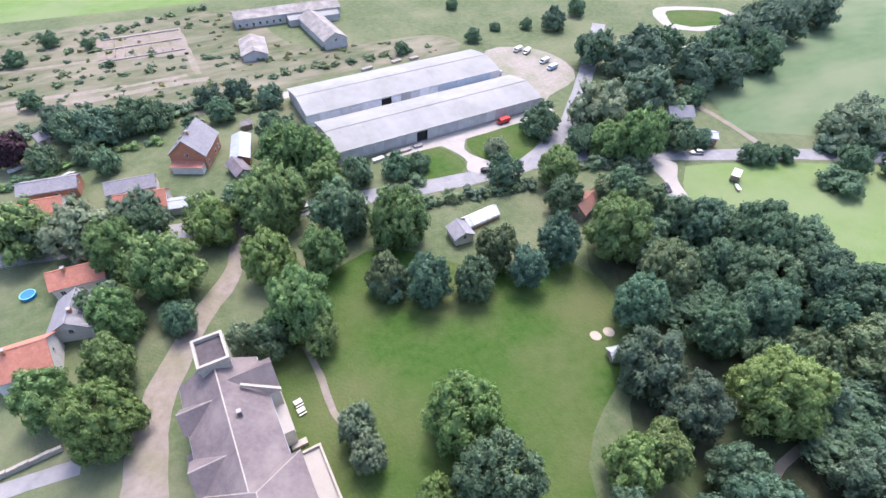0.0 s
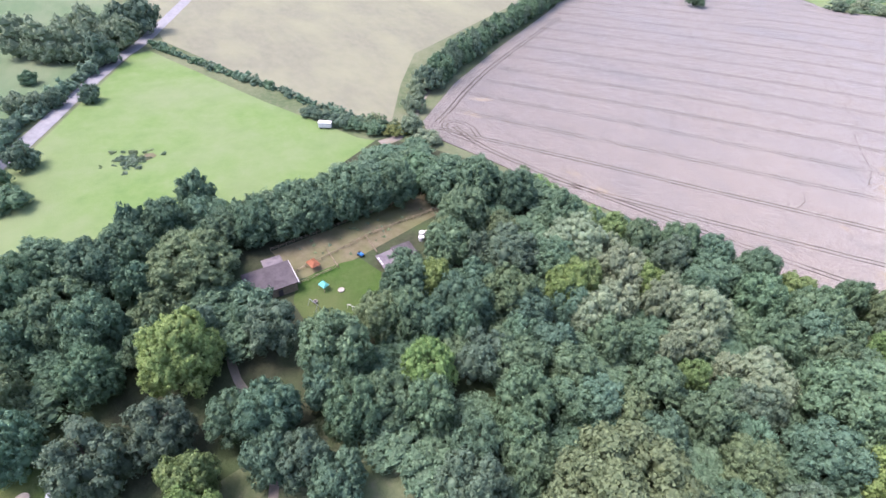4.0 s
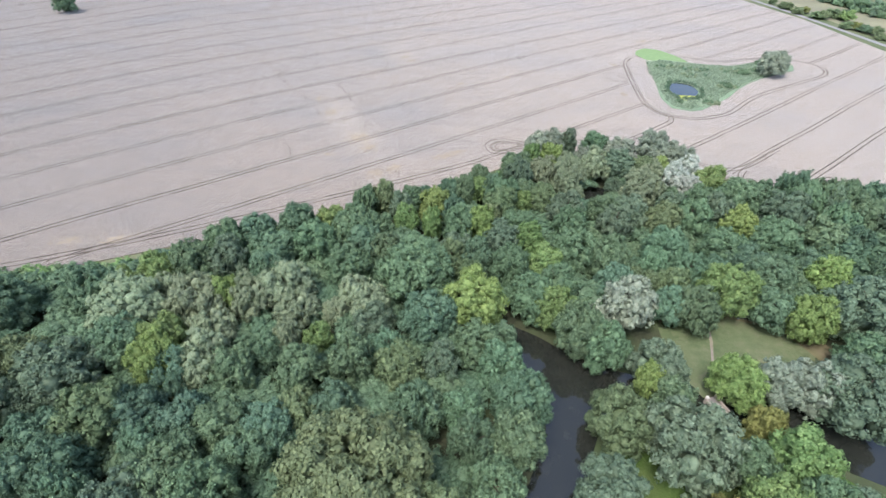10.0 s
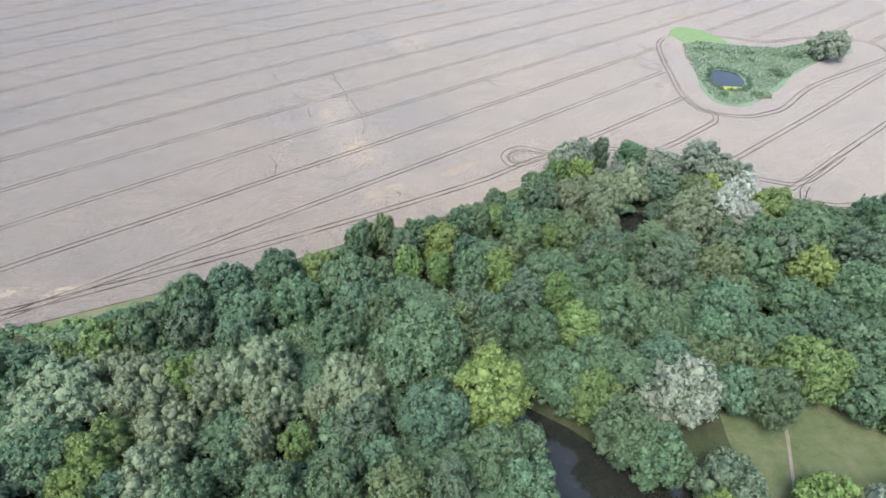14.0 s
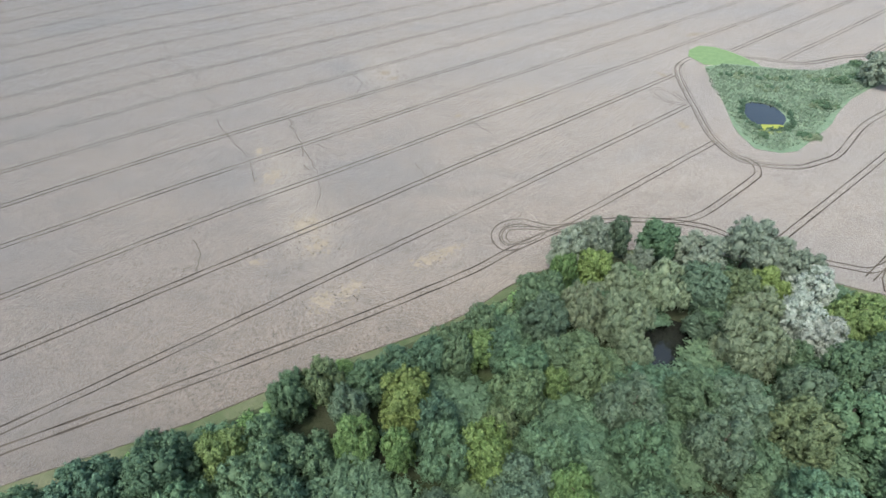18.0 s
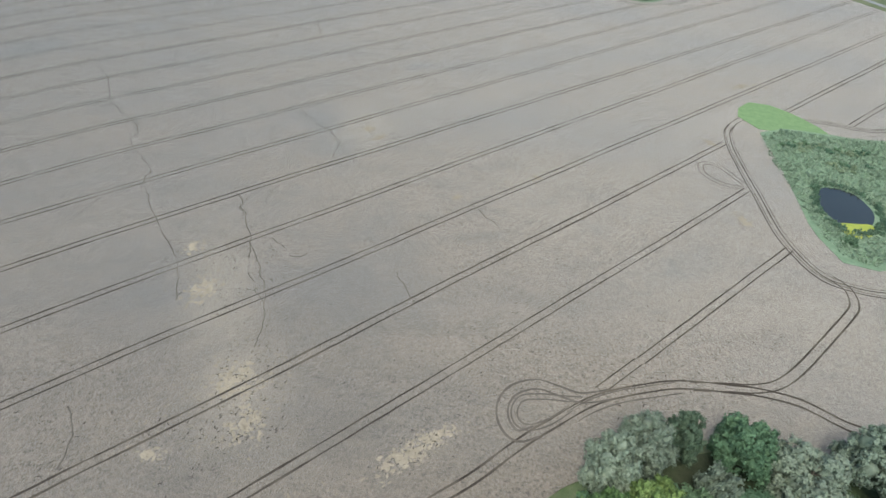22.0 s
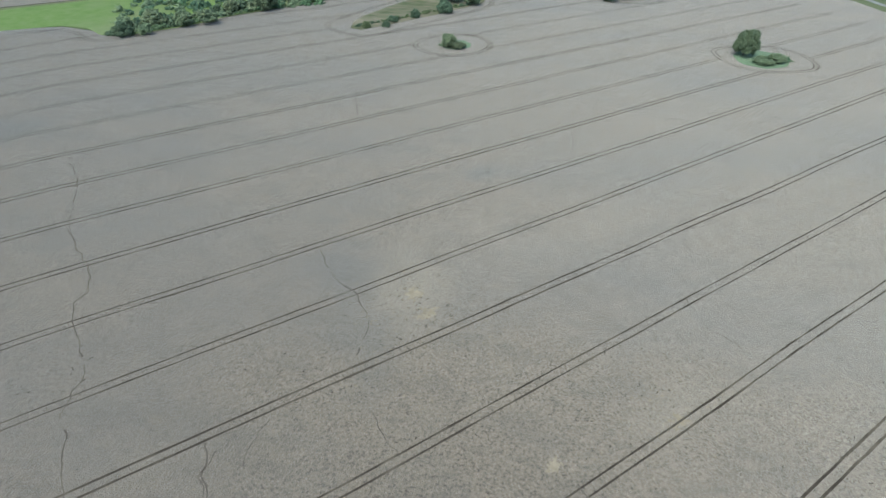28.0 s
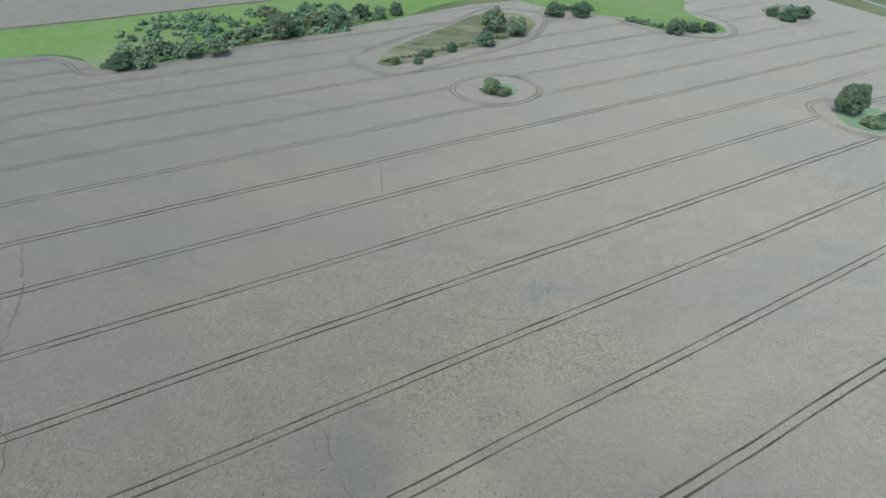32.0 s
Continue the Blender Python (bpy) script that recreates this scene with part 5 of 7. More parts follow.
MASS += [(x, y, h, h, r, "mid") for x, y, h, r in ((21.8, -236.4, 8.2, 4.2), (27.0, -243.8, 6.8, 3.9), (37.8, -245.9, 8.6, 4.4), (11.9, -256.9, 12.4, 6.3), (5.3, -257.1, 11.1, 5.7), (-15.3, -251.6, 8.7, 4.4), (-160.9, -146.2, 6.9, 3.8), (-164.8, -147.9, 6.0, 2.1),)]
MASS += [(x, y, h, h, r, "teal") for x, y, h, r in ((-7.0, 73.0, 7.0, 4.0), (-112.8, -92.7, 14.6, 5.2), (-135.9, -91.1, 14.4, 5.3), (140.2, 75.7, 13.7, 6.2), (146.4, 68.4, 13.8, 5.8), (148.9, 75.9, 13.5, 6.0), (112.3, 15.4, 14.1, 6.2), (113.8, 22.0, 14.1, 6.2), (119.5, 79.1, 15.8, 5.3), (121.1, 47.4, 14.3, 5.4), (114.7, 41.4, 12.9, 5.9),)]
MASS += [(x, y, h, h, r, "dark") for x, y, h, r in ((104.4, 40.7, 10.0, 5.0), (-95.5, -29.5, 5.3, 4.5), (-135.7, -72.3, 12.0, 6.5), (-131.3, -63.0, 12.0, 6.6), (-131.4, -52.8, 10.6, 6.7), (-133.0, -41.6, 10.6, 6.8), (-136.4, -29.3, 10.6, 7.1), (-133.2, -18.6, 10.6, 7.5), (-146.4, -74.1, 14.6, 5.3), (-94.8, -69.6, 11.0, 5.4), (145.9, 58.5, 12.6, 5.5), (126.7, 41.6, 14.0, 5.7), (120.5, 34.7, 14.9, 4.8), (127.6, 33.6, 14.5, 5.0), (-32.9, -151.6, 9.0, 4.6), (-81.8, -174.9, 10.3, 5.2), (-32.7, -254.1, 8.9, 4.5), (-42.4, -195.2, 9.5, 4.8), (-115.3, -178.5, 9.7, 4.9), (-164.0, -225.4, 16.8, 8.5),)]
MASS += [(x, y, h, h, r, "dark") for x, y, h, r in ((28.2, -254.4, 13.3, 6.8), (21.8, -255.0, 13.3, 6.8), (-5.1, -249.6, 5.4, 3.1), (-153.5, -161.6, 6.9, 4.0), (313.2, 323.4, 6.0, 5.8), (-253.2, 290.7, 16.0, 7.1),)]
MASS += [(x, y, h, h, r, "grey") for x, y, h, r in ((58.5, 82.2, 7.9, 3.5), (84.9, 62.5, 14.9, 5.2), (-92.1, -82.3, 13.5, 4.9), (137.6, 62.7, 13.2, 5.7), (126.3, 70.0, 14.6, 5.1), (-203.2, 394.5, 7.9, 4.5), (-127.4, 479.9, 8.8, 5.0), (-119.7, 498.7, 9.2, 5.3), (-101.8, 510.1, 8.0, 4.6), (-42.4, 467.0, 8.0, 4.6), (-58.5, 454.1, 5.5, 3.2), (-69.9, 443.6, 4.1, 2.8), (-72.2, 433.5, 3.6, 2.4), (-5.0, 531.7, 9.7, 5.5), (10.7, 535.6, 9.8, 5.6), (64.2, 514.2, 9.5, 5.4), (75.2, 519.3, 7.0, 4.0), (84.1, 522.8, 6.4, 3.6), (141.2, 559.9, 9.8, 5.6), (153.2, 568.9, 8.4, 4.8),)]
MASS += [(x, y, h, h, r, "grey") for x, y, h, r in ((134.7, 568.4, 6.6, 3.8),)]
MASS += [(x, y, h, h, r, "silver") for x, y, h, r in ((51.1, 101.8, 10.6, 3.4),)]
MASS += [(x, y, h, h, r, "willow") for x, y, h, r in ((-89.1, -189.3, 6.6, 3.8), (-109.9, 500.8, 7.9, 4.5), (-156.0, 11.4, 5.0, 5.3),)]
MASS += [(x, y, h, h, r, "olive") for x, y, h, r in ((-91.9, 29.8, 4.4, 5.2), (-103.0, -152.0, 10.1, 5.2), (-82.7, 430.2, 4.0, 2.7), (289.6, 392.8, 6.0, 5.7), (290.6, 376.7, 6.0, 4.9), (299.3, 362.7, 6.0, 5.5), (317.1, 365.6, 8.0, 8.1), (304.3, 333.6, 6.0, 4.7), (311.3, 305.7, 5.0, 4.0),)]
for part_of in range(7):
    thicket("background_trees", MASS[part_of::7], "smaller broadleaf trees filling the wood and village", "trees", "far")
FAR = []
FAR += [(x, y, h, h, r, "mid") for x, y, h, r in ((-192.6, -214.8, 16.7, 8.5), (-209.6, -202.5, 17.1, 8.7), (-224.1, -191.5, 17.6, 8.9), (-174.7, -182.5, 8.8, 4.5), (42.6, -289.4, 6.5, 3.6), (-131.2, -271.2, 6.4, 3.7), (-162.8, -273.1, 5.3, 3.0), (-166.1, -144.1, 6.3, 3.6), (-172.4, -141.5, 5.6, 3.2), (-196.2, -276.3, 9.0, 4.6), (-185.6, -127.2, 10.5, 5.2), (-168.3, -143.8, 6.0, 2.0), (-274.2, -120.5, 6.3, 3.6), (-312.7, -105.6, 6.4, 3.7), (-171.1, -3.6, 5.0, 5.1), (-178.1, -9.3, 4.0, 4.3), (36.4, -347.3, 7.0, 3.9), (22.1, -337.8, 4.6, 2.6), (48.6, -331.6, 6.7, 3.7), (16.0, -314.9, 2.8, 1.8),)]
FAR += [(x, y, h, h, r, "mid") for x, y, h, r in ((-6.8, -312.8, 1.7, 1.3), (-95.9, -274.2, 5.6, 3.2), (-148.2, -278.2, 4.0, 2.7), (-173.4, -123.9, 7.0, 6.5), (-143.6, -311.9, 5.7, 3.3), (-204.6, 42.9, 13.4, 5.8), (-209.1, 48.1, 13.0, 6.8), (-220.2, 61.6, 14.2, 5.7), (-223.5, 68.7, 14.5, 6.1), (-233.1, 81.6, 13.8, 7.2), (-237.5, 90.2, 13.1, 5.7), (-246.2, 101.9, 12.7, 6.3), (-250.4, 110.0, 14.1, 5.8), (-258.4, 123.4, 13.1, 7.1), (-262.8, 131.3, 15.1, 6.2), (-271.7, 144.8, 14.3, 6.6), (-275.7, 152.0, 14.0, 6.6), (-284.7, 164.4, 13.5, 6.8), (-286.8, 172.1, 12.8, 6.1), (-296.2, 186.4, 13.9, 5.6),)]
FAR += [(x, y, h, h, r, "mid") for x, y, h, r in ((-300.7, 194.1, 13.5, 6.5), (-308.1, 209.4, 14.2, 5.7), (-311.8, 216.8, 14.2, 6.3), (-320.7, 232.2, 14.5, 6.8), (-325.0, 239.1, 12.1, 5.7), (-334.0, 254.6, 12.9, 6.3), (-339.8, 261.2, 14.1, 6.1),)]
FAR += [(x, y, h, h, r, "willow") for x, y, h, r in ((-313.3, -121.3, 20.0, 9.5), (-300.9, -110.2, 20.0, 9.9), (-297.1, -100.1, 18.9, 9.0), (-317.6, -98.2, 20.0, 9.6), (-313.6, -89.4, 18.2, 8.7), (-307.2, -80.9, 17.8, 8.6), (-215.8, -142.9, 13.0, 6.5), (-210.8, -134.3, 11.6, 5.8), (-243.5, -123.7, 9.4, 4.7), (-242.6, -117.1, 8.7, 4.4), (-203.5, -138.7, 15.0, 9.5), (-199.0, 30.9, 8.5, 5.5), (-183.1, 19.4, 8.5, 4.6), (-165.7, 9.4, 8.5, 4.8), (-207.2, 42.8, 8.5, 5.5),)]
# the grey leaves put the haze of distance into the colour
FAR += [(x, y, h, h, r, "grey") for x, y, h, r in ((-171.2, -210.8, 20.0, 11.7), (33.1, -264.5, 11.6, 5.9), (-13.9, -263.2, 9.1, 4.7), (-23.8, -263.1, 9.2, 4.7), (-44.5, -340.3, 4.3, 2.4), (-173.7, -266.7, 10.8, 5.5), (-328.5, -77.0, 19.1, 9.1), (-329.6, -69.9, 19.2, 9.2), (-288.3, -91.4, 15.2, 7.4), (-223.2, -134.2, 11.0, 5.5), (-245.4, -110.6, 8.2, 4.1), (-196.7, -119.2, 9.9, 4.9), (-244.7, -98.8, 8.2, 4.1), (-186.0, -192.2, 19.7, 9.9), (-222.8, -205.1, 20.0, 10.6), (-244.0, -209.4, 20.0, 11.4), (-266.4, -210.5, 20.0, 12.1), (-294.5, -214.2, 20.0, 13.2), (-198.6, -188.0, 16.1, 8.2), (-305.5, -164.3, 8.7, 4.4),)]
FAR += [(x, y, h, h, r, "grey") for x, y, h, r in ((-310.2, -149.0, 10.2, 5.2), (-309.2, -140.7, 8.7, 4.4), (-343.9, -101.3, 7.0, 4.0), (-355.0, -132.0, 6.5, 3.7), (-182.9, -13.8, 5.0, 4.8), (-191.6, -18.5, 4.0, 3.9), (-196.0, -21.6, 4.0, 4.0), (-199.8, 36.2, 12.3, 6.9), (-215.7, 56.5, 15.1, 5.7), (-228.3, 75.6, 15.1, 7.2), (-242.2, 96.7, 14.1, 5.7), (-255.6, 115.5, 12.1, 7.0), (-266.9, 138.2, 13.6, 6.4), (-278.8, 156.9, 15.3, 6.4), (-291.7, 179.0, 15.4, 6.4), (-304.2, 202.1, 12.1, 6.6), (-316.7, 222.5, 14.4, 6.2), (-329.9, 246.0, 14.4, 7.1), (-342.8, 271.2, 13.3, 6.1),)]
FAR += [(x, y, h, h, r, "yellow") for x, y, h, r in ((-167.1, 2.8, 4.0, 4.6),)]
thicket("far_trees", FAR, "far trees standing along fields and tracks", "trees", "far")

# ---- buildings ----
def prism(x0, x1, y0, y1, z0, eave, ridge, along="x"):
    """A gabled block: walls with two pointed ends."""
    bm = bmesh.new()
    if along == "x":
        ym = (y0 + y1) / 2
        prof = [(y0, z0), (y1, z0), (y1, eave), (ym, ridge), (y0, eave)]
        a = [bm.verts.new((x0, p, z)) for p, z in prof]
        b = [bm.verts.new((x1, p, z)) for p, z in prof]
    else:
        xm = (x0 + x1) / 2
        prof = [(x0, z0), (x1, z0), (x1, eave), (xm, ridge), (x0, eave)]
        a = [bm.verts.new((p, y0, z)) for p, z in prof]
        b = [bm.verts.new((p, y1, z)) for p, z in prof]
    bm.faces.new(a)
    bm.faces.new(b[::-1])
    for i in range(5):
        bm.faces.new((a[i], b[i], b[(i + 1) % 5], a[(i + 1) % 5]))
    bmesh.ops.recalc_face_normals(bm, faces=bm.faces)
    return bm


def slab(a, b, c, d, t=0.18):
    """A roof plane of thickness t from four corners."""
    bm = bmesh.new()
    p = [Vector(v) for v in (a, b, c, d)]
    n = (p[1] - p[0]).cross(p[3] - p[0]).normalized()
    if n.z < 0:
        n = -n
    lo = [bm.verts.new(v + n * 0.02) for v in p]
    hi = [bm.verts.new(v + n * (t + 0.02)) for v in p]
    bm.faces.new(lo[::-1])
    bm.faces.new(hi)
    for i in range(4):
        j = (i + 1) % 4
        bm.faces.new((lo[i], lo[j], hi[j], hi[i]))
    bmesh.ops.recalc_face_normals(bm, faces=bm.faces)
    return bm


def window(parent, x, y, z, w, h, face):
    """A window on a wall that faces +y, -y, +x or -x: frame, sill and glass."""
    turn = {"-y": 0, "+x": 90, "+y": 180, "-x": 270}[face]
    f = part("window", boxed((-w / 2 - 0.07, -w / 2 + 0.03, -0.05, 0.06, -h / 2, h / 2), (w / 2 - 0.03, w / 2 + 0.07, -0.05, 0.06, -h / 2, h / 2),
                             (-w / 2 - 0.07, w / 2 + 0.07, -0.05, 0.06, h / 2, h / 2 + 0.1), (-0.03, 0.03, -0.03, 0.05, -h / 2, h / 2)), M_WHITE, parent)
    f.matrix_basis = pose(x, y, z, 0, 0, turn)
    part("pane", boxed((-w / 2, w / 2, -0.01, 0.03, -h / 2, h / 2)), M_GLASS, f)
    part("sill", boxed((-w / 2 - 0.12, w / 2 + 0.12, -0.16, 0.05, -h / 2 - 0.1, -h / 2)), M_STONE, f)
    return f


def roof_parts(parent, x0, x1, y0, y1, eave, ridge, along, mat, over=0.4, ridge_mat=None):
    """Two roof planes with an overhang, a ridge cap and gutters."""
    if along == "x":
        ym, s = (y0 + y1) / 2, (ridge - eave) / ((y1 - y0) / 2)
        e = eave - s * over
        part("roof", slab((x0 - over, y0 - over, e), (x1 + over, y0 - over, e), (x1 + over, ym, ridge), (x0 - over, ym, ridge)), mat, parent)
        part("roof", slab((x1 + over, y1 + over, e), (x0 - over, y1 + over, e), (x0 - over, ym, ridge), (x1 + over, ym, ridge)), mat, parent)
        part("ridge_cap", boxed((x0 - over, x1 + over, ym - 0.16, ym + 0.16, ridge + 0.12, ridge + 0.27)), ridge_mat or mat, parent)
        for y in (y0 - over - 0.1, y1 + over + 0.1):
            part("gutter", tube(bmesh.new(), (x0 - over, y, e - 0.02), (x1 + over, y, e - 0.02), 0.08), M_METAL, parent)
    else:
        xm, s = (x0 + x1) / 2, (ridge - eave) / ((x1 - x0) / 2)
        e = eave - s * over
        part("roof", slab((x0 - over, y1 + over, e), (x0 - over, y0 - over, e), (xm, y0 - over, ridge), (xm, y1 + over, ridge)), mat, parent)
        part("roof", slab((x1 + over, y0 - over, e), (x1 + over, y1 + over, e), (xm, y1 + over, ridge), (xm, y0 - over, ridge)), mat, parent)
        part("ridge_cap", boxed((xm - 0.1, xm + 0.1, y0 - over, y1 + over, ridge + 0.12, ridge + 0.27)), ridge_mat or mat, parent)
        for x in (x0 - over - 0.1, x1 + over + 0.1):
            part("gutter", tube(bmesh.new(), (x, y0 - over, e - 0.02), (x, y1 + over, e - 0.02), 0.08), M_METAL, parent)


def chimney(parent, x, y, z0, z1, w=0.7, mat=None):
    c = part("chimney", boxed((x - w / 2, x + w / 2, y - w / 2, y + w / 2, z0, z1)), mat or M_BRICK, parent)
    part("chimney_cap", boxed((x - w / 2 - 0.08, x + w / 2 + 0.08, y - w / 2 - 0.08, y + w / 2 + 0.08, z1, z1 + 0.12)), M_CONCRETE, c)


def house(name, x, y, turn, l, w, eave, ridge, wall, roof, label, category="house", windows=True, stack=True, door=True):
    """A small gabled house, its length along its own x."""
    h = thing(name, x, y, 0, turn, label, category)
    part("wall", prism(-l / 2, l / 2, -w / 2, w / 2, 0, eave, ridge - 0.05, "x"), wall, h)
    roof_parts(h, -l / 2, l / 2, -w / 2, w / 2, eave, ridge, "x", roof)
    if windows:
        n = max(2, int(l / 3))
        for i in range(n):
            px = -l / 2 + (i + 0.5) * l / n
            for yy, f in ((-w / 2, "-y"), (w / 2, "+y")):
                if door and i == n // 2 and f == "+y":
                    part("door", boxed((px - 0.5, px + 0.5, w / 2 - 0.05, w / 2 + 0.06, 0, 2.05)), M_WOOD, h)
                    continue
                window(h, px, yy, min(1.6, eave * 0.55), 1.0, min(1.2, eave * 0.4), f)
        for xx, f in ((-l / 2, "-x"), (l / 2, "+x")):
            window(h, xx, 0, eave * 0.95, 0.9, 1.0, f)
    if stack:
        chimney(h, l * 0.18, 0.4, ridge - 0.8, ridge + 0.9)
    return h


# the manor with its tower
manor = thing("manor_house", 0, 0, 0, 0, "old manor house with weathered purplish slate roofs and a square tower", "manor")
part("wall", boxed((0.6, 13.9, -141, -104, 0, 9)), M_RENDER, manor)
roof_parts(manor, 0.6, 13.9, -141, -113.8, 9, 13.2, "y", M_ROOFPALE, 0.35, M_STONE)
# cross wings towards the garden
part("wing_wall", prism(-1.6, 7.2, -139.6, -132.6, 0, 9, 12.2, "x"), M_RENDER, manor)
part("wing_roof", slab((-2.0, -140, 8.7), (7.2, -140, 8.7), (7.2, -136.1, 12.4), (-2.0, -136.1, 12.4)), M_ROOFPALE, manor)
part("wing_roof", slab((7.2, -132.2, 8.7), (-2.0, -132.2, 8.7), (-2.0, -136.1, 12.4), (7.2, -136.1, 12.4)), M_ROOFPALE, manor)
part("parapet", slab((4.2, -134.6, 12.0), (4.2, -134.0, 12.0), (-1.9, -131.4, 9.6), (-1.9, -132.0, 9.6), 0.45), M_STONE, manor)
part("wing_wall", boxed((-1.0, 13.9, -119, -104, 0, 9.02)), M_RENDER, manor)
bm = bmesh.new()
hp = [bm.verts.new(v) for v in ((-1.5, -119.4, 8.95), (14.3, -119.4, 8.95), (14.3, -103.6, 8.95), (-1.5, -103.6, 8.95), (6.2, -113.6, 14.2), (6.2, -108, 14.2), (4.2, -116, 13.4))]
for f in ((0, 1, 4), (1, 2, 5, 4), (2, 3, 5), (3, 0, 4, 5)):
    bm.faces.new([hp[i] for i in f])
bmesh.ops.delete(bm, geom=[hp[6]], context="VERTS")
bmesh.ops.solidify(bm, geom=bm.faces[:], thickness=-0.18)
part("hip_roof", bm, M_ROOFPALE, manor)
for a, b in (((-1.5, -119.4, 9.1), (6.2, -113.6, 14.35)), ((14.3, -119.4, 9.1), (6.2, -113.6, 14.35)), ((6.2, -113.6, 14.35), (6.2, -108, 14.35))):
    part("hip_cap", tube(bmesh.new(), a, b, 0.09, n=6), M_STONE, manor)
for y, w in ((-133.6, 2.4), (-122.6, 3.0)):
    part("dormer_wall", prism(9.5, 14.6, y - w, y + w, 8, 9.4, 11.9, "x"), M_RENDER, manor)
    part("dormer_roof", slab((8.5, y - w - 0.3, 9.15), (15.0, y - w - 0.3, 9.15), (15.0, y, 12.0), (8.5, y, 12.0)), M_ROOFPALE, manor)
    part("dormer_roof", slab((15.0, y + w + 0.3, 9.15), (8.5, y + w + 0.3, 9.15), (8.5, y, 12.0), (15.0, y, 12.0)), M_ROOFPALE, manor)
    part("dormer_cap", tube(bmesh.new(), (8.5, y, 12.18), (15.0, y, 12.18), 0.12, n=6), M_STONE, manor)
    window(manor, 14.62, y, 8.9, 1.2, 1.6, "+x")
for y in (-139, -136, -130.5, -128, -126):
    for z in (2.4, 6.4):
        window(manor, 13.92, y, z, 1.1, 1.9, "+x")
        window(manor, 0.58 if y > -132 else -1.62, y, z, 1.1, 1.9, "-x")
chimney(manor, 5.4, -128.5, 11.5, 13.6, 0.6, M_SLATE)
part("porch", boxed((14, 16.2, -130.6, -127.4, 0, 3.2)), M_RENDER, manor)
part("porch_roof", boxed((13.9, 16.5, -130.9, -127.1, 3.2, 3.4)), M_SLATE, manor)
part("bay_wall", boxed((-1.6, 0.6, -131, -125.6, 0, 5.2)), M_RENDER, manor)
part("bay_roof", boxed((-1.8, 0.6, -131.2, -125.4, 5.2, 5.4)), M_CONCRETE, manor)
tw = part("tower", boxed((4.4, 9.6, -145.4, -138.9, 0, 14.2)), M_STONE, manor, "stained pale plaster tower")
for b in ((4.2, 9.8, -145.6, -145.1, 14.2, 15.2), (4.2, 9.8, -139.3, -138.8, 14.2, 15.2), (4.2, 4.7, -145.1, -139.3, 14.2, 15.2), (9.3, 9.8, -145.1, -139.3, 14.2, 15.2)):
    part("parapet", boxed(b), M_STONE, tw)
part("flat_roof", boxed((4.7, 9.3, -145.1, -139.3, 14.2, 14.32)), M_DARKROOF, tw)
part("cornice", boxed((4.15, 9.85, -145.65, -138.75, 13.7, 13.95)), M_STONE, tw)
terrace = thing("terrace", 0, 0, 0, 0, "pale stained flat-roofed terrace beside the manor", "terrace")
part("terrace_wall", boxed((-4.8, -1.1, -121.5, -106, 0, 3)), M_STONE, terrace)
part("terrace_floor", boxed((-4.7, -1.1, -121.4, -106, 3.0, 3.08)), M_CONCRETE, terrace)
part("terrace_parapet", boxed((-5.0, -4.6, -121.7, -106, 3.0, 3.7)), M_STONE, terrace)
part("terrace_parapet", boxed((-4.6, -1.6, -121.7, -121.3, 3.0, 3.7)), M_STONE, terrace)
steps = thing("garden_steps", -1.5, -124.2, 0, 0, "pale stone garden steps beside the manor", "steps")
for i in range(5):
    part("step", boxed((-1.6, 1.4, -0.4 - 0.32 * i, -0.08 - 0.32 * i + 0.02, 0.0, 0.9 - 0.18 * i)), M_STONE, steps)
gw = thing("garden_wall", 0, 0, 0, 0, "low pale stone wall along the manor lawn", "wall")
for x0, x1, y0, y1 in ((-1.8, -1.5, -136, -132), (-1.75, -1.45, -132, -127.6), (-1.5, 0.4, -127.8, -127.5)):
    part("wall_piece", boxed((x0, x1, y0, y1, 0, 0.6), bevel=0.05), M_STONE, gw)
for y in (-133.2, -131.2):
    t = thing("picnic_table", -4.0, y, 0, 8, "pale wooden garden table standing on the lawn", "table", "garden tables")
    part("tabletop", boxed((-0.8, 0.8, -0.35, 0.35, 0.7, 0.76)), M_WHITE, t)
    for sx in (-0.6, 0.6):
        part("leg", boxed((sx - 0.05, sx + 0.05, -0.3, 0.3, 0, 0.7)), M_WOOD, t)
    for sy in (-0.7, 0.7):
        part("bench", boxed((-0.8, 0.8, sy - 0.13, sy + 0.13, 0.4, 0.45)), M_WHITE, t)

# two long warehouses with curved sheet roofs
M_DOOR = material("pale_door", ((0.55, 0.56, 0.58), (0.68, 0.68, 0.68)), scale=0.7, rough=0.7, rand=0.12, big=((0.4, 0.4, 0.4), 0.5), big_mix=0.5)
M_BLUEWALL = material("blue_grey_sheet", ((0.3, 0.36, 0.42), (0.38, 0.44, 0.5)), scale=0.6, rough=0.6, rand=0.08)
M_GREYWALL = material("grey_panel_wall", ((0.34, 0.33, 0.33), (0.44, 0.43, 0.42)), scale=0.5, rough=0.85, rand=0.1, big=((0.28, 0.27, 0.26), 0.3), big_mix=0.5)
M_VOID = material("opening_shade", ((0.015, 0.015, 0.016), (0.03, 0.03, 0.03)), scale=0.5, rough=0.9)


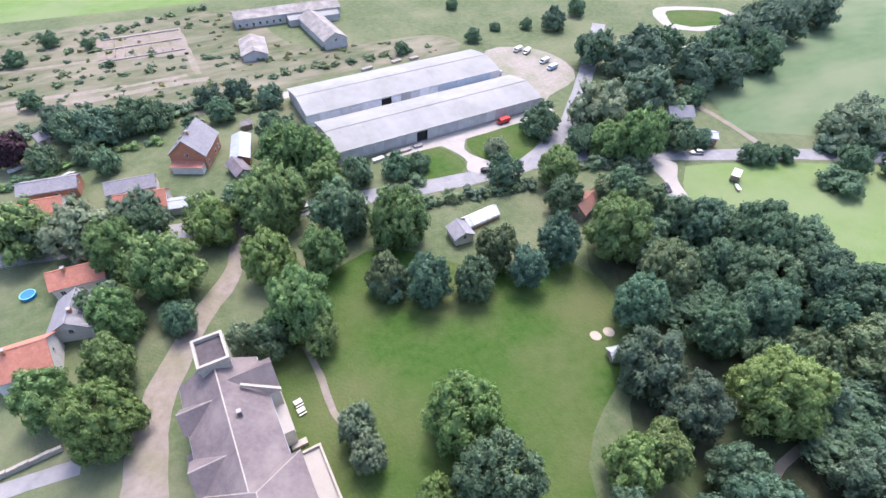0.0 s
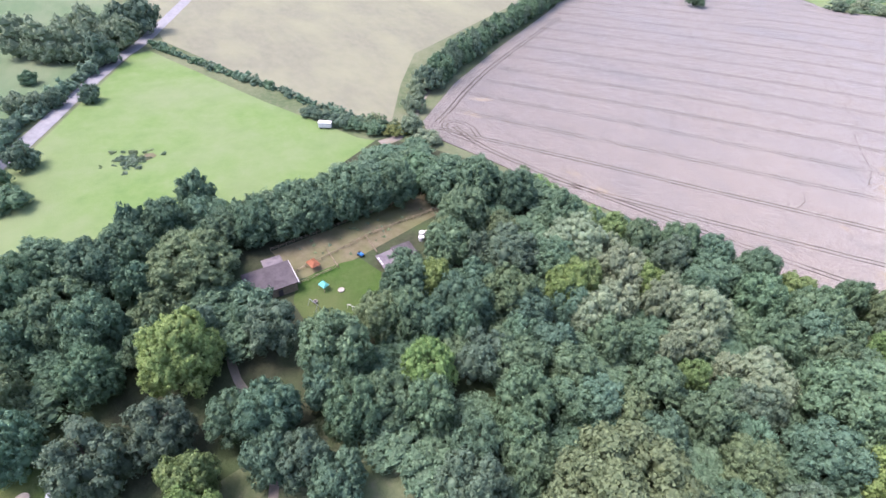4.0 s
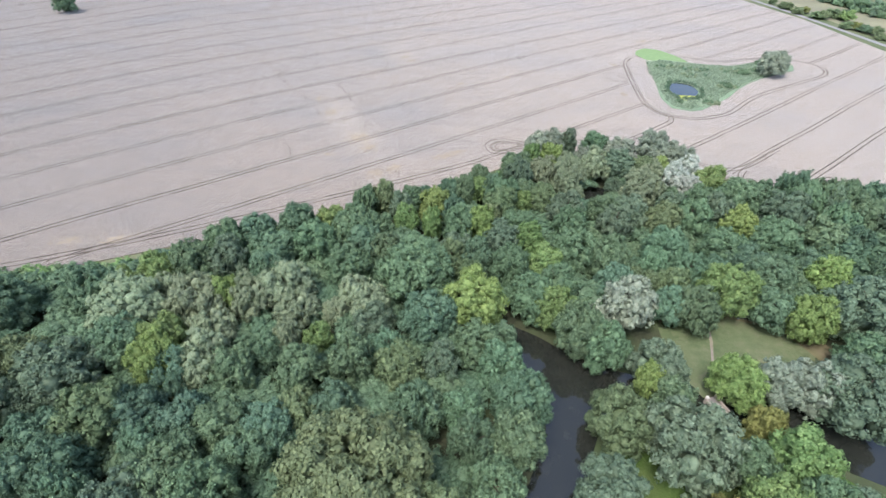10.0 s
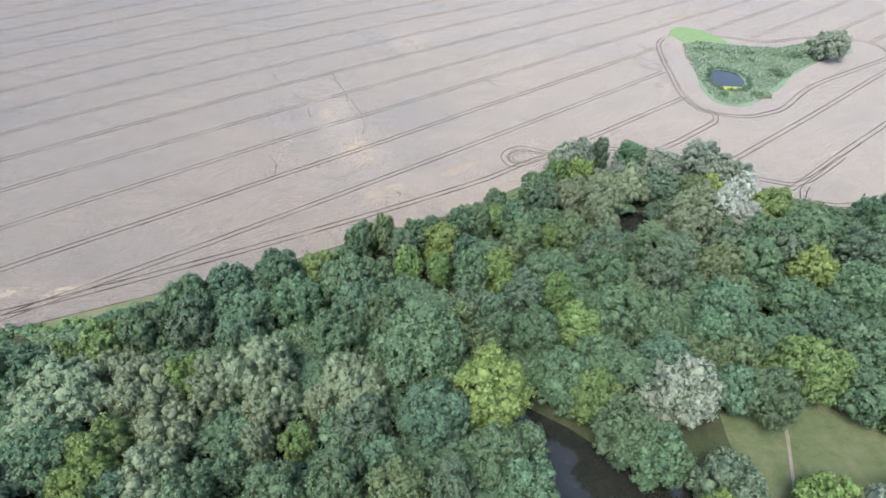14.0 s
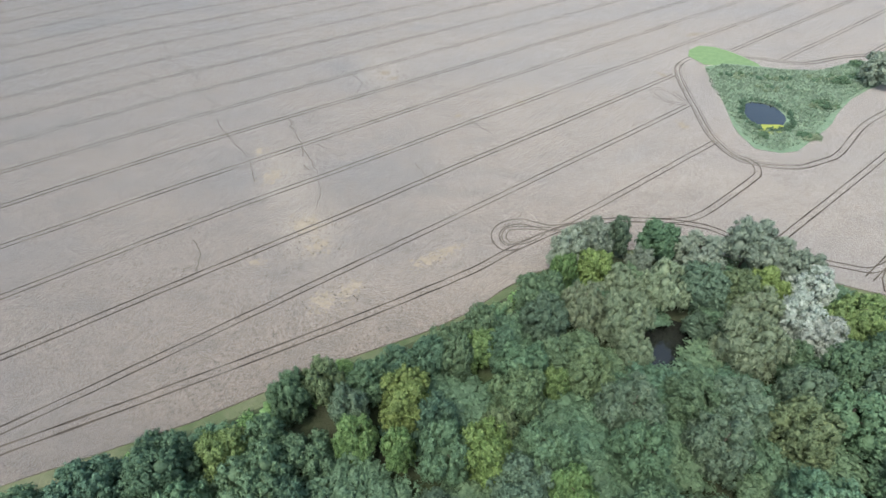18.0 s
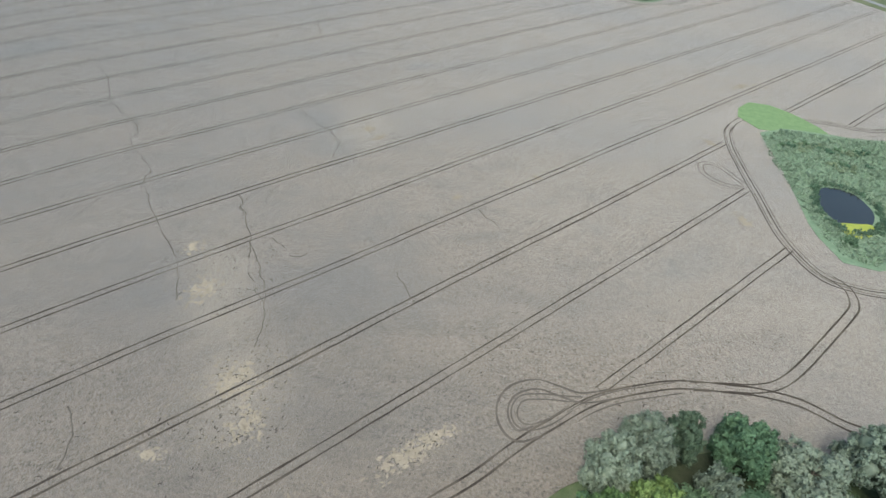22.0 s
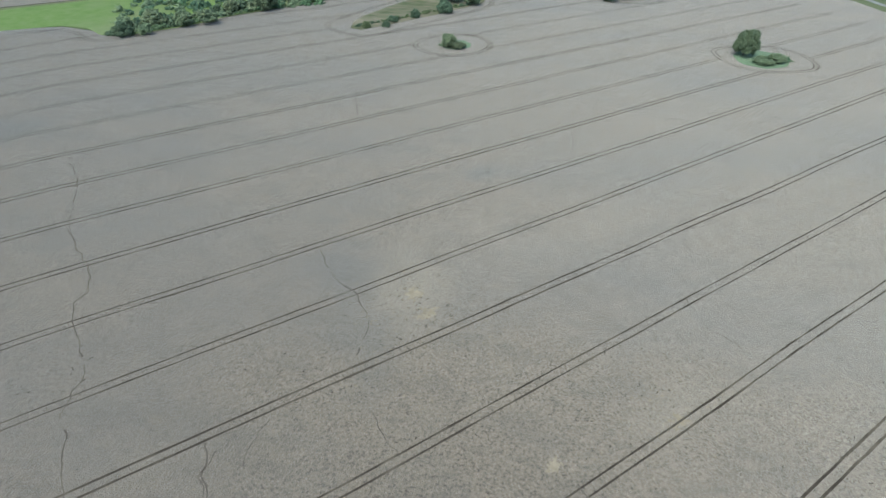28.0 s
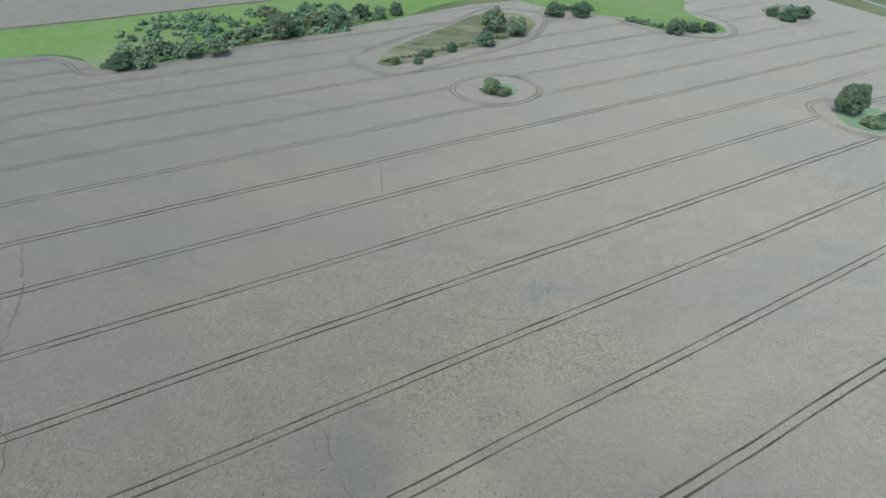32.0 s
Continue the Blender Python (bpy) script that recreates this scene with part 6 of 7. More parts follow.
def warehouse(x0, x1, y0, y1, eave, ridge, label, front):
    w = thing("warehouse", 0, 0, 0, 0, label, "warehouse", "long warehouses")
    n, span = 10, y1 - y0

    def arc(t):
        return eave + (ridge - eave) * (1 - abs(2 * t - 1) ** 1.35)
    prof = [(y0 + span * i / n, arc(i / n)) for i in range(n + 1)]
    for x in (x0, x1):
        bm = bmesh.new()
        vs = [bm.verts.new((x, y0, 0))] + [bm.verts.new((x, y, z - 0.06)) for y, z in prof] + [bm.verts.new((x, y1, 0))]
        bm.faces.new(vs)
        part("end_wall", bm, M_GREYWALL, w)
    part("back_wall", boxed((x0, x1, y0, y0 + 0.25, 0, eave)), M_GREYWALL, w)
    cols = 20
    step = (x1 - x0) / cols
    for i in range(cols):
        a, b = x0 + i * step - (0.5 if i == 0 else 0), x0 + (i + 1) * step - 0.015 + (0.5 if i == cols - 1 else 0)
        for half in (0, 1):
            bm = bmesh.new()
            rows = []
            pr = prof[: n // 2 + 1] if half == 0 else prof[n // 2:]
            for y, z in pr:
                rows.append((bm.verts.new((a, y, z)), bm.verts.new((b, y, z))))
            for r0, r1 in zip(rows, rows[1:]):
                bm.faces.new((r0[0], r0[1], r1[1], r1[0]))
            bmesh.ops.recalc_face_normals(bm, faces=bm.faces)
            bmesh.ops.solidify(bm, geom=bm.faces[:], thickness=0.1)
            part("roof_sheet", bm, M_SHEET, w)
        kind = front[i % len(front)]
        m = {"d": M_DOOR, "g": M_GREYWALL, "b": M_BLUEWALL, "o": M_VOID, "w": M_WHITE}[kind]
        if kind == "o":
            # a near-black panel stands for the shade inside the open bay
            part("opening", boxed((a + 0.2, b - 0.2, y1 - 1.0, y1 - 0.8, 0, eave - 0.4)), m, w)
            part("lintel", boxed((a, b, y1 - 0.25, y1, eave - 0.4, eave)), M_GREYWALL, w)
        else:
            part("wall_panel", boxed((a + 0.04, b - 0.02, y1 - 0.25, y1 - (0.05 if kind == "d" else 0), 0.9, eave)), m, w)
            part("plinth", boxed((a, b, y1 - 0.25, y1 + 0.03, 0, 0.9)), M_CONCRETE if kind != "d" else M_DOOR, w)
            if kind == "d" and i % 2:
                part("door_rail", boxed((a, b, y1, y1 + 0.08, eave - 0.5, eave - 0.38)), M_METAL, w)
    part("ridge_strip", boxed((x0 - 0.3, x1 + 0.3, (y0 + y1) / 2 - 0.35, (y0 + y1) / 2 + 0.35, ridge + 0.08, ridge + 0.2)), M_SHEET, w)
    return w


warehouse(-119, -40, -255, -232.5, 4.6, 6.7, "long low warehouse with pale sheet roof and white doors", "wbbbbbbdddgdodddddddd"[::1])
warehouse(-120, -41, -227.5, -206.5, 4.6, 6.7, "long low warehouse with pale curved roof and grey walls", "gggggwggggggogggggggg")

# village houses
h1 = house("house", -3.0, -231.5, 62, 13, 10.5, 5.2, 10.0, M_BRICK, M_GREYTILE, "brick house with a grey tiled roof and roof windows")
for i in range(5):
    v = part("solar_panel", boxed((-0.75, 0.75, -0.8, 0.8, 0, 0.08)), M_GLASS, h1)
    v.matrix_basis = pose(-4.6 + 1.7 * i, -1.75, 8.72, 42.4, 0, 0)
for i in range(3):
    v = part("roof_window", boxed((-0.4, 0.4, -0.55, 0.55, 0, 0.12)), M_GLASS, h1)
    v.matrix_basis = pose(-3.0 + 3.0 * i, -3.7, 6.95, 42.4, 0, 0)
for y in (-2.2, 2.2):
    window(h1, 6.5, y, 2.2, 1.3, 1.3, "+x")
part("lean_to", boxed((6.5, 9.2, -4.6, 4.6, 0, 2.4)), M_WHITE, h1)
part("lean_to_roof", slab((6.5, -4.8, 3.1), (6.5, 4.8, 3.1), (9.5, 4.8, 2.45), (9.5, -4.8, 2.45), 0.1), M_TILE, h1)
house("outbuilding", -15.8, -227.5, 75, 14, 5.2, 2.6, 3.6, M_BRICK, M_METAL, "narrow outbuilding with a pale metal roof", "outbuilding", False, False)
house("outbuilding", -12.6, -216.5, 100, 8, 4.4, 2.5, 3.8, M_WOOD, M_SLATE, "small wooden outbuilding with a purple-grey roof", "outbuilding", True, False)
house("house", 36.8, -231, -10, 14.5, 6.4, 3.4, 5.0, M_BRICK, M_GREYTILE, "low brick house with a grey roof", stack=False)
house("house", 16.5, -221, -8, 12.5, 6.0, 3.2, 5.0, M_RENDER, M_GREYTILE, "low plastered house with a grey roof and small windows", stack=False)
house("house", 41, -220, -9, 16, 9, 3.2, 6.4, M_RENDER, M_TILE, "long house with an orange-red tiled roof beside the road")
house("house", 14.5, -211, -13, 12.5, 8, 3.2, 6.2, M_RENDER, M_TILE, "house with an orange-red tiled roof beside the road")
house("shed", 4.8, -206.5, -14, 8, 4.2, 2.6, 3.3, M_WHITE, M_METAL, "long shed with a pale metal roof", "shed", False, False)
house("house", 31, -188.3, -6, 11, 6.2, 3.6, 6.0, M_RENDER, M_TILE, "small cottage with a bright orange-red tiled roof")
house("house", 32, -175.5, 75, 9.5, 8.8, 3.4, 6.2, M_WHITE, M_GREYTILE, "white house with a dark grey roof")
house("house", 41, -166.5, -3, 10, 9, 4.6, 8.0, M_WHITE, M_TILE, "white gabled house with an orange-red tiled roof")
house("garden_house", 38.6, -263, 25, 5, 4, 2.4, 3.8, M_RENDER, M_GREYTILE, "small garden house with a grey roof", "garden house", True, False)
house("shed", -21, -242.5, 5, 3.2, 2.6, 2.0, 2.6, M_WOOD, M_SLATE, "small dark garden shed on the lawn", "shed", False, False)
house("house", -160.5, -177, -22, 9, 6.5, 3.2, 5.4, M_RENDER, M_GREYTILE, "small house with a grey-blue roof beside the road", stack=False)
house("house", -157.4, -161.5, -35, 5.5, 4.5, 3.2, 4.0, M_BRICK, M_METAL, "little brick house with a pale metal roof", stack=False)
house("house", -95, -152.7, 20, 9.5, 4.6, 3.2, 5.0, M_WOOD, M_RUST, "weathered cottage with a rusty red roof between trees", stack=False)
house("shed", -57.6, -159.9, 85, 5.4, 5.2, 2.6, 4.0, M_RENDER, M_GREYTILE, "grey garden shed with a pale felt roof", "shed", True, False)
far_hall = house("farm_hall", -64, -336, -4, 50, 12, 4.2, 6.0, M_GREYWALL, M_OLDSHEET, "far long farm hall with a grey sheet roof", "farm hall", True, False)
house("farm_hall", -74, -326.5, -3, 24, 6, 3.0, 4.0, M_GREYWALL, M_SHEET, "low farm shed with a pale sheet roof", "farm hall", False, False)
house("barn", -72, -307.5, 92, 32, 10.5, 4.0, 6.8, M_GREYWALL, M_OLDSHEET, "old barn with a patched grey roof", "barn", True, False)
house("barn", -39.2, -303, 80, 18, 10, 2.6, 4.4, M_GREYWALL, M_OLDSHEET, "half-collapsed shed with torn pale roof sheets", "barn", False, False)

# greenhouse with glass bars
gh = thing("greenhouse", -66, -163.3, 0, 4, "old glass greenhouse with white bars on a brick base", "greenhouse")
part("base", boxed((-5.5, 5.5, -2.2, 2.2, 0, 0.9)), M_BRICK, gh)
M_GH = material("whitewashed_glass", ((0.5, 0.52, 0.52), (0.72, 0.73, 0.72)), scale=1.2, rough=0.25, rand=0.25, spec=0.6)
for i in range(11):
    x = -5.5 + i
    for s in (-1, 1):
        part("pane", slab((x + 0.04, s * 2.2, 1.6), (x + 0.96, s * 2.2, 1.6), (x + 0.96, 0, 3.4), (x + 0.04, 0, 3.4), 0.03), M_GH, gh)
        part("side_pane", boxed((x + 0.04, x + 0.96, s * 2.18 - 0.02, s * 2.18 + 0.02, 0.9, 1.6)), M_GH, gh)
        part("bar", tube(bmesh.new(), (x, s * 2.2, 1.62), (x, 0, 3.45), 0.035, n=5), M_WHITE, gh)
part("ridge_bar", boxed((-5.5, 5.5, -0.06, 0.06, 3.4, 3.52)), M_WHITE, gh)

# stable, garden roofs and play things
st = thing("stable", -104, -64, 0, 0, "dark felt-roofed stable beside the paddock", "stable")
part("wall", boxed((-108, -99.6, -69.5, -58, 0, 2.6)), M_WOOD, st)
st.location = (0, 0, 0)
part("roof", slab((-108.6, -70, 2.75), (-99.2, -70, 2.65), (-99.2, -57.6, 2.95), (-108.6, -57.6, 3.05)), M_DARKROOF, st)
part("porch_roof", slab((-112.2, -64, 2.5), (-108.6, -64, 2.6), (-108.6, -58.8, 2.7), (-112.2, -58.8, 2.6)), M_SLATE, st)
part("post", boxed((-112, -111.85, -63.8, -63.65, 0, 2.5)), M_WOOD, st)
part("post", boxed((-112, -111.85, -59.1, -58.95, 0, 2.5)), M_WOOD, st)
part("edge_board", boxed((-108.6, -99.2, -57.6, -57.45, 2.6, 3.2)), M_WHITE, st)
for y in (-68, -65.2, -62.4):
    part("stable_door", boxed((-99.62, -99.52, y - 0.6, y + 0.6, 0, 2.1)), M_DARKROOF, st)
gd = thing("garden_shed", 0, 0, 0, 0, "low garden building with a dark felt roof and a covered terrace", "shed")
part("wall", boxed((-100.6, -95.6, -30.5, -25.4, 0, 2.7)), M_WOOD, gd)
part("roof", slab((-101.2, -31, 2.85), (-95.2, -31, 2.75), (-95.2, -25, 2.95), (-101.2, -25, 3.05)), M_DARKROOF, gd)
part("terrace_roof", slab((-100.0, -36, 2.6), (-94.4, -36, 2.5), (-94.6, -31, 2.7), (-100.4, -31, 2.8)), M_SLATE, gd)
for x, y in ((-99.6, -35.6), (-94.9, -35.6), (-94.9, -31.2), (-99.8, -31.2)):
    part("post", boxed((x, x + 0.14, y, y + 0.14, 0, 2.5)), M_WOOD, gd)
part("fascia", boxed((-95.2, -95.0, -30.0, -25.0, 2.6, 2.95)), M_WHITE, gd)
for i in range(3):
    part("roof_light", boxed((-98.9 + i * 1.2, -98.2 + i * 1.2, -35.9, -35.4, 2.78, 2.84)), M_WHITE, gd)


def pavilion(name, x, y, turn, l, w, h, roofmat, label, category):
    """A small open roof on four posts."""
    p = thing(name, x, y, 0, turn, label, category)
    for sx in (-1, 1):
        for sy in (-1, 1):
            part("post", tube(bmesh.new(), (sx * l / 2 * 0.9, sy * w / 2 * 0.9, 0), (sx * l / 2 * 0.9, sy * w / 2 * 0.9, h), 0.06, n=6), M_WOOD, p)
    bm = bmesh.new()
    vs = [bm.verts.new(v) for v in ((-l / 2, -w / 2, h), (l / 2, -w / 2, h), (l / 2, w / 2, h), (-l / 2, w / 2, h), (-l / 4, 0, h + 0.8), (l / 4, 0, h + 0.8))]
    for f in ((0, 1, 5, 4), (1, 2, 5), (2, 3, 4, 5), (3, 0, 4)):
        bm.faces.new([vs[i] for i in f])
    bmesh.ops.solidify(bm, geom=bm.faces[:], thickness=0.06)
    part("canopy", bm, roofmat, p)
    return p


M_TURQ = material("turquoise_cloth", ((0.16, 0.55, 0.55), (0.25, 0.7, 0.68)), scale=1, rough=0.8)
M_ORANGE = material("orange_roof", ((0.36, 0.14, 0.075), (0.46, 0.2, 0.115)), scale=1.5, rough=0.8)
M_BLUE = material("blue_plastic", ((0.02, 0.12, 0.3), (0.04, 0.18, 0.42)), scale=1, rough=0.4)
M_RED = material("red_paint", ((0.42, 0.03, 0.03), (0.55, 0.05, 0.05)), scale=1, rough=0.35)
M_BLACK = material("black_paint", ((0.012, 0.012, 0.015), (0.025, 0.025, 0.03)), scale=1, rough=0.25)
M_SILVER = material("silver_paint", ((0.5, 0.51, 0.53), (0.6, 0.61, 0.63)), scale=1, rough=0.3, metal=0.5)
M_SAND = material("sand", ((0.3, 0.25, 0.2), (0.39, 0.34, 0.28)), scale=1, rough=0.95, bump=0.3)
pavilion("garden_pavilion", -96.9, -52, 20, 2.4, 1.9, 1.7, M_TURQ, "turquoise garden canopy standing on the lawn", "canopy")
pavilion("playhouse", -106, -51.7, 15, 3.4, 2.6, 1.8, M_ORANGE, "open play hut with an orange roof", "play hut")


def drum(name, x, y, r, h, mat, label, category, rim=None):
    d = thing(name, x, y, 0, 0, label, category)
    part("body", tube(bmesh.new(), (0, 0, 0), (0, 0, h), r, r * 1.02, 24), mat, d)
    ring = bmesh.new()
    k = 24
    for i in range(k):
        a, b = 2 * math.pi * i / k, 2 * math.pi * (i + 1) / k
        tube(ring, (math.cos(a) * r, math.sin(a) * r, h), (math.cos(b) * r, math.sin(b) * r, h), 0.09, n=6)
    part("rim", ring, rim or M_STONE, d)
    return d


drum("fire_pit", -94.4, -48.3, 0.8, 0.35, M_STONE, "round stone fire pit on the lawn", "fire pit")
drum("swimming_pool", 42.6, -190, 1.6, 0.9, M_BLUE, "round blue garden swimming pool", "pool", M_TURQ)
drum("water_trough", -93.3, -55.6, 0.5, 0.6, M_DARKROOF, "dark round water tub on the lawn", "tub")
for x, y in ((-71.3, -116.6), (-67.9, -117.2)):
    d = drum("sand_pit", x, y, 1.25, 0.12, M_SAND, "round sandy patch with a low rim on the lawn", "sand pit", M_SAND)
gl = thing("goal_frame", -86.6, -48.5, 0, 35, "white wooden frame standing at the lawn's edge", "frame")
for a, b in (((-1.3, 0, 0), (-1.3, 0, 1.6)), ((1.3, 0, 0), (1.3, 0, 1.6)), ((-1.3, 0, 1.6), (1.3, 0, 1.6)), ((0.2, 0, 0), (0.2, 0, 1.6)), ((-1.3, 0, 1.6), (-1.3, 1.6, 0)), ((1.3, 0, 1.6), (1.3, 1.6, 0))):
    part("bar", tube(bmesh.new(), a, b, 0.07, n=6), M_WHITE, gl)
sw = thing("swing_frame", -92, -56.4, 0, 20, "thin metal swing frame on the lawn", "swing")
for a, b in (((-1.5, -0.8, 0), (-1.5, 0, 2)), ((-1.5, 0.8, 0), (-1.5, 0, 2)), ((1.5, -0.8, 0), (1.5, 0, 2)), ((1.5, 0.8, 0), (1.5, 0, 2)), ((-1.5, 0, 2), (1.5, 0, 2))):
    part("tube", tube(bmesh.new(), a, b, 0.05, n=6), M_METAL, sw)
long_shed = house("shed", -70.2, -110, -17, 8.2, 2.4, 2.0, 2.5, M_WOOD, M_METAL, "long narrow shed with a rounded grey roof at the lawn's edge", "shed", False, False)


# ---- vehicles ----
def vehicle(name, x, y, turn, mat, label, l=4.4, w=1.75, h=1.45, van=False, z=0.1):
    """A parked car or van: body, cabin, glass, lamps and four wheels with rims."""
    c = thing(name, x, y, z, turn, label, "van" if van else "car", "vehicles")
    prof = ([(-0.5, 0.3), (0.5, 0.3), (0.5, 0.5), (0.46, 0.55), (0.34, 0.95), (-0.48, 1.0), (-0.5, 0.9)] if van else
            [(-0.5, 0.25), (0.5, 0.25), (0.5, 0.48), (0.47, 0.56), (0.22, 0.62), (-0.46, 0.62), (-0.5, 0.55)])
    bm = bmesh.new()
    sides = []
    for s in (-1, 1):
        sides.append([bm.verts.new((px * l, s * w / 2, pz * h)) for px, pz in prof])
    bm.faces.new(sides[0])
    bm.faces.new(sides[1][::-1])
    for i in range(len(prof)):
        j = (i + 1) % len(prof)
        bm.faces.new((sides[0][i], sides[1][i], sides[1][j], sides[0][j]))
    bmesh.ops.recalc_face_normals(bm, faces=bm.faces)
    bmesh.ops.bevel(bm, geom=bm.edges[:], offset=0.07, segments=2, affect="EDGES")
    part("body", bm, mat, c)
    if van:
        part("windscreen", slab((0.445 * l, -w * 0.42, 0.6 * h), (0.445 * l, w * 0.42, 0.6 * h), (0.36 * l, w * 0.38, 0.92 * h), (0.36 * l, -w * 0.38, 0.92 * h), 0.03), M_GLASS, c)
    else:
        cab = [(0.2, 0.61), (0.06, 0.97), (-0.34, 1.0), (-0.46, 0.61)]
        bm = bmesh.new()
        top = []
        for s in (-1, 1):
            top.append([bm.verts.new((px * l, s * w / 2 * (0.93 if pz < 0.7 else 0.76), pz * h)) for px, pz in cab])
        bm.faces.new(top[0])
        bm.faces.new(top[1][::-1])
        for i in range(4):
            j = (i + 1) % 4
            bm.faces.new((top[0][i], top[1][i], top[1][j], top[0][j]))
        bmesh.ops.recalc_face_normals(bm, faces=bm.faces)
        part("windows", bm, M_GLASS, c)
        part("roof", boxed((-0.345 * l, 0.07 * l, -w * 0.38, w * 0.38, 0.97 * h, 1.01 * h), bevel=0.01), mat, c)
    for sx in (-0.3, 0.31):
        for s in (-1, 1):
            wh = part("wheel", tube(bmesh.new(), (sx * l, s * w / 2 - s * 0.16, 0.32), (sx * l, s * w / 2 + s * 0.02, 0.32), 0.32, n=16), M_RUBBER, c)
            part("rim", tube(bmesh.new(), (sx * l, s * w / 2 + s * 0.0, 0.32), (sx * l, s * w / 2 + s * 0.035, 0.32), 0.19, n=12), M_METAL, wh)
    for s in (-1, 1):
        part("headlight", boxed((0.49 * l, 0.505 * l, s * w * 0.36 - 0.15, s * w * 0.36 + 0.15, 0.42 * h, 0.5 * h)), M_WHITE, c)
        part("rear_light", boxed((-0.505 * l, -0.49 * l, s * w * 0.38 - 0.1, s * w * 0.38 + 0.1, 0.42 * h, 0.54 * h)), M_RED, c)
    return c


vehicle("car", 78, 23.3, 170, M_BLACK, "black car parked on the clearing's earth path", z=0.08)
vehicle("car", -8, -197, 10, M_RED, "red car parked beside the village road", z=0.12)
vehicle("car", -17.6, -193.6, 12, M_SILVER, "silver car standing on the village road", z=0.12)
vehicle("car", -80.6, -181.6, 150, M_BLACK, "black car on the village road bend", z=0.12)
vehicle("car", 22.6, -203.4, 12, M_BLACK, "black car parked before the orange-roofed house", z=0.0)
vehicle("car", -149, -157.8, -28, M_WHITE, "white car on the country road", z=0.14)
vehicle("car", -124.6, -148.6, 70, M_BLACK, "black car on the gravel parking place")
vehicle("car", -24, -190.4, 10, M_WHITE, "white car on the village road", z=0.12)
vehicle("car", -6.7, -252.6, 20, M_WHITE, "white car parked in a garden", z=0.0)
for x, y, t in ((-95, -230, 5), (-104.5, -230.3, 3), (-114, -230.4, 8)):
    vehicle("van", x, y, t, M_WHITE, "white delivery van parked between the warehouses", 5.2, 1.95, 2.1, True, z=0.0)
vehicle("van", -102.2, -204.2, 4, M_RED, "red van parked before the grey warehouse", 5.0, 1.9, 2.0, True, z=0.17)
for x, y, t, m_, txt in ((-147, -238, 15, M_WHITE, "white box truck parked on the yard"), (-146, -231.5, 12, M_BLUEWALL, "grey-green trailer parked on the yard"), (-143.5, -253, 20, M_WHITE, "white truck parked at the yard's far end"),
                         (-146, -249.5, 30, M_SILVER, "pale trailer on the yard"), (-121, -236.5, 20, M_BLUEWALL, "green-grey truck beside the warehouse end")):
    vehicle("truck", x, y, t, m_, txt, 5.0, 1.95, 1.9, True, z=0.08)


def boat(x, y, turn, l, label):
    b = thing("boat", x, y, 0, turn, label, "boat")
    bm = bmesh.new()
    rows = []
    for i in range(7):
        u = i / 6
        wd = l * 0.19 * math.sin(math.pi * (0.25 + 0.75 * (1 - u)) ** 0.9) + 0.05
        rows.append([bm.verts.new((l * (u - 0.5), s * wd * k, z)) for s, k, z in ((-1, 1, 0.9), (-1, 0.6, 0.3), (1, 0.6, 0.3), (1, 1, 0.9))])
    for a, c in zip(rows, rows[1:]):
        for j in range(3):
            bm.faces.new((a[j], a[j + 1], c[j + 1], c[j]))
        bm.faces.new((a[3], a[0], c[0], c[3]))
    bm.faces.new(rows[0])
    bm.faces.new(rows[-1][::-1])
    bmesh.ops.recalc_face_normals(bm, faces=bm.faces)
    part("hull", bm, M_WHITE, b)
    part("cover", boxed((-l * 0.3, l * 0.2, -l * 0.1, l * 0.1, 0.9, 1.3), bevel=0.1), M_SILVER, b)
    for s in (-1, 1):
        part("trestle", boxed((s * l * 0.25 - 0.06, s * l * 0.25 + 0.06, -0.5, 0.5, 0, 0.35)), M_WOOD, b)
    return b


boat(46, -249, 20, 5.5, "white boat standing on trestles in a garden")
boat(33.4, -238.3, 25, 5, "white boat under a pale cover on the lawn")
boat(-144.6, -138.5, 60, 3.2, "small grey boat lying in the meadow")


def trailer(x, y, turn, l, w, h, label, mat):
    t = thing("trailer", x, y, 0, turn, label, "trailer")
    part("body", boxed((-l / 2, l / 2, -w / 2, w / 2, 0.6, h), bevel=0.06), mat, t)
    part("roof", boxed((-l / 2 - 0.1, l / 2 + 0.1, -w / 2 - 0.1, w / 2 + 0.1, h, h + 0.1)), M_WHITE, t)
    part("door", boxed((l / 2 - 1.3, l / 2 - 0.5, w / 2, w / 2 + 0.04, 0.65, h - 0.15)), M_WOOD, t)
    for s in (-1, 1):
        for q in (-0.3, 0.3):
            part("wheel", tube(bmesh.new(), (q * l, s * (w / 2 - 0.2), 0.35), (q * l, s * (w / 2 - 0.02), 0.35), 0.35, n=14), M_RUBBER, t)
    part("drawbar", tube(bmesh.new(), (l / 2, 0, 0.6), (l / 2 + 1.3, 0, 0.5), 0.06, n=6), M_METAL, t)
    return t


trailer(-148.3, -142.3, 25, 4.6, 2.3, 2.4, "brown farm trailer with a white roof on the meadow", M_WOOD)
trailer(-183, -20.4, 60, 5.0, 2.4, 2.5, "white site trailer beside the hedge", M_WHITE)

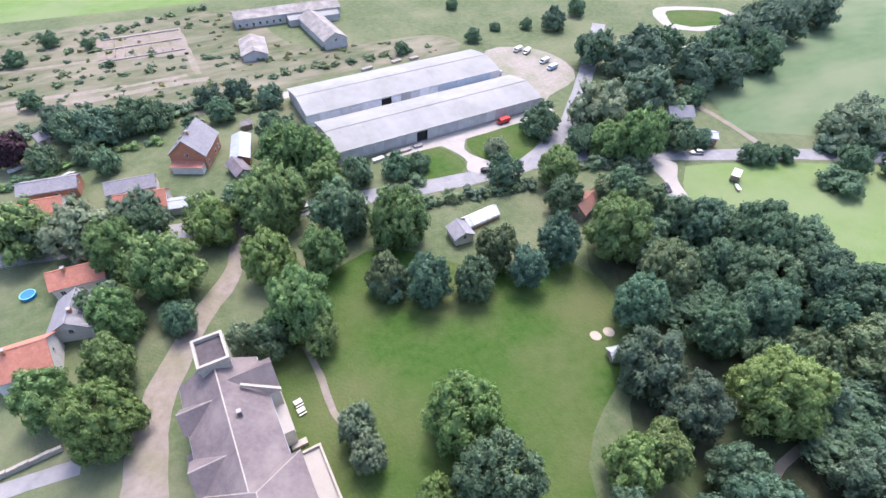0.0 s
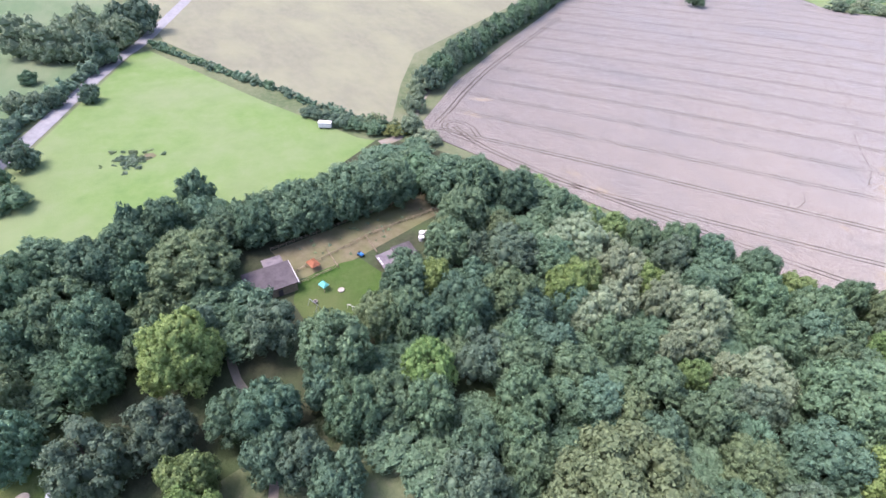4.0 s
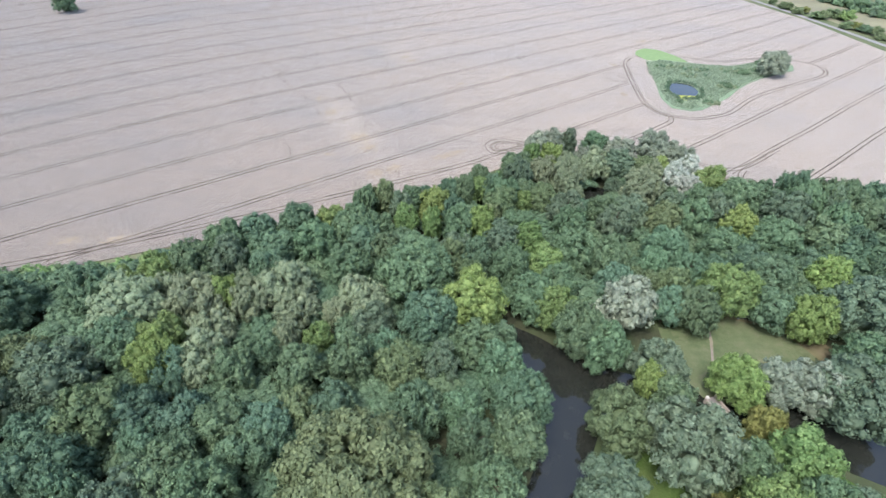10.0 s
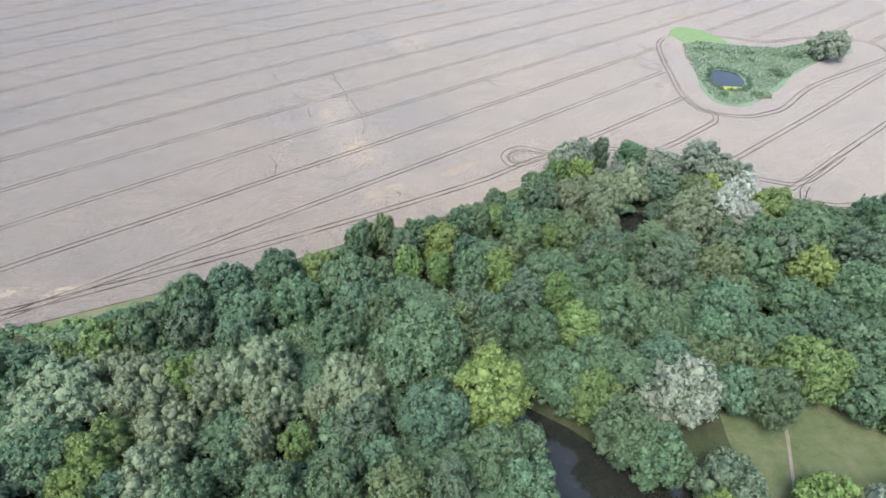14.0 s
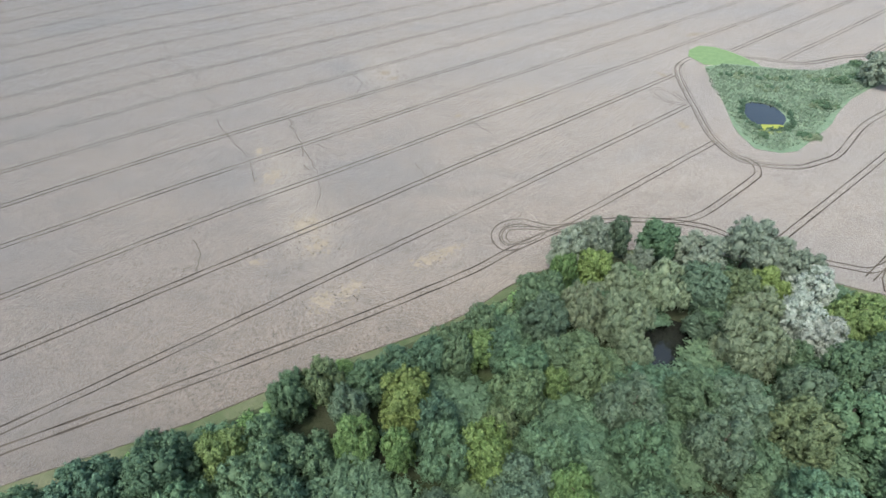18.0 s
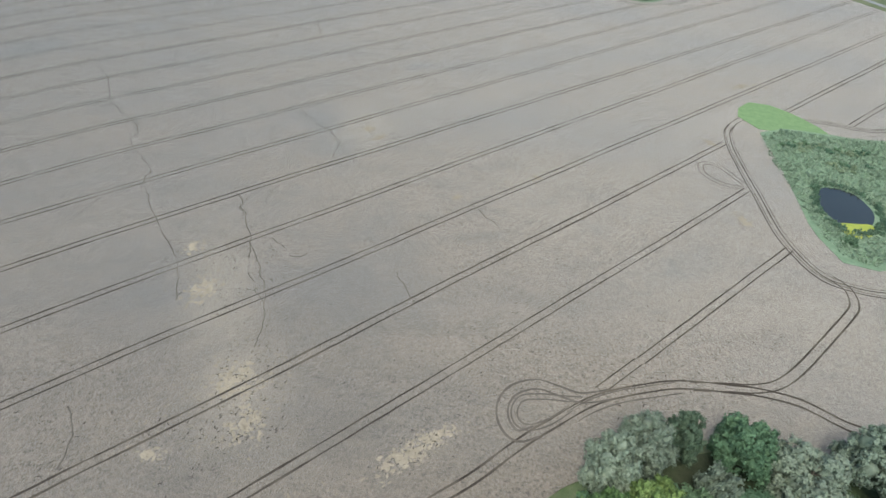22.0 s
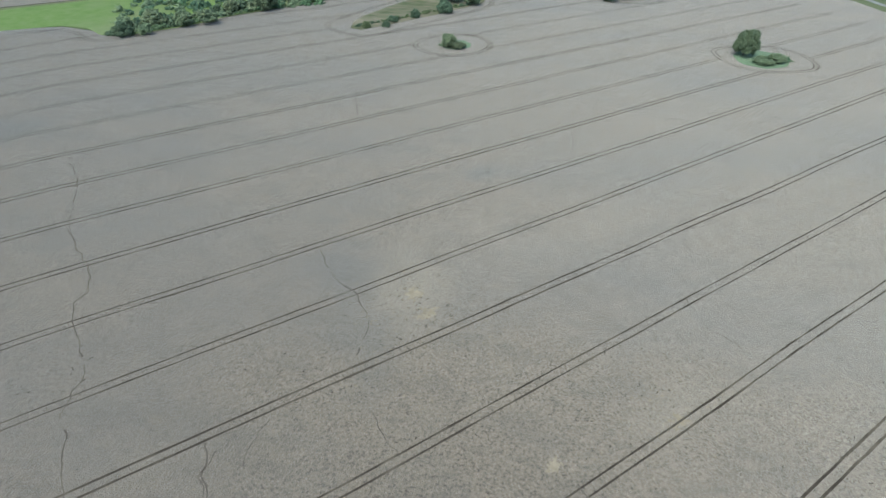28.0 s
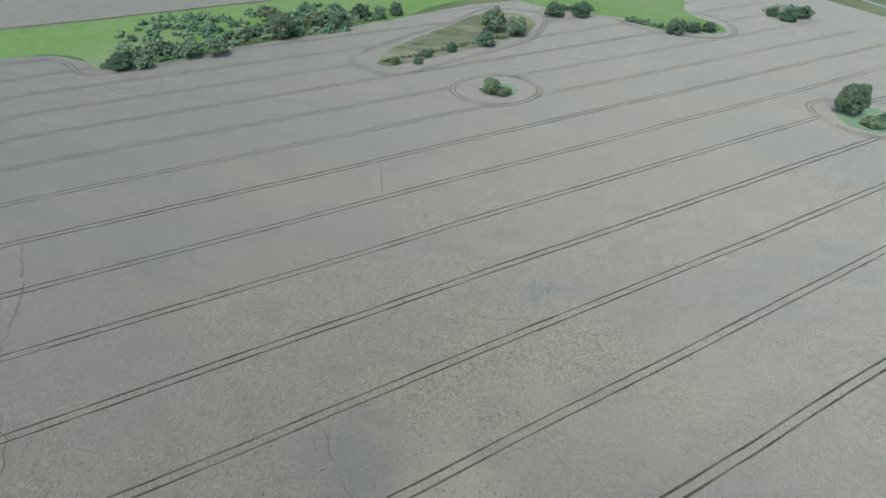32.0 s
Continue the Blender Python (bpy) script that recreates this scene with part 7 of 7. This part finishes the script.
# brush heap on the meadow with bare earth beside it
for i in range(9):
    bush(-187.6 + tree_rng.uniform(-3.4, 2.6), -90.5 + tree_rng.uniform(-2.4, 2.6), tree_rng.uniform(1.2, 2.0), "grey", 0.9, "brush heap")
heap = []
for _ in range(46):
    heap.append((-188.5 + tree_rng.gauss(0, 3.8), -89 + tree_rng.gauss(0, 3.0), tree_rng.uniform(0.5, 1.1), 1.1, tree_rng.uniform(0.6, 1.3), tree_rng.choice(("grey", "olive", "mid"))))
thicket("weeds", heap, "tall weeds round a brush heap", "weeds")
sheet("bare_earth", [(-190, -85.5), (-187, -87), (-185.4, -84), (-187.5, -81), (-190, -82)], 0.07, M_PADDOCK, label="bare earth beside the brush heap", category="earth", step=1.5)


# ---- fences ----
def fence(pts, label, h=1.1, gap=2.4, rails=2):
    f = thing("fence", 0, 0, 0, 0, label, "fence", "paddock fences")
    for (x0, y0), (x1, y1) in zip(pts, pts[1:]):
        d = math.hypot(x1 - x0, y1 - y0)
        k = max(1, round(d / gap))
        for i in range(k + 1):
            t = i / k
            x, y = x0 + (x1 - x0) * t, y0 + (y1 - y0) * t
            part("post", boxed((x - 0.07, x + 0.07, y - 0.07, y + 0.07, 0, h)), M_WOOD, f)
        for r in range(rails):
            z = h * (0.9 - 0.4 * r)
            part("rail", tube(bmesh.new(), (x0, y0, z), (x1, y1, z), 0.06, n=5), M_WOOD, f)
    return f


fence([(-101.5, -56.8), (-103, -45.8), (-111.3, -46.2)], "weathered wooden paddock fence")
fence([(-106.5, -56), (-108.8, -46.1), (-112.2, -32.3), (-113.5, -22), (-114.8, -6.8)], "long weathered rail fence along the paddock")
fence([(-112.1, -33.9), (-103.8, -33.9)], "short weathered rail fence")
fence([(-118.2, -60), (-125, -4)], "rail fence at the paddock's back")
ma = thing("garden_machine", -104.8, -38.4, 0, 20, "blue garden machine standing at the lawn's edge", "machine")
part("body", boxed((-0.9, 0.9, -0.5, 0.5, 0.4, 1.1), bevel=0.12), M_BLUE, ma)
part("seat", boxed((-0.8, -0.2, -0.35, 0.35, 1.1, 1.35), bevel=0.06), M_RUBBER, ma)
for sx in (-0.6, 0.6):
    for s in (-1, 1):
        part("wheel", tube(bmesh.new(), (sx, s * 0.45, 0.35), (sx, s * 0.62, 0.35), 0.35, n=14), M_RUBBER, ma)
for x, y in ((-105.3, -18.6), (-103.4, -19.8), (-104.6, -17.2)):
    drum("storage_tank", x, y, 0.8, 1.3, M_WHITE, "white round storage tank beside the shed", "tank", M_WHITE)


# ---- clutter by the warehouses ----
def timber(x, y, turn, l, mat, label):
    t = thing("timber_stack", x, y, 0, turn, label, "timber stack", "building material by the warehouses")
    g = random.Random(int(x * 7 + y * 3))
    for r in range(3):
        for i in range(4):
            part("board", boxed((-l / 2 + g.uniform(-0.2, 0.2), l / 2 + g.uniform(-0.2, 0.2), -0.8 + i * 0.42, -0.46 + i * 0.42, 0.02 + r * 0.3, 0.28 + r * 0.3)), mat, t)
    return t


for x, y, a, l, m_ in ((-53, -203.6, 8, 4, M_WHITE), (-58, -204, 12, 3.4, M_CONCRETE), (-63, -204.2, 5, 4, M_STONE), (-68, -204.6, 0, 3, M_CONCRETE), (-57.5, -229.8, 6, 4, M_WOOD), (-52.5, -230, 4, 5, M_CONCRETE), (-47, -229.6, 8, 4, M_STONE),
                        (-62, -229.9, 6, 4, M_WOOD), (-67, -230.2, 2, 3, M_STONE), (-54, -261, 8, 6, M_WHITE), (-61, -261.5, 6, 5, M_WHITE), (-76, -266, 10, 5, M_CONCRETE), (-90, -267, 8, 4, M_STONE), (-98, -266.5, 6, 4, M_CONCRETE)):
    timber(x, y, a, l, m_, "stack of boards and rubble beside the warehouse")
road("concrete_drive", [(-34, -259), (-60, -260), (-90, -260.5), (-124, -261)], 5, 0.08, M_CONCRETE, "pale concrete strip behind the warehouse", "drive")
road("concrete_drive", [(-60, -230), (-90, -229.8), (-119, -229.6)], 3.6, 0.06, M_CONCRETE, "pale concrete lane between the warehouses", "drive")

# old foundations and ballast strips on the waste ground
for pts, w in (([(53, -293.5), (25, -287.6), (-2, -287.5), (-17, -286)], 3.5), ([(54, -299), (20, -294), (-10, -293)], 2.5), ([(55, -327), (33, -325), (10, -322)], 2.0), ([(20, -322), (-14, -314)], 2.0), ([(-14, -346), (-14, -292)], 3.0)):
    road("ballast_strip", pts, w, 0.07, M_DIRT, "bare pale strip across the waste ground", "strip", 1.2)
sheet("old_foundation", [(20, -347), (-15, -346), (-13, -315), (20, -322)], 0.06, M_DIRT, label="bare reddish foundation of a vanished hall", category="foundation", round_it=False)
ruin = thing("ruined_walls", 2, -332, 0, -2, "crumbled brick wall stumps of a vanished hall", "ruin")
for i in range(9):
    part("wall_stump", boxed((-15 + 3.7 * i, -14.6 + 3.7 * i, -11 + (i % 3), 12 - (i % 4), 0.05, 0.5 + 0.25 * (i % 2)), bevel=0.04), M_DIRT, ruin)
for y in (-11.5, 0, 12.5):
    part("wall_stump", boxed((-16, 16, y - 0.25, y + 0.25, 0.05, 0.55), bevel=0.04), M_CONCRETE, ruin)
ow = thing("stone_wall", 41.5, -144.8, 0, 3, "old pale stone wall beside the drive", "wall")
for i in range(6):
    part("wall_block", boxed((-5 + i * 1.7, -3.34 + i * 1.7, -0.35, 0.35, 0, 1.3 + 0.15 * (i % 2)), bevel=0.06), M_STONE, ow)
road("concrete_drive", [(50, -142), (42, -141.3), (34, -140)], 3.2, 0.07, M_ASPHALT, "grey paved lane beside the old wall", "lane")

# the clearing: path, gate posts
sheet("clearing", [(54, 19), (65, 20), (76, 27), (90, 28), (94, 17), (88, 7), (72, -3), (57, -2)], 0.06, M_GRASS, label="grassy clearing in the wood", category="clearing")
road("footpath", [(70, 25), (84, 23), (91, 16), (96, 6)], (4, 7), 0.1, M_PADDOCK, "bare brown earth on the clearing", "path", 0.8)
road("footpath", [(67, 18.6), (66, 14.4), (63, 6.5), (60.6, 0)], 0.65, 0.1, M_DIRT, "narrow pale path to the gate", "path", 0.2)
gate = thing("bridge", 58.5, -3.6, 0, 20, "small footbridge with pale round-headed posts", "bridge")
part("deck", boxed((-1.2, 1.2, -3.2, 1.2, 0.45, 0.6)), M_CONCRETE, gate)
for sx in (-1.4, 1.4):
    p = part("post", boxed((sx - 0.3, sx + 0.3, 0.5, 1.1, 0, 1.7), bevel=0.05), M_STONE, gate)
    bm = bmesh.new()
    bmesh.ops.create_uvsphere(bm, u_segments=12, v_segments=8, radius=0.38)
    bmesh.ops.translate(bm, vec=(sx, 0.8, 1.95), verts=bm.verts)
    part("ball", bm, M_WHITE, p)
    part("parapet", boxed((sx - 0.15, sx + 0.15, -3.2, 0.5, 0.5, 1.2)), M_STONE, gate)

# ---- undergrowth trees that close the canopy ----
WOOD = [(-160, 6), (-132, 20), (-83, 40), (-46, 56), (-18, 71), (10, 87), (33, 102), (55, 108), (70, 107), (90, 98), (112, 90), (130, 84), (150, 60), (150, 20), (120, -12), (110, -8), (92, 0), (96, 8), (95, 26), (78, 30), (62, 24), (52, 20), (52, 8),
        (40, 8), (24, 18), (12, 24), (4, 16), (8, 8), (14, 0), (10, -16), (6, -34), (-8, -52), (-30, -50), (-40, -56), (-52, -58), (-60, -74), (-56, -84), (-60, -98), (-76, -106), (-84, -112), (-90, -140), (-118, -146),
        (-132, -128), (-142, -66), (-147, -34), (-158, -14)]
HOLES = [[(-121, -72), (-128, 0), (-112, 0), (-98, -18), (-92, -30), (-82, -42), (-82, -56), (-92, -72)], [(-44, 12), (-30, 12), (-30, 0), (-44, 0)], [(44, 84), (56, 90), (65, 84), (56, 73), (46, 73)],
         [(-104, -160), (-84, -160), (-84, -146), (-104, -146)]]
PLACED = [(o.location.x, o.location.y, next((c.scale.x * 4.7 for c in o.children if c.name.startswith("crown")), 0)) for o in scene.objects if o.name.split(".")[0] == "tree"] + [(q[0], q[1], q[4]) for q in MASS]
fill_rng = random.Random(77)
FILLS = []
for _ in range(9000):
    x, y = fill_rng.uniform(-165, 152), fill_rng.uniform(-150, 120)
    if not all(inside(x + a, y + b, WOOD) for a, b in ((0, 0), (-2.6, 5), (-5.5, 0), (4.5, 3.5))) or (y < -62 and x > -86) or any(inside(x, y, h) for h in HOLES):
        continue
    r = fill_rng.uniform(4.2, 6.2)
    if all(math.hypot(x - a, y - b) > 0.5 * (c + r) for a, b, c in PLACED):
        # mostly dark leaves: shade in the gaps between crowns is put into the colour
        kind = fill_rng.choice(("mid", "dark", "dark", "dark", "teal"))
        h = fill_rng.uniform(4.5, 7.5)
        FILLS.append((x, y, h, h * 0.72, r, kind))
        PLACED.append((x, y, r))
thicket("understorey", FILLS, "younger broadleaf trees closing the wood's canopy", "trees", "far")

# ---- hedges: rows of single bushes ----
def hedge(pts, r, gap, kinds, group, h=None):
    rows = []
    for p in smooth_line(pts, gap * 0.8):
        k = fill_rng.uniform(0.65, 1.25)
        top = (h or 1.4 * r) * k
        rows.append((p.x + fill_rng.uniform(-0.3, 0.3) * r, p.y + fill_rng.uniform(-0.3, 0.3) * r, top, top * 1.1, r * k, fill_rng.choice(kinds)))
    thicket("hedge", rows, "uneven row of mixed green " + group, "hedge")


hedge([(-306, -68), (-259, -45.8), (-227.7, -28.3), (-199, -15), (-181, -6)], 2.4, 4.2, ("mid", "grey", "dark"), "field hedge bushes")
hedge([(-181, -6), (-172, 0), (-166, 4)], 3.0, 4.0, ("mid", "olive"), "field hedge bushes", 4.5)
hedge([(-190, -139), (-222, -127), (-247, -113), (-281, -98)], 3.6, 5.0, ("grey", "dark"), "roadside bushes", 6)
hedge([(-119, 31), (-83, 39.5), (-49, 54), (-21, 68), (1.5, 78.5), (17, 90.5), (31, 101)], 2.1, 3.6, ("mid", "bright", "olive"), "wood edge bushes", 2.6)
hedge([(-212, 394), (-186, 416), (-163, 446), (-140, 470), (-108, 500)], 2.6, 4.0, ("willow", "mid", "grey"), "far field hedge bushes", 3)
hedge([(-205, 405), (-180, 436), (-156, 466), (-128, 500)], 3.6, 6, ("willow", "grey"), "far field hedge bushes", 5)
hedge([(-88, 432), (-66, 452), (-44, 474), (-26, 490)], 1.8, 4.5, ("grey", "olive"), "island bushes", 2)
hedge([(-38, 408), (-26, 410)], 2.0, 3, ("mid",), "island bushes", 2)
hedge([(126, 409), (138, 414)], 2.2, 3, ("grey", "mid"), "island bushes", 2.2)
hedge([(40, 534), (66, 522), (88, 526)], 2.4, 5, ("grey", "mid"), "far island bushes", 3)
hedge([(3, 548), (20, 552)], 2.6, 5, ("grey",), "far island bushes", 4)
# small trees along the country road, a pale field and a dark belt beyond it
trees("olive", "roadside trees", (290.5, 390.3, 6.3, 3.6), (303.0, 360.5, 7.4, 4.2), (314.3, 314.9, 7.4, 4.2), (316.6, 304.5, 6.0, 3.4), (286.5, 408.4, 5.6, 3.2), far=True)
trees("yellow", "roadside trees", (298.3, 379.0, 5.6, 3.2), (309.0, 329.9, 6.6, 3.8), far=True)
trees("bright", "roadside trees", (318.9, 357.1, 9.1, 5.2), far=True)
trees("mid", "roadside trees", (315.8, 281.6, 6.3, 3.6), far=True)
sheet("stubble_field", [(322, 255), (316, 300), (306, 356), (298, 392), (286, 438), (262, 520), (330, 470), (352, 400), (366, 345), (392, 255)], 0.06, M_PALECROP,
      label="pale stubble strip beyond the country road", category="field", round_it=False)
hedge([(300, 520), (342, 440), (352, 405), (366, 350), (384, 290), (392, 240)], 6, 8, ("grey", "mid"), "dark tree belt beyond the stubble", 10)
hedge([(318, 470), (356, 420), (372, 360), (392, 300)], 6, 9, ("grey", "mid"), "dark tree belt beyond the stubble", 11)
hedge([(60, -262), (40, -270), (10, -264), (-16, -262), (-24, -256)], 3.2, 5, ("mid", "olive", "grey"), "garden edge bushes", 4)
hedge([(50, -240), (24, -246), (8, -246)], 2.0, 5, ("mid", "bright"), "garden bushes", 2.4)
hedge([(-26, -228), (-30, -214), (-28, -200)], 3.0, 4.5, ("mid", "grey"), "garden bushes", 4)
hedge([(-60, -190), (-52, -178), (-70, -174), (-88, -170)], 2.6, 4.5, ("mid", "olive", "grey"), "roadside bushes", 3.2)
hedge([(-100, -172), (-116, -168), (-124, -160)], 3, 4.5, ("mid", "grey"), "roadside bushes", 4)
hedge([(60, -330), (30, -338), (-4, -360), (-30, -366)], 2.4, 9, ("grey", "grey", "olive"), "waste ground bushes", 2.6)
hedge([(54, -305), (20, -304), (-10, -300)], 1.8, 8, ("grey", "mid", "olive"), "waste ground bushes", 1.6)
hedge([(-34, -262), (-40, -276), (-60, -276), (-100, -274)], 2.2, 8, ("mid", "olive"), "waste ground bushes", 2)
hedge([(-160, -180), (-176, -186), (-195, -198), (-240, -212), (-300, -224), (-357, -236)], 5, 9, ("grey", "willow", "mid"), "far tree belt", 8)
hedge([(-172, -196), (-200, -210), (-260, -226), (-340, -246)], 5, 12, ("grey", "mid"), "far tree belt", 8)
weeds = []
for _ in range(60):
    x, y = fill_rng.uniform(-118, -100), fill_rng.uniform(-55, -8)
    if inside(x, y, [(-118, -60), (-125, -3), (-113, -7), (-106, -45)]):
        weeds.append((x, y, 0.35, 0.5, fill_rng.uniform(0.3, 0.7), fill_rng.choice(("olive", "grey"))))
thicket("weeds", weeds, "scattered low weeds on the bare paddock", "weeds")

WASTE = [(70, -372), (23, -365), (-27, -360), (-48, -350), (-50, -322), (-60, -300), (-84, -290), (-112, -283), (-112, -268), (-68, -270), (-41, -267), (-20, -258), (9, -272), (70, -290)]
weeds = []
while len(weeds) < 240:
    x, y = fill_rng.uniform(-112, 70), fill_rng.uniform(-372, -258)
    if inside(x, y, WASTE) and noise.noise((x * 0.05, y * 0.05, 4)) > -0.15:
        r = fill_rng.uniform(0.5, 1.5) * (1.5 if fill_rng.random() < 0.15 else 1)
        weeds.append((x, y, r * 0.9, r * 1.1, r, fill_rng.choice(("olive", "grey", "mid", "olive", "yellow"))))
thicket("weeds", weeds, "scattered weeds and low scrub on waste ground", "weeds")

BAND = [(-213.9, 396.3), (-184.1, 408.2), (-154.9, 442.4), (-120.0, 473.0), (-115.2, 504.5), (-156.5, 515.8), (-195.7, 484.1), (-246.4, 463.7), (-237.4, 428.4)]
band = []
while len(band) < 110:
    x, y = fill_rng.uniform(-240, -60), fill_rng.uniform(380, 560)
    if inside(x, y, BAND):
        r = fill_rng.uniform(1.8, 4.0)
        band.append((x, y, r * fill_rng.uniform(1.0, 1.5), r * 1.6, r, fill_rng.choice(("willow", "grey", "mid", "willow", "dark"))))
thicket("willow_scrub", band, "dense grey-green willow scrub beside the far grass", "scrub")
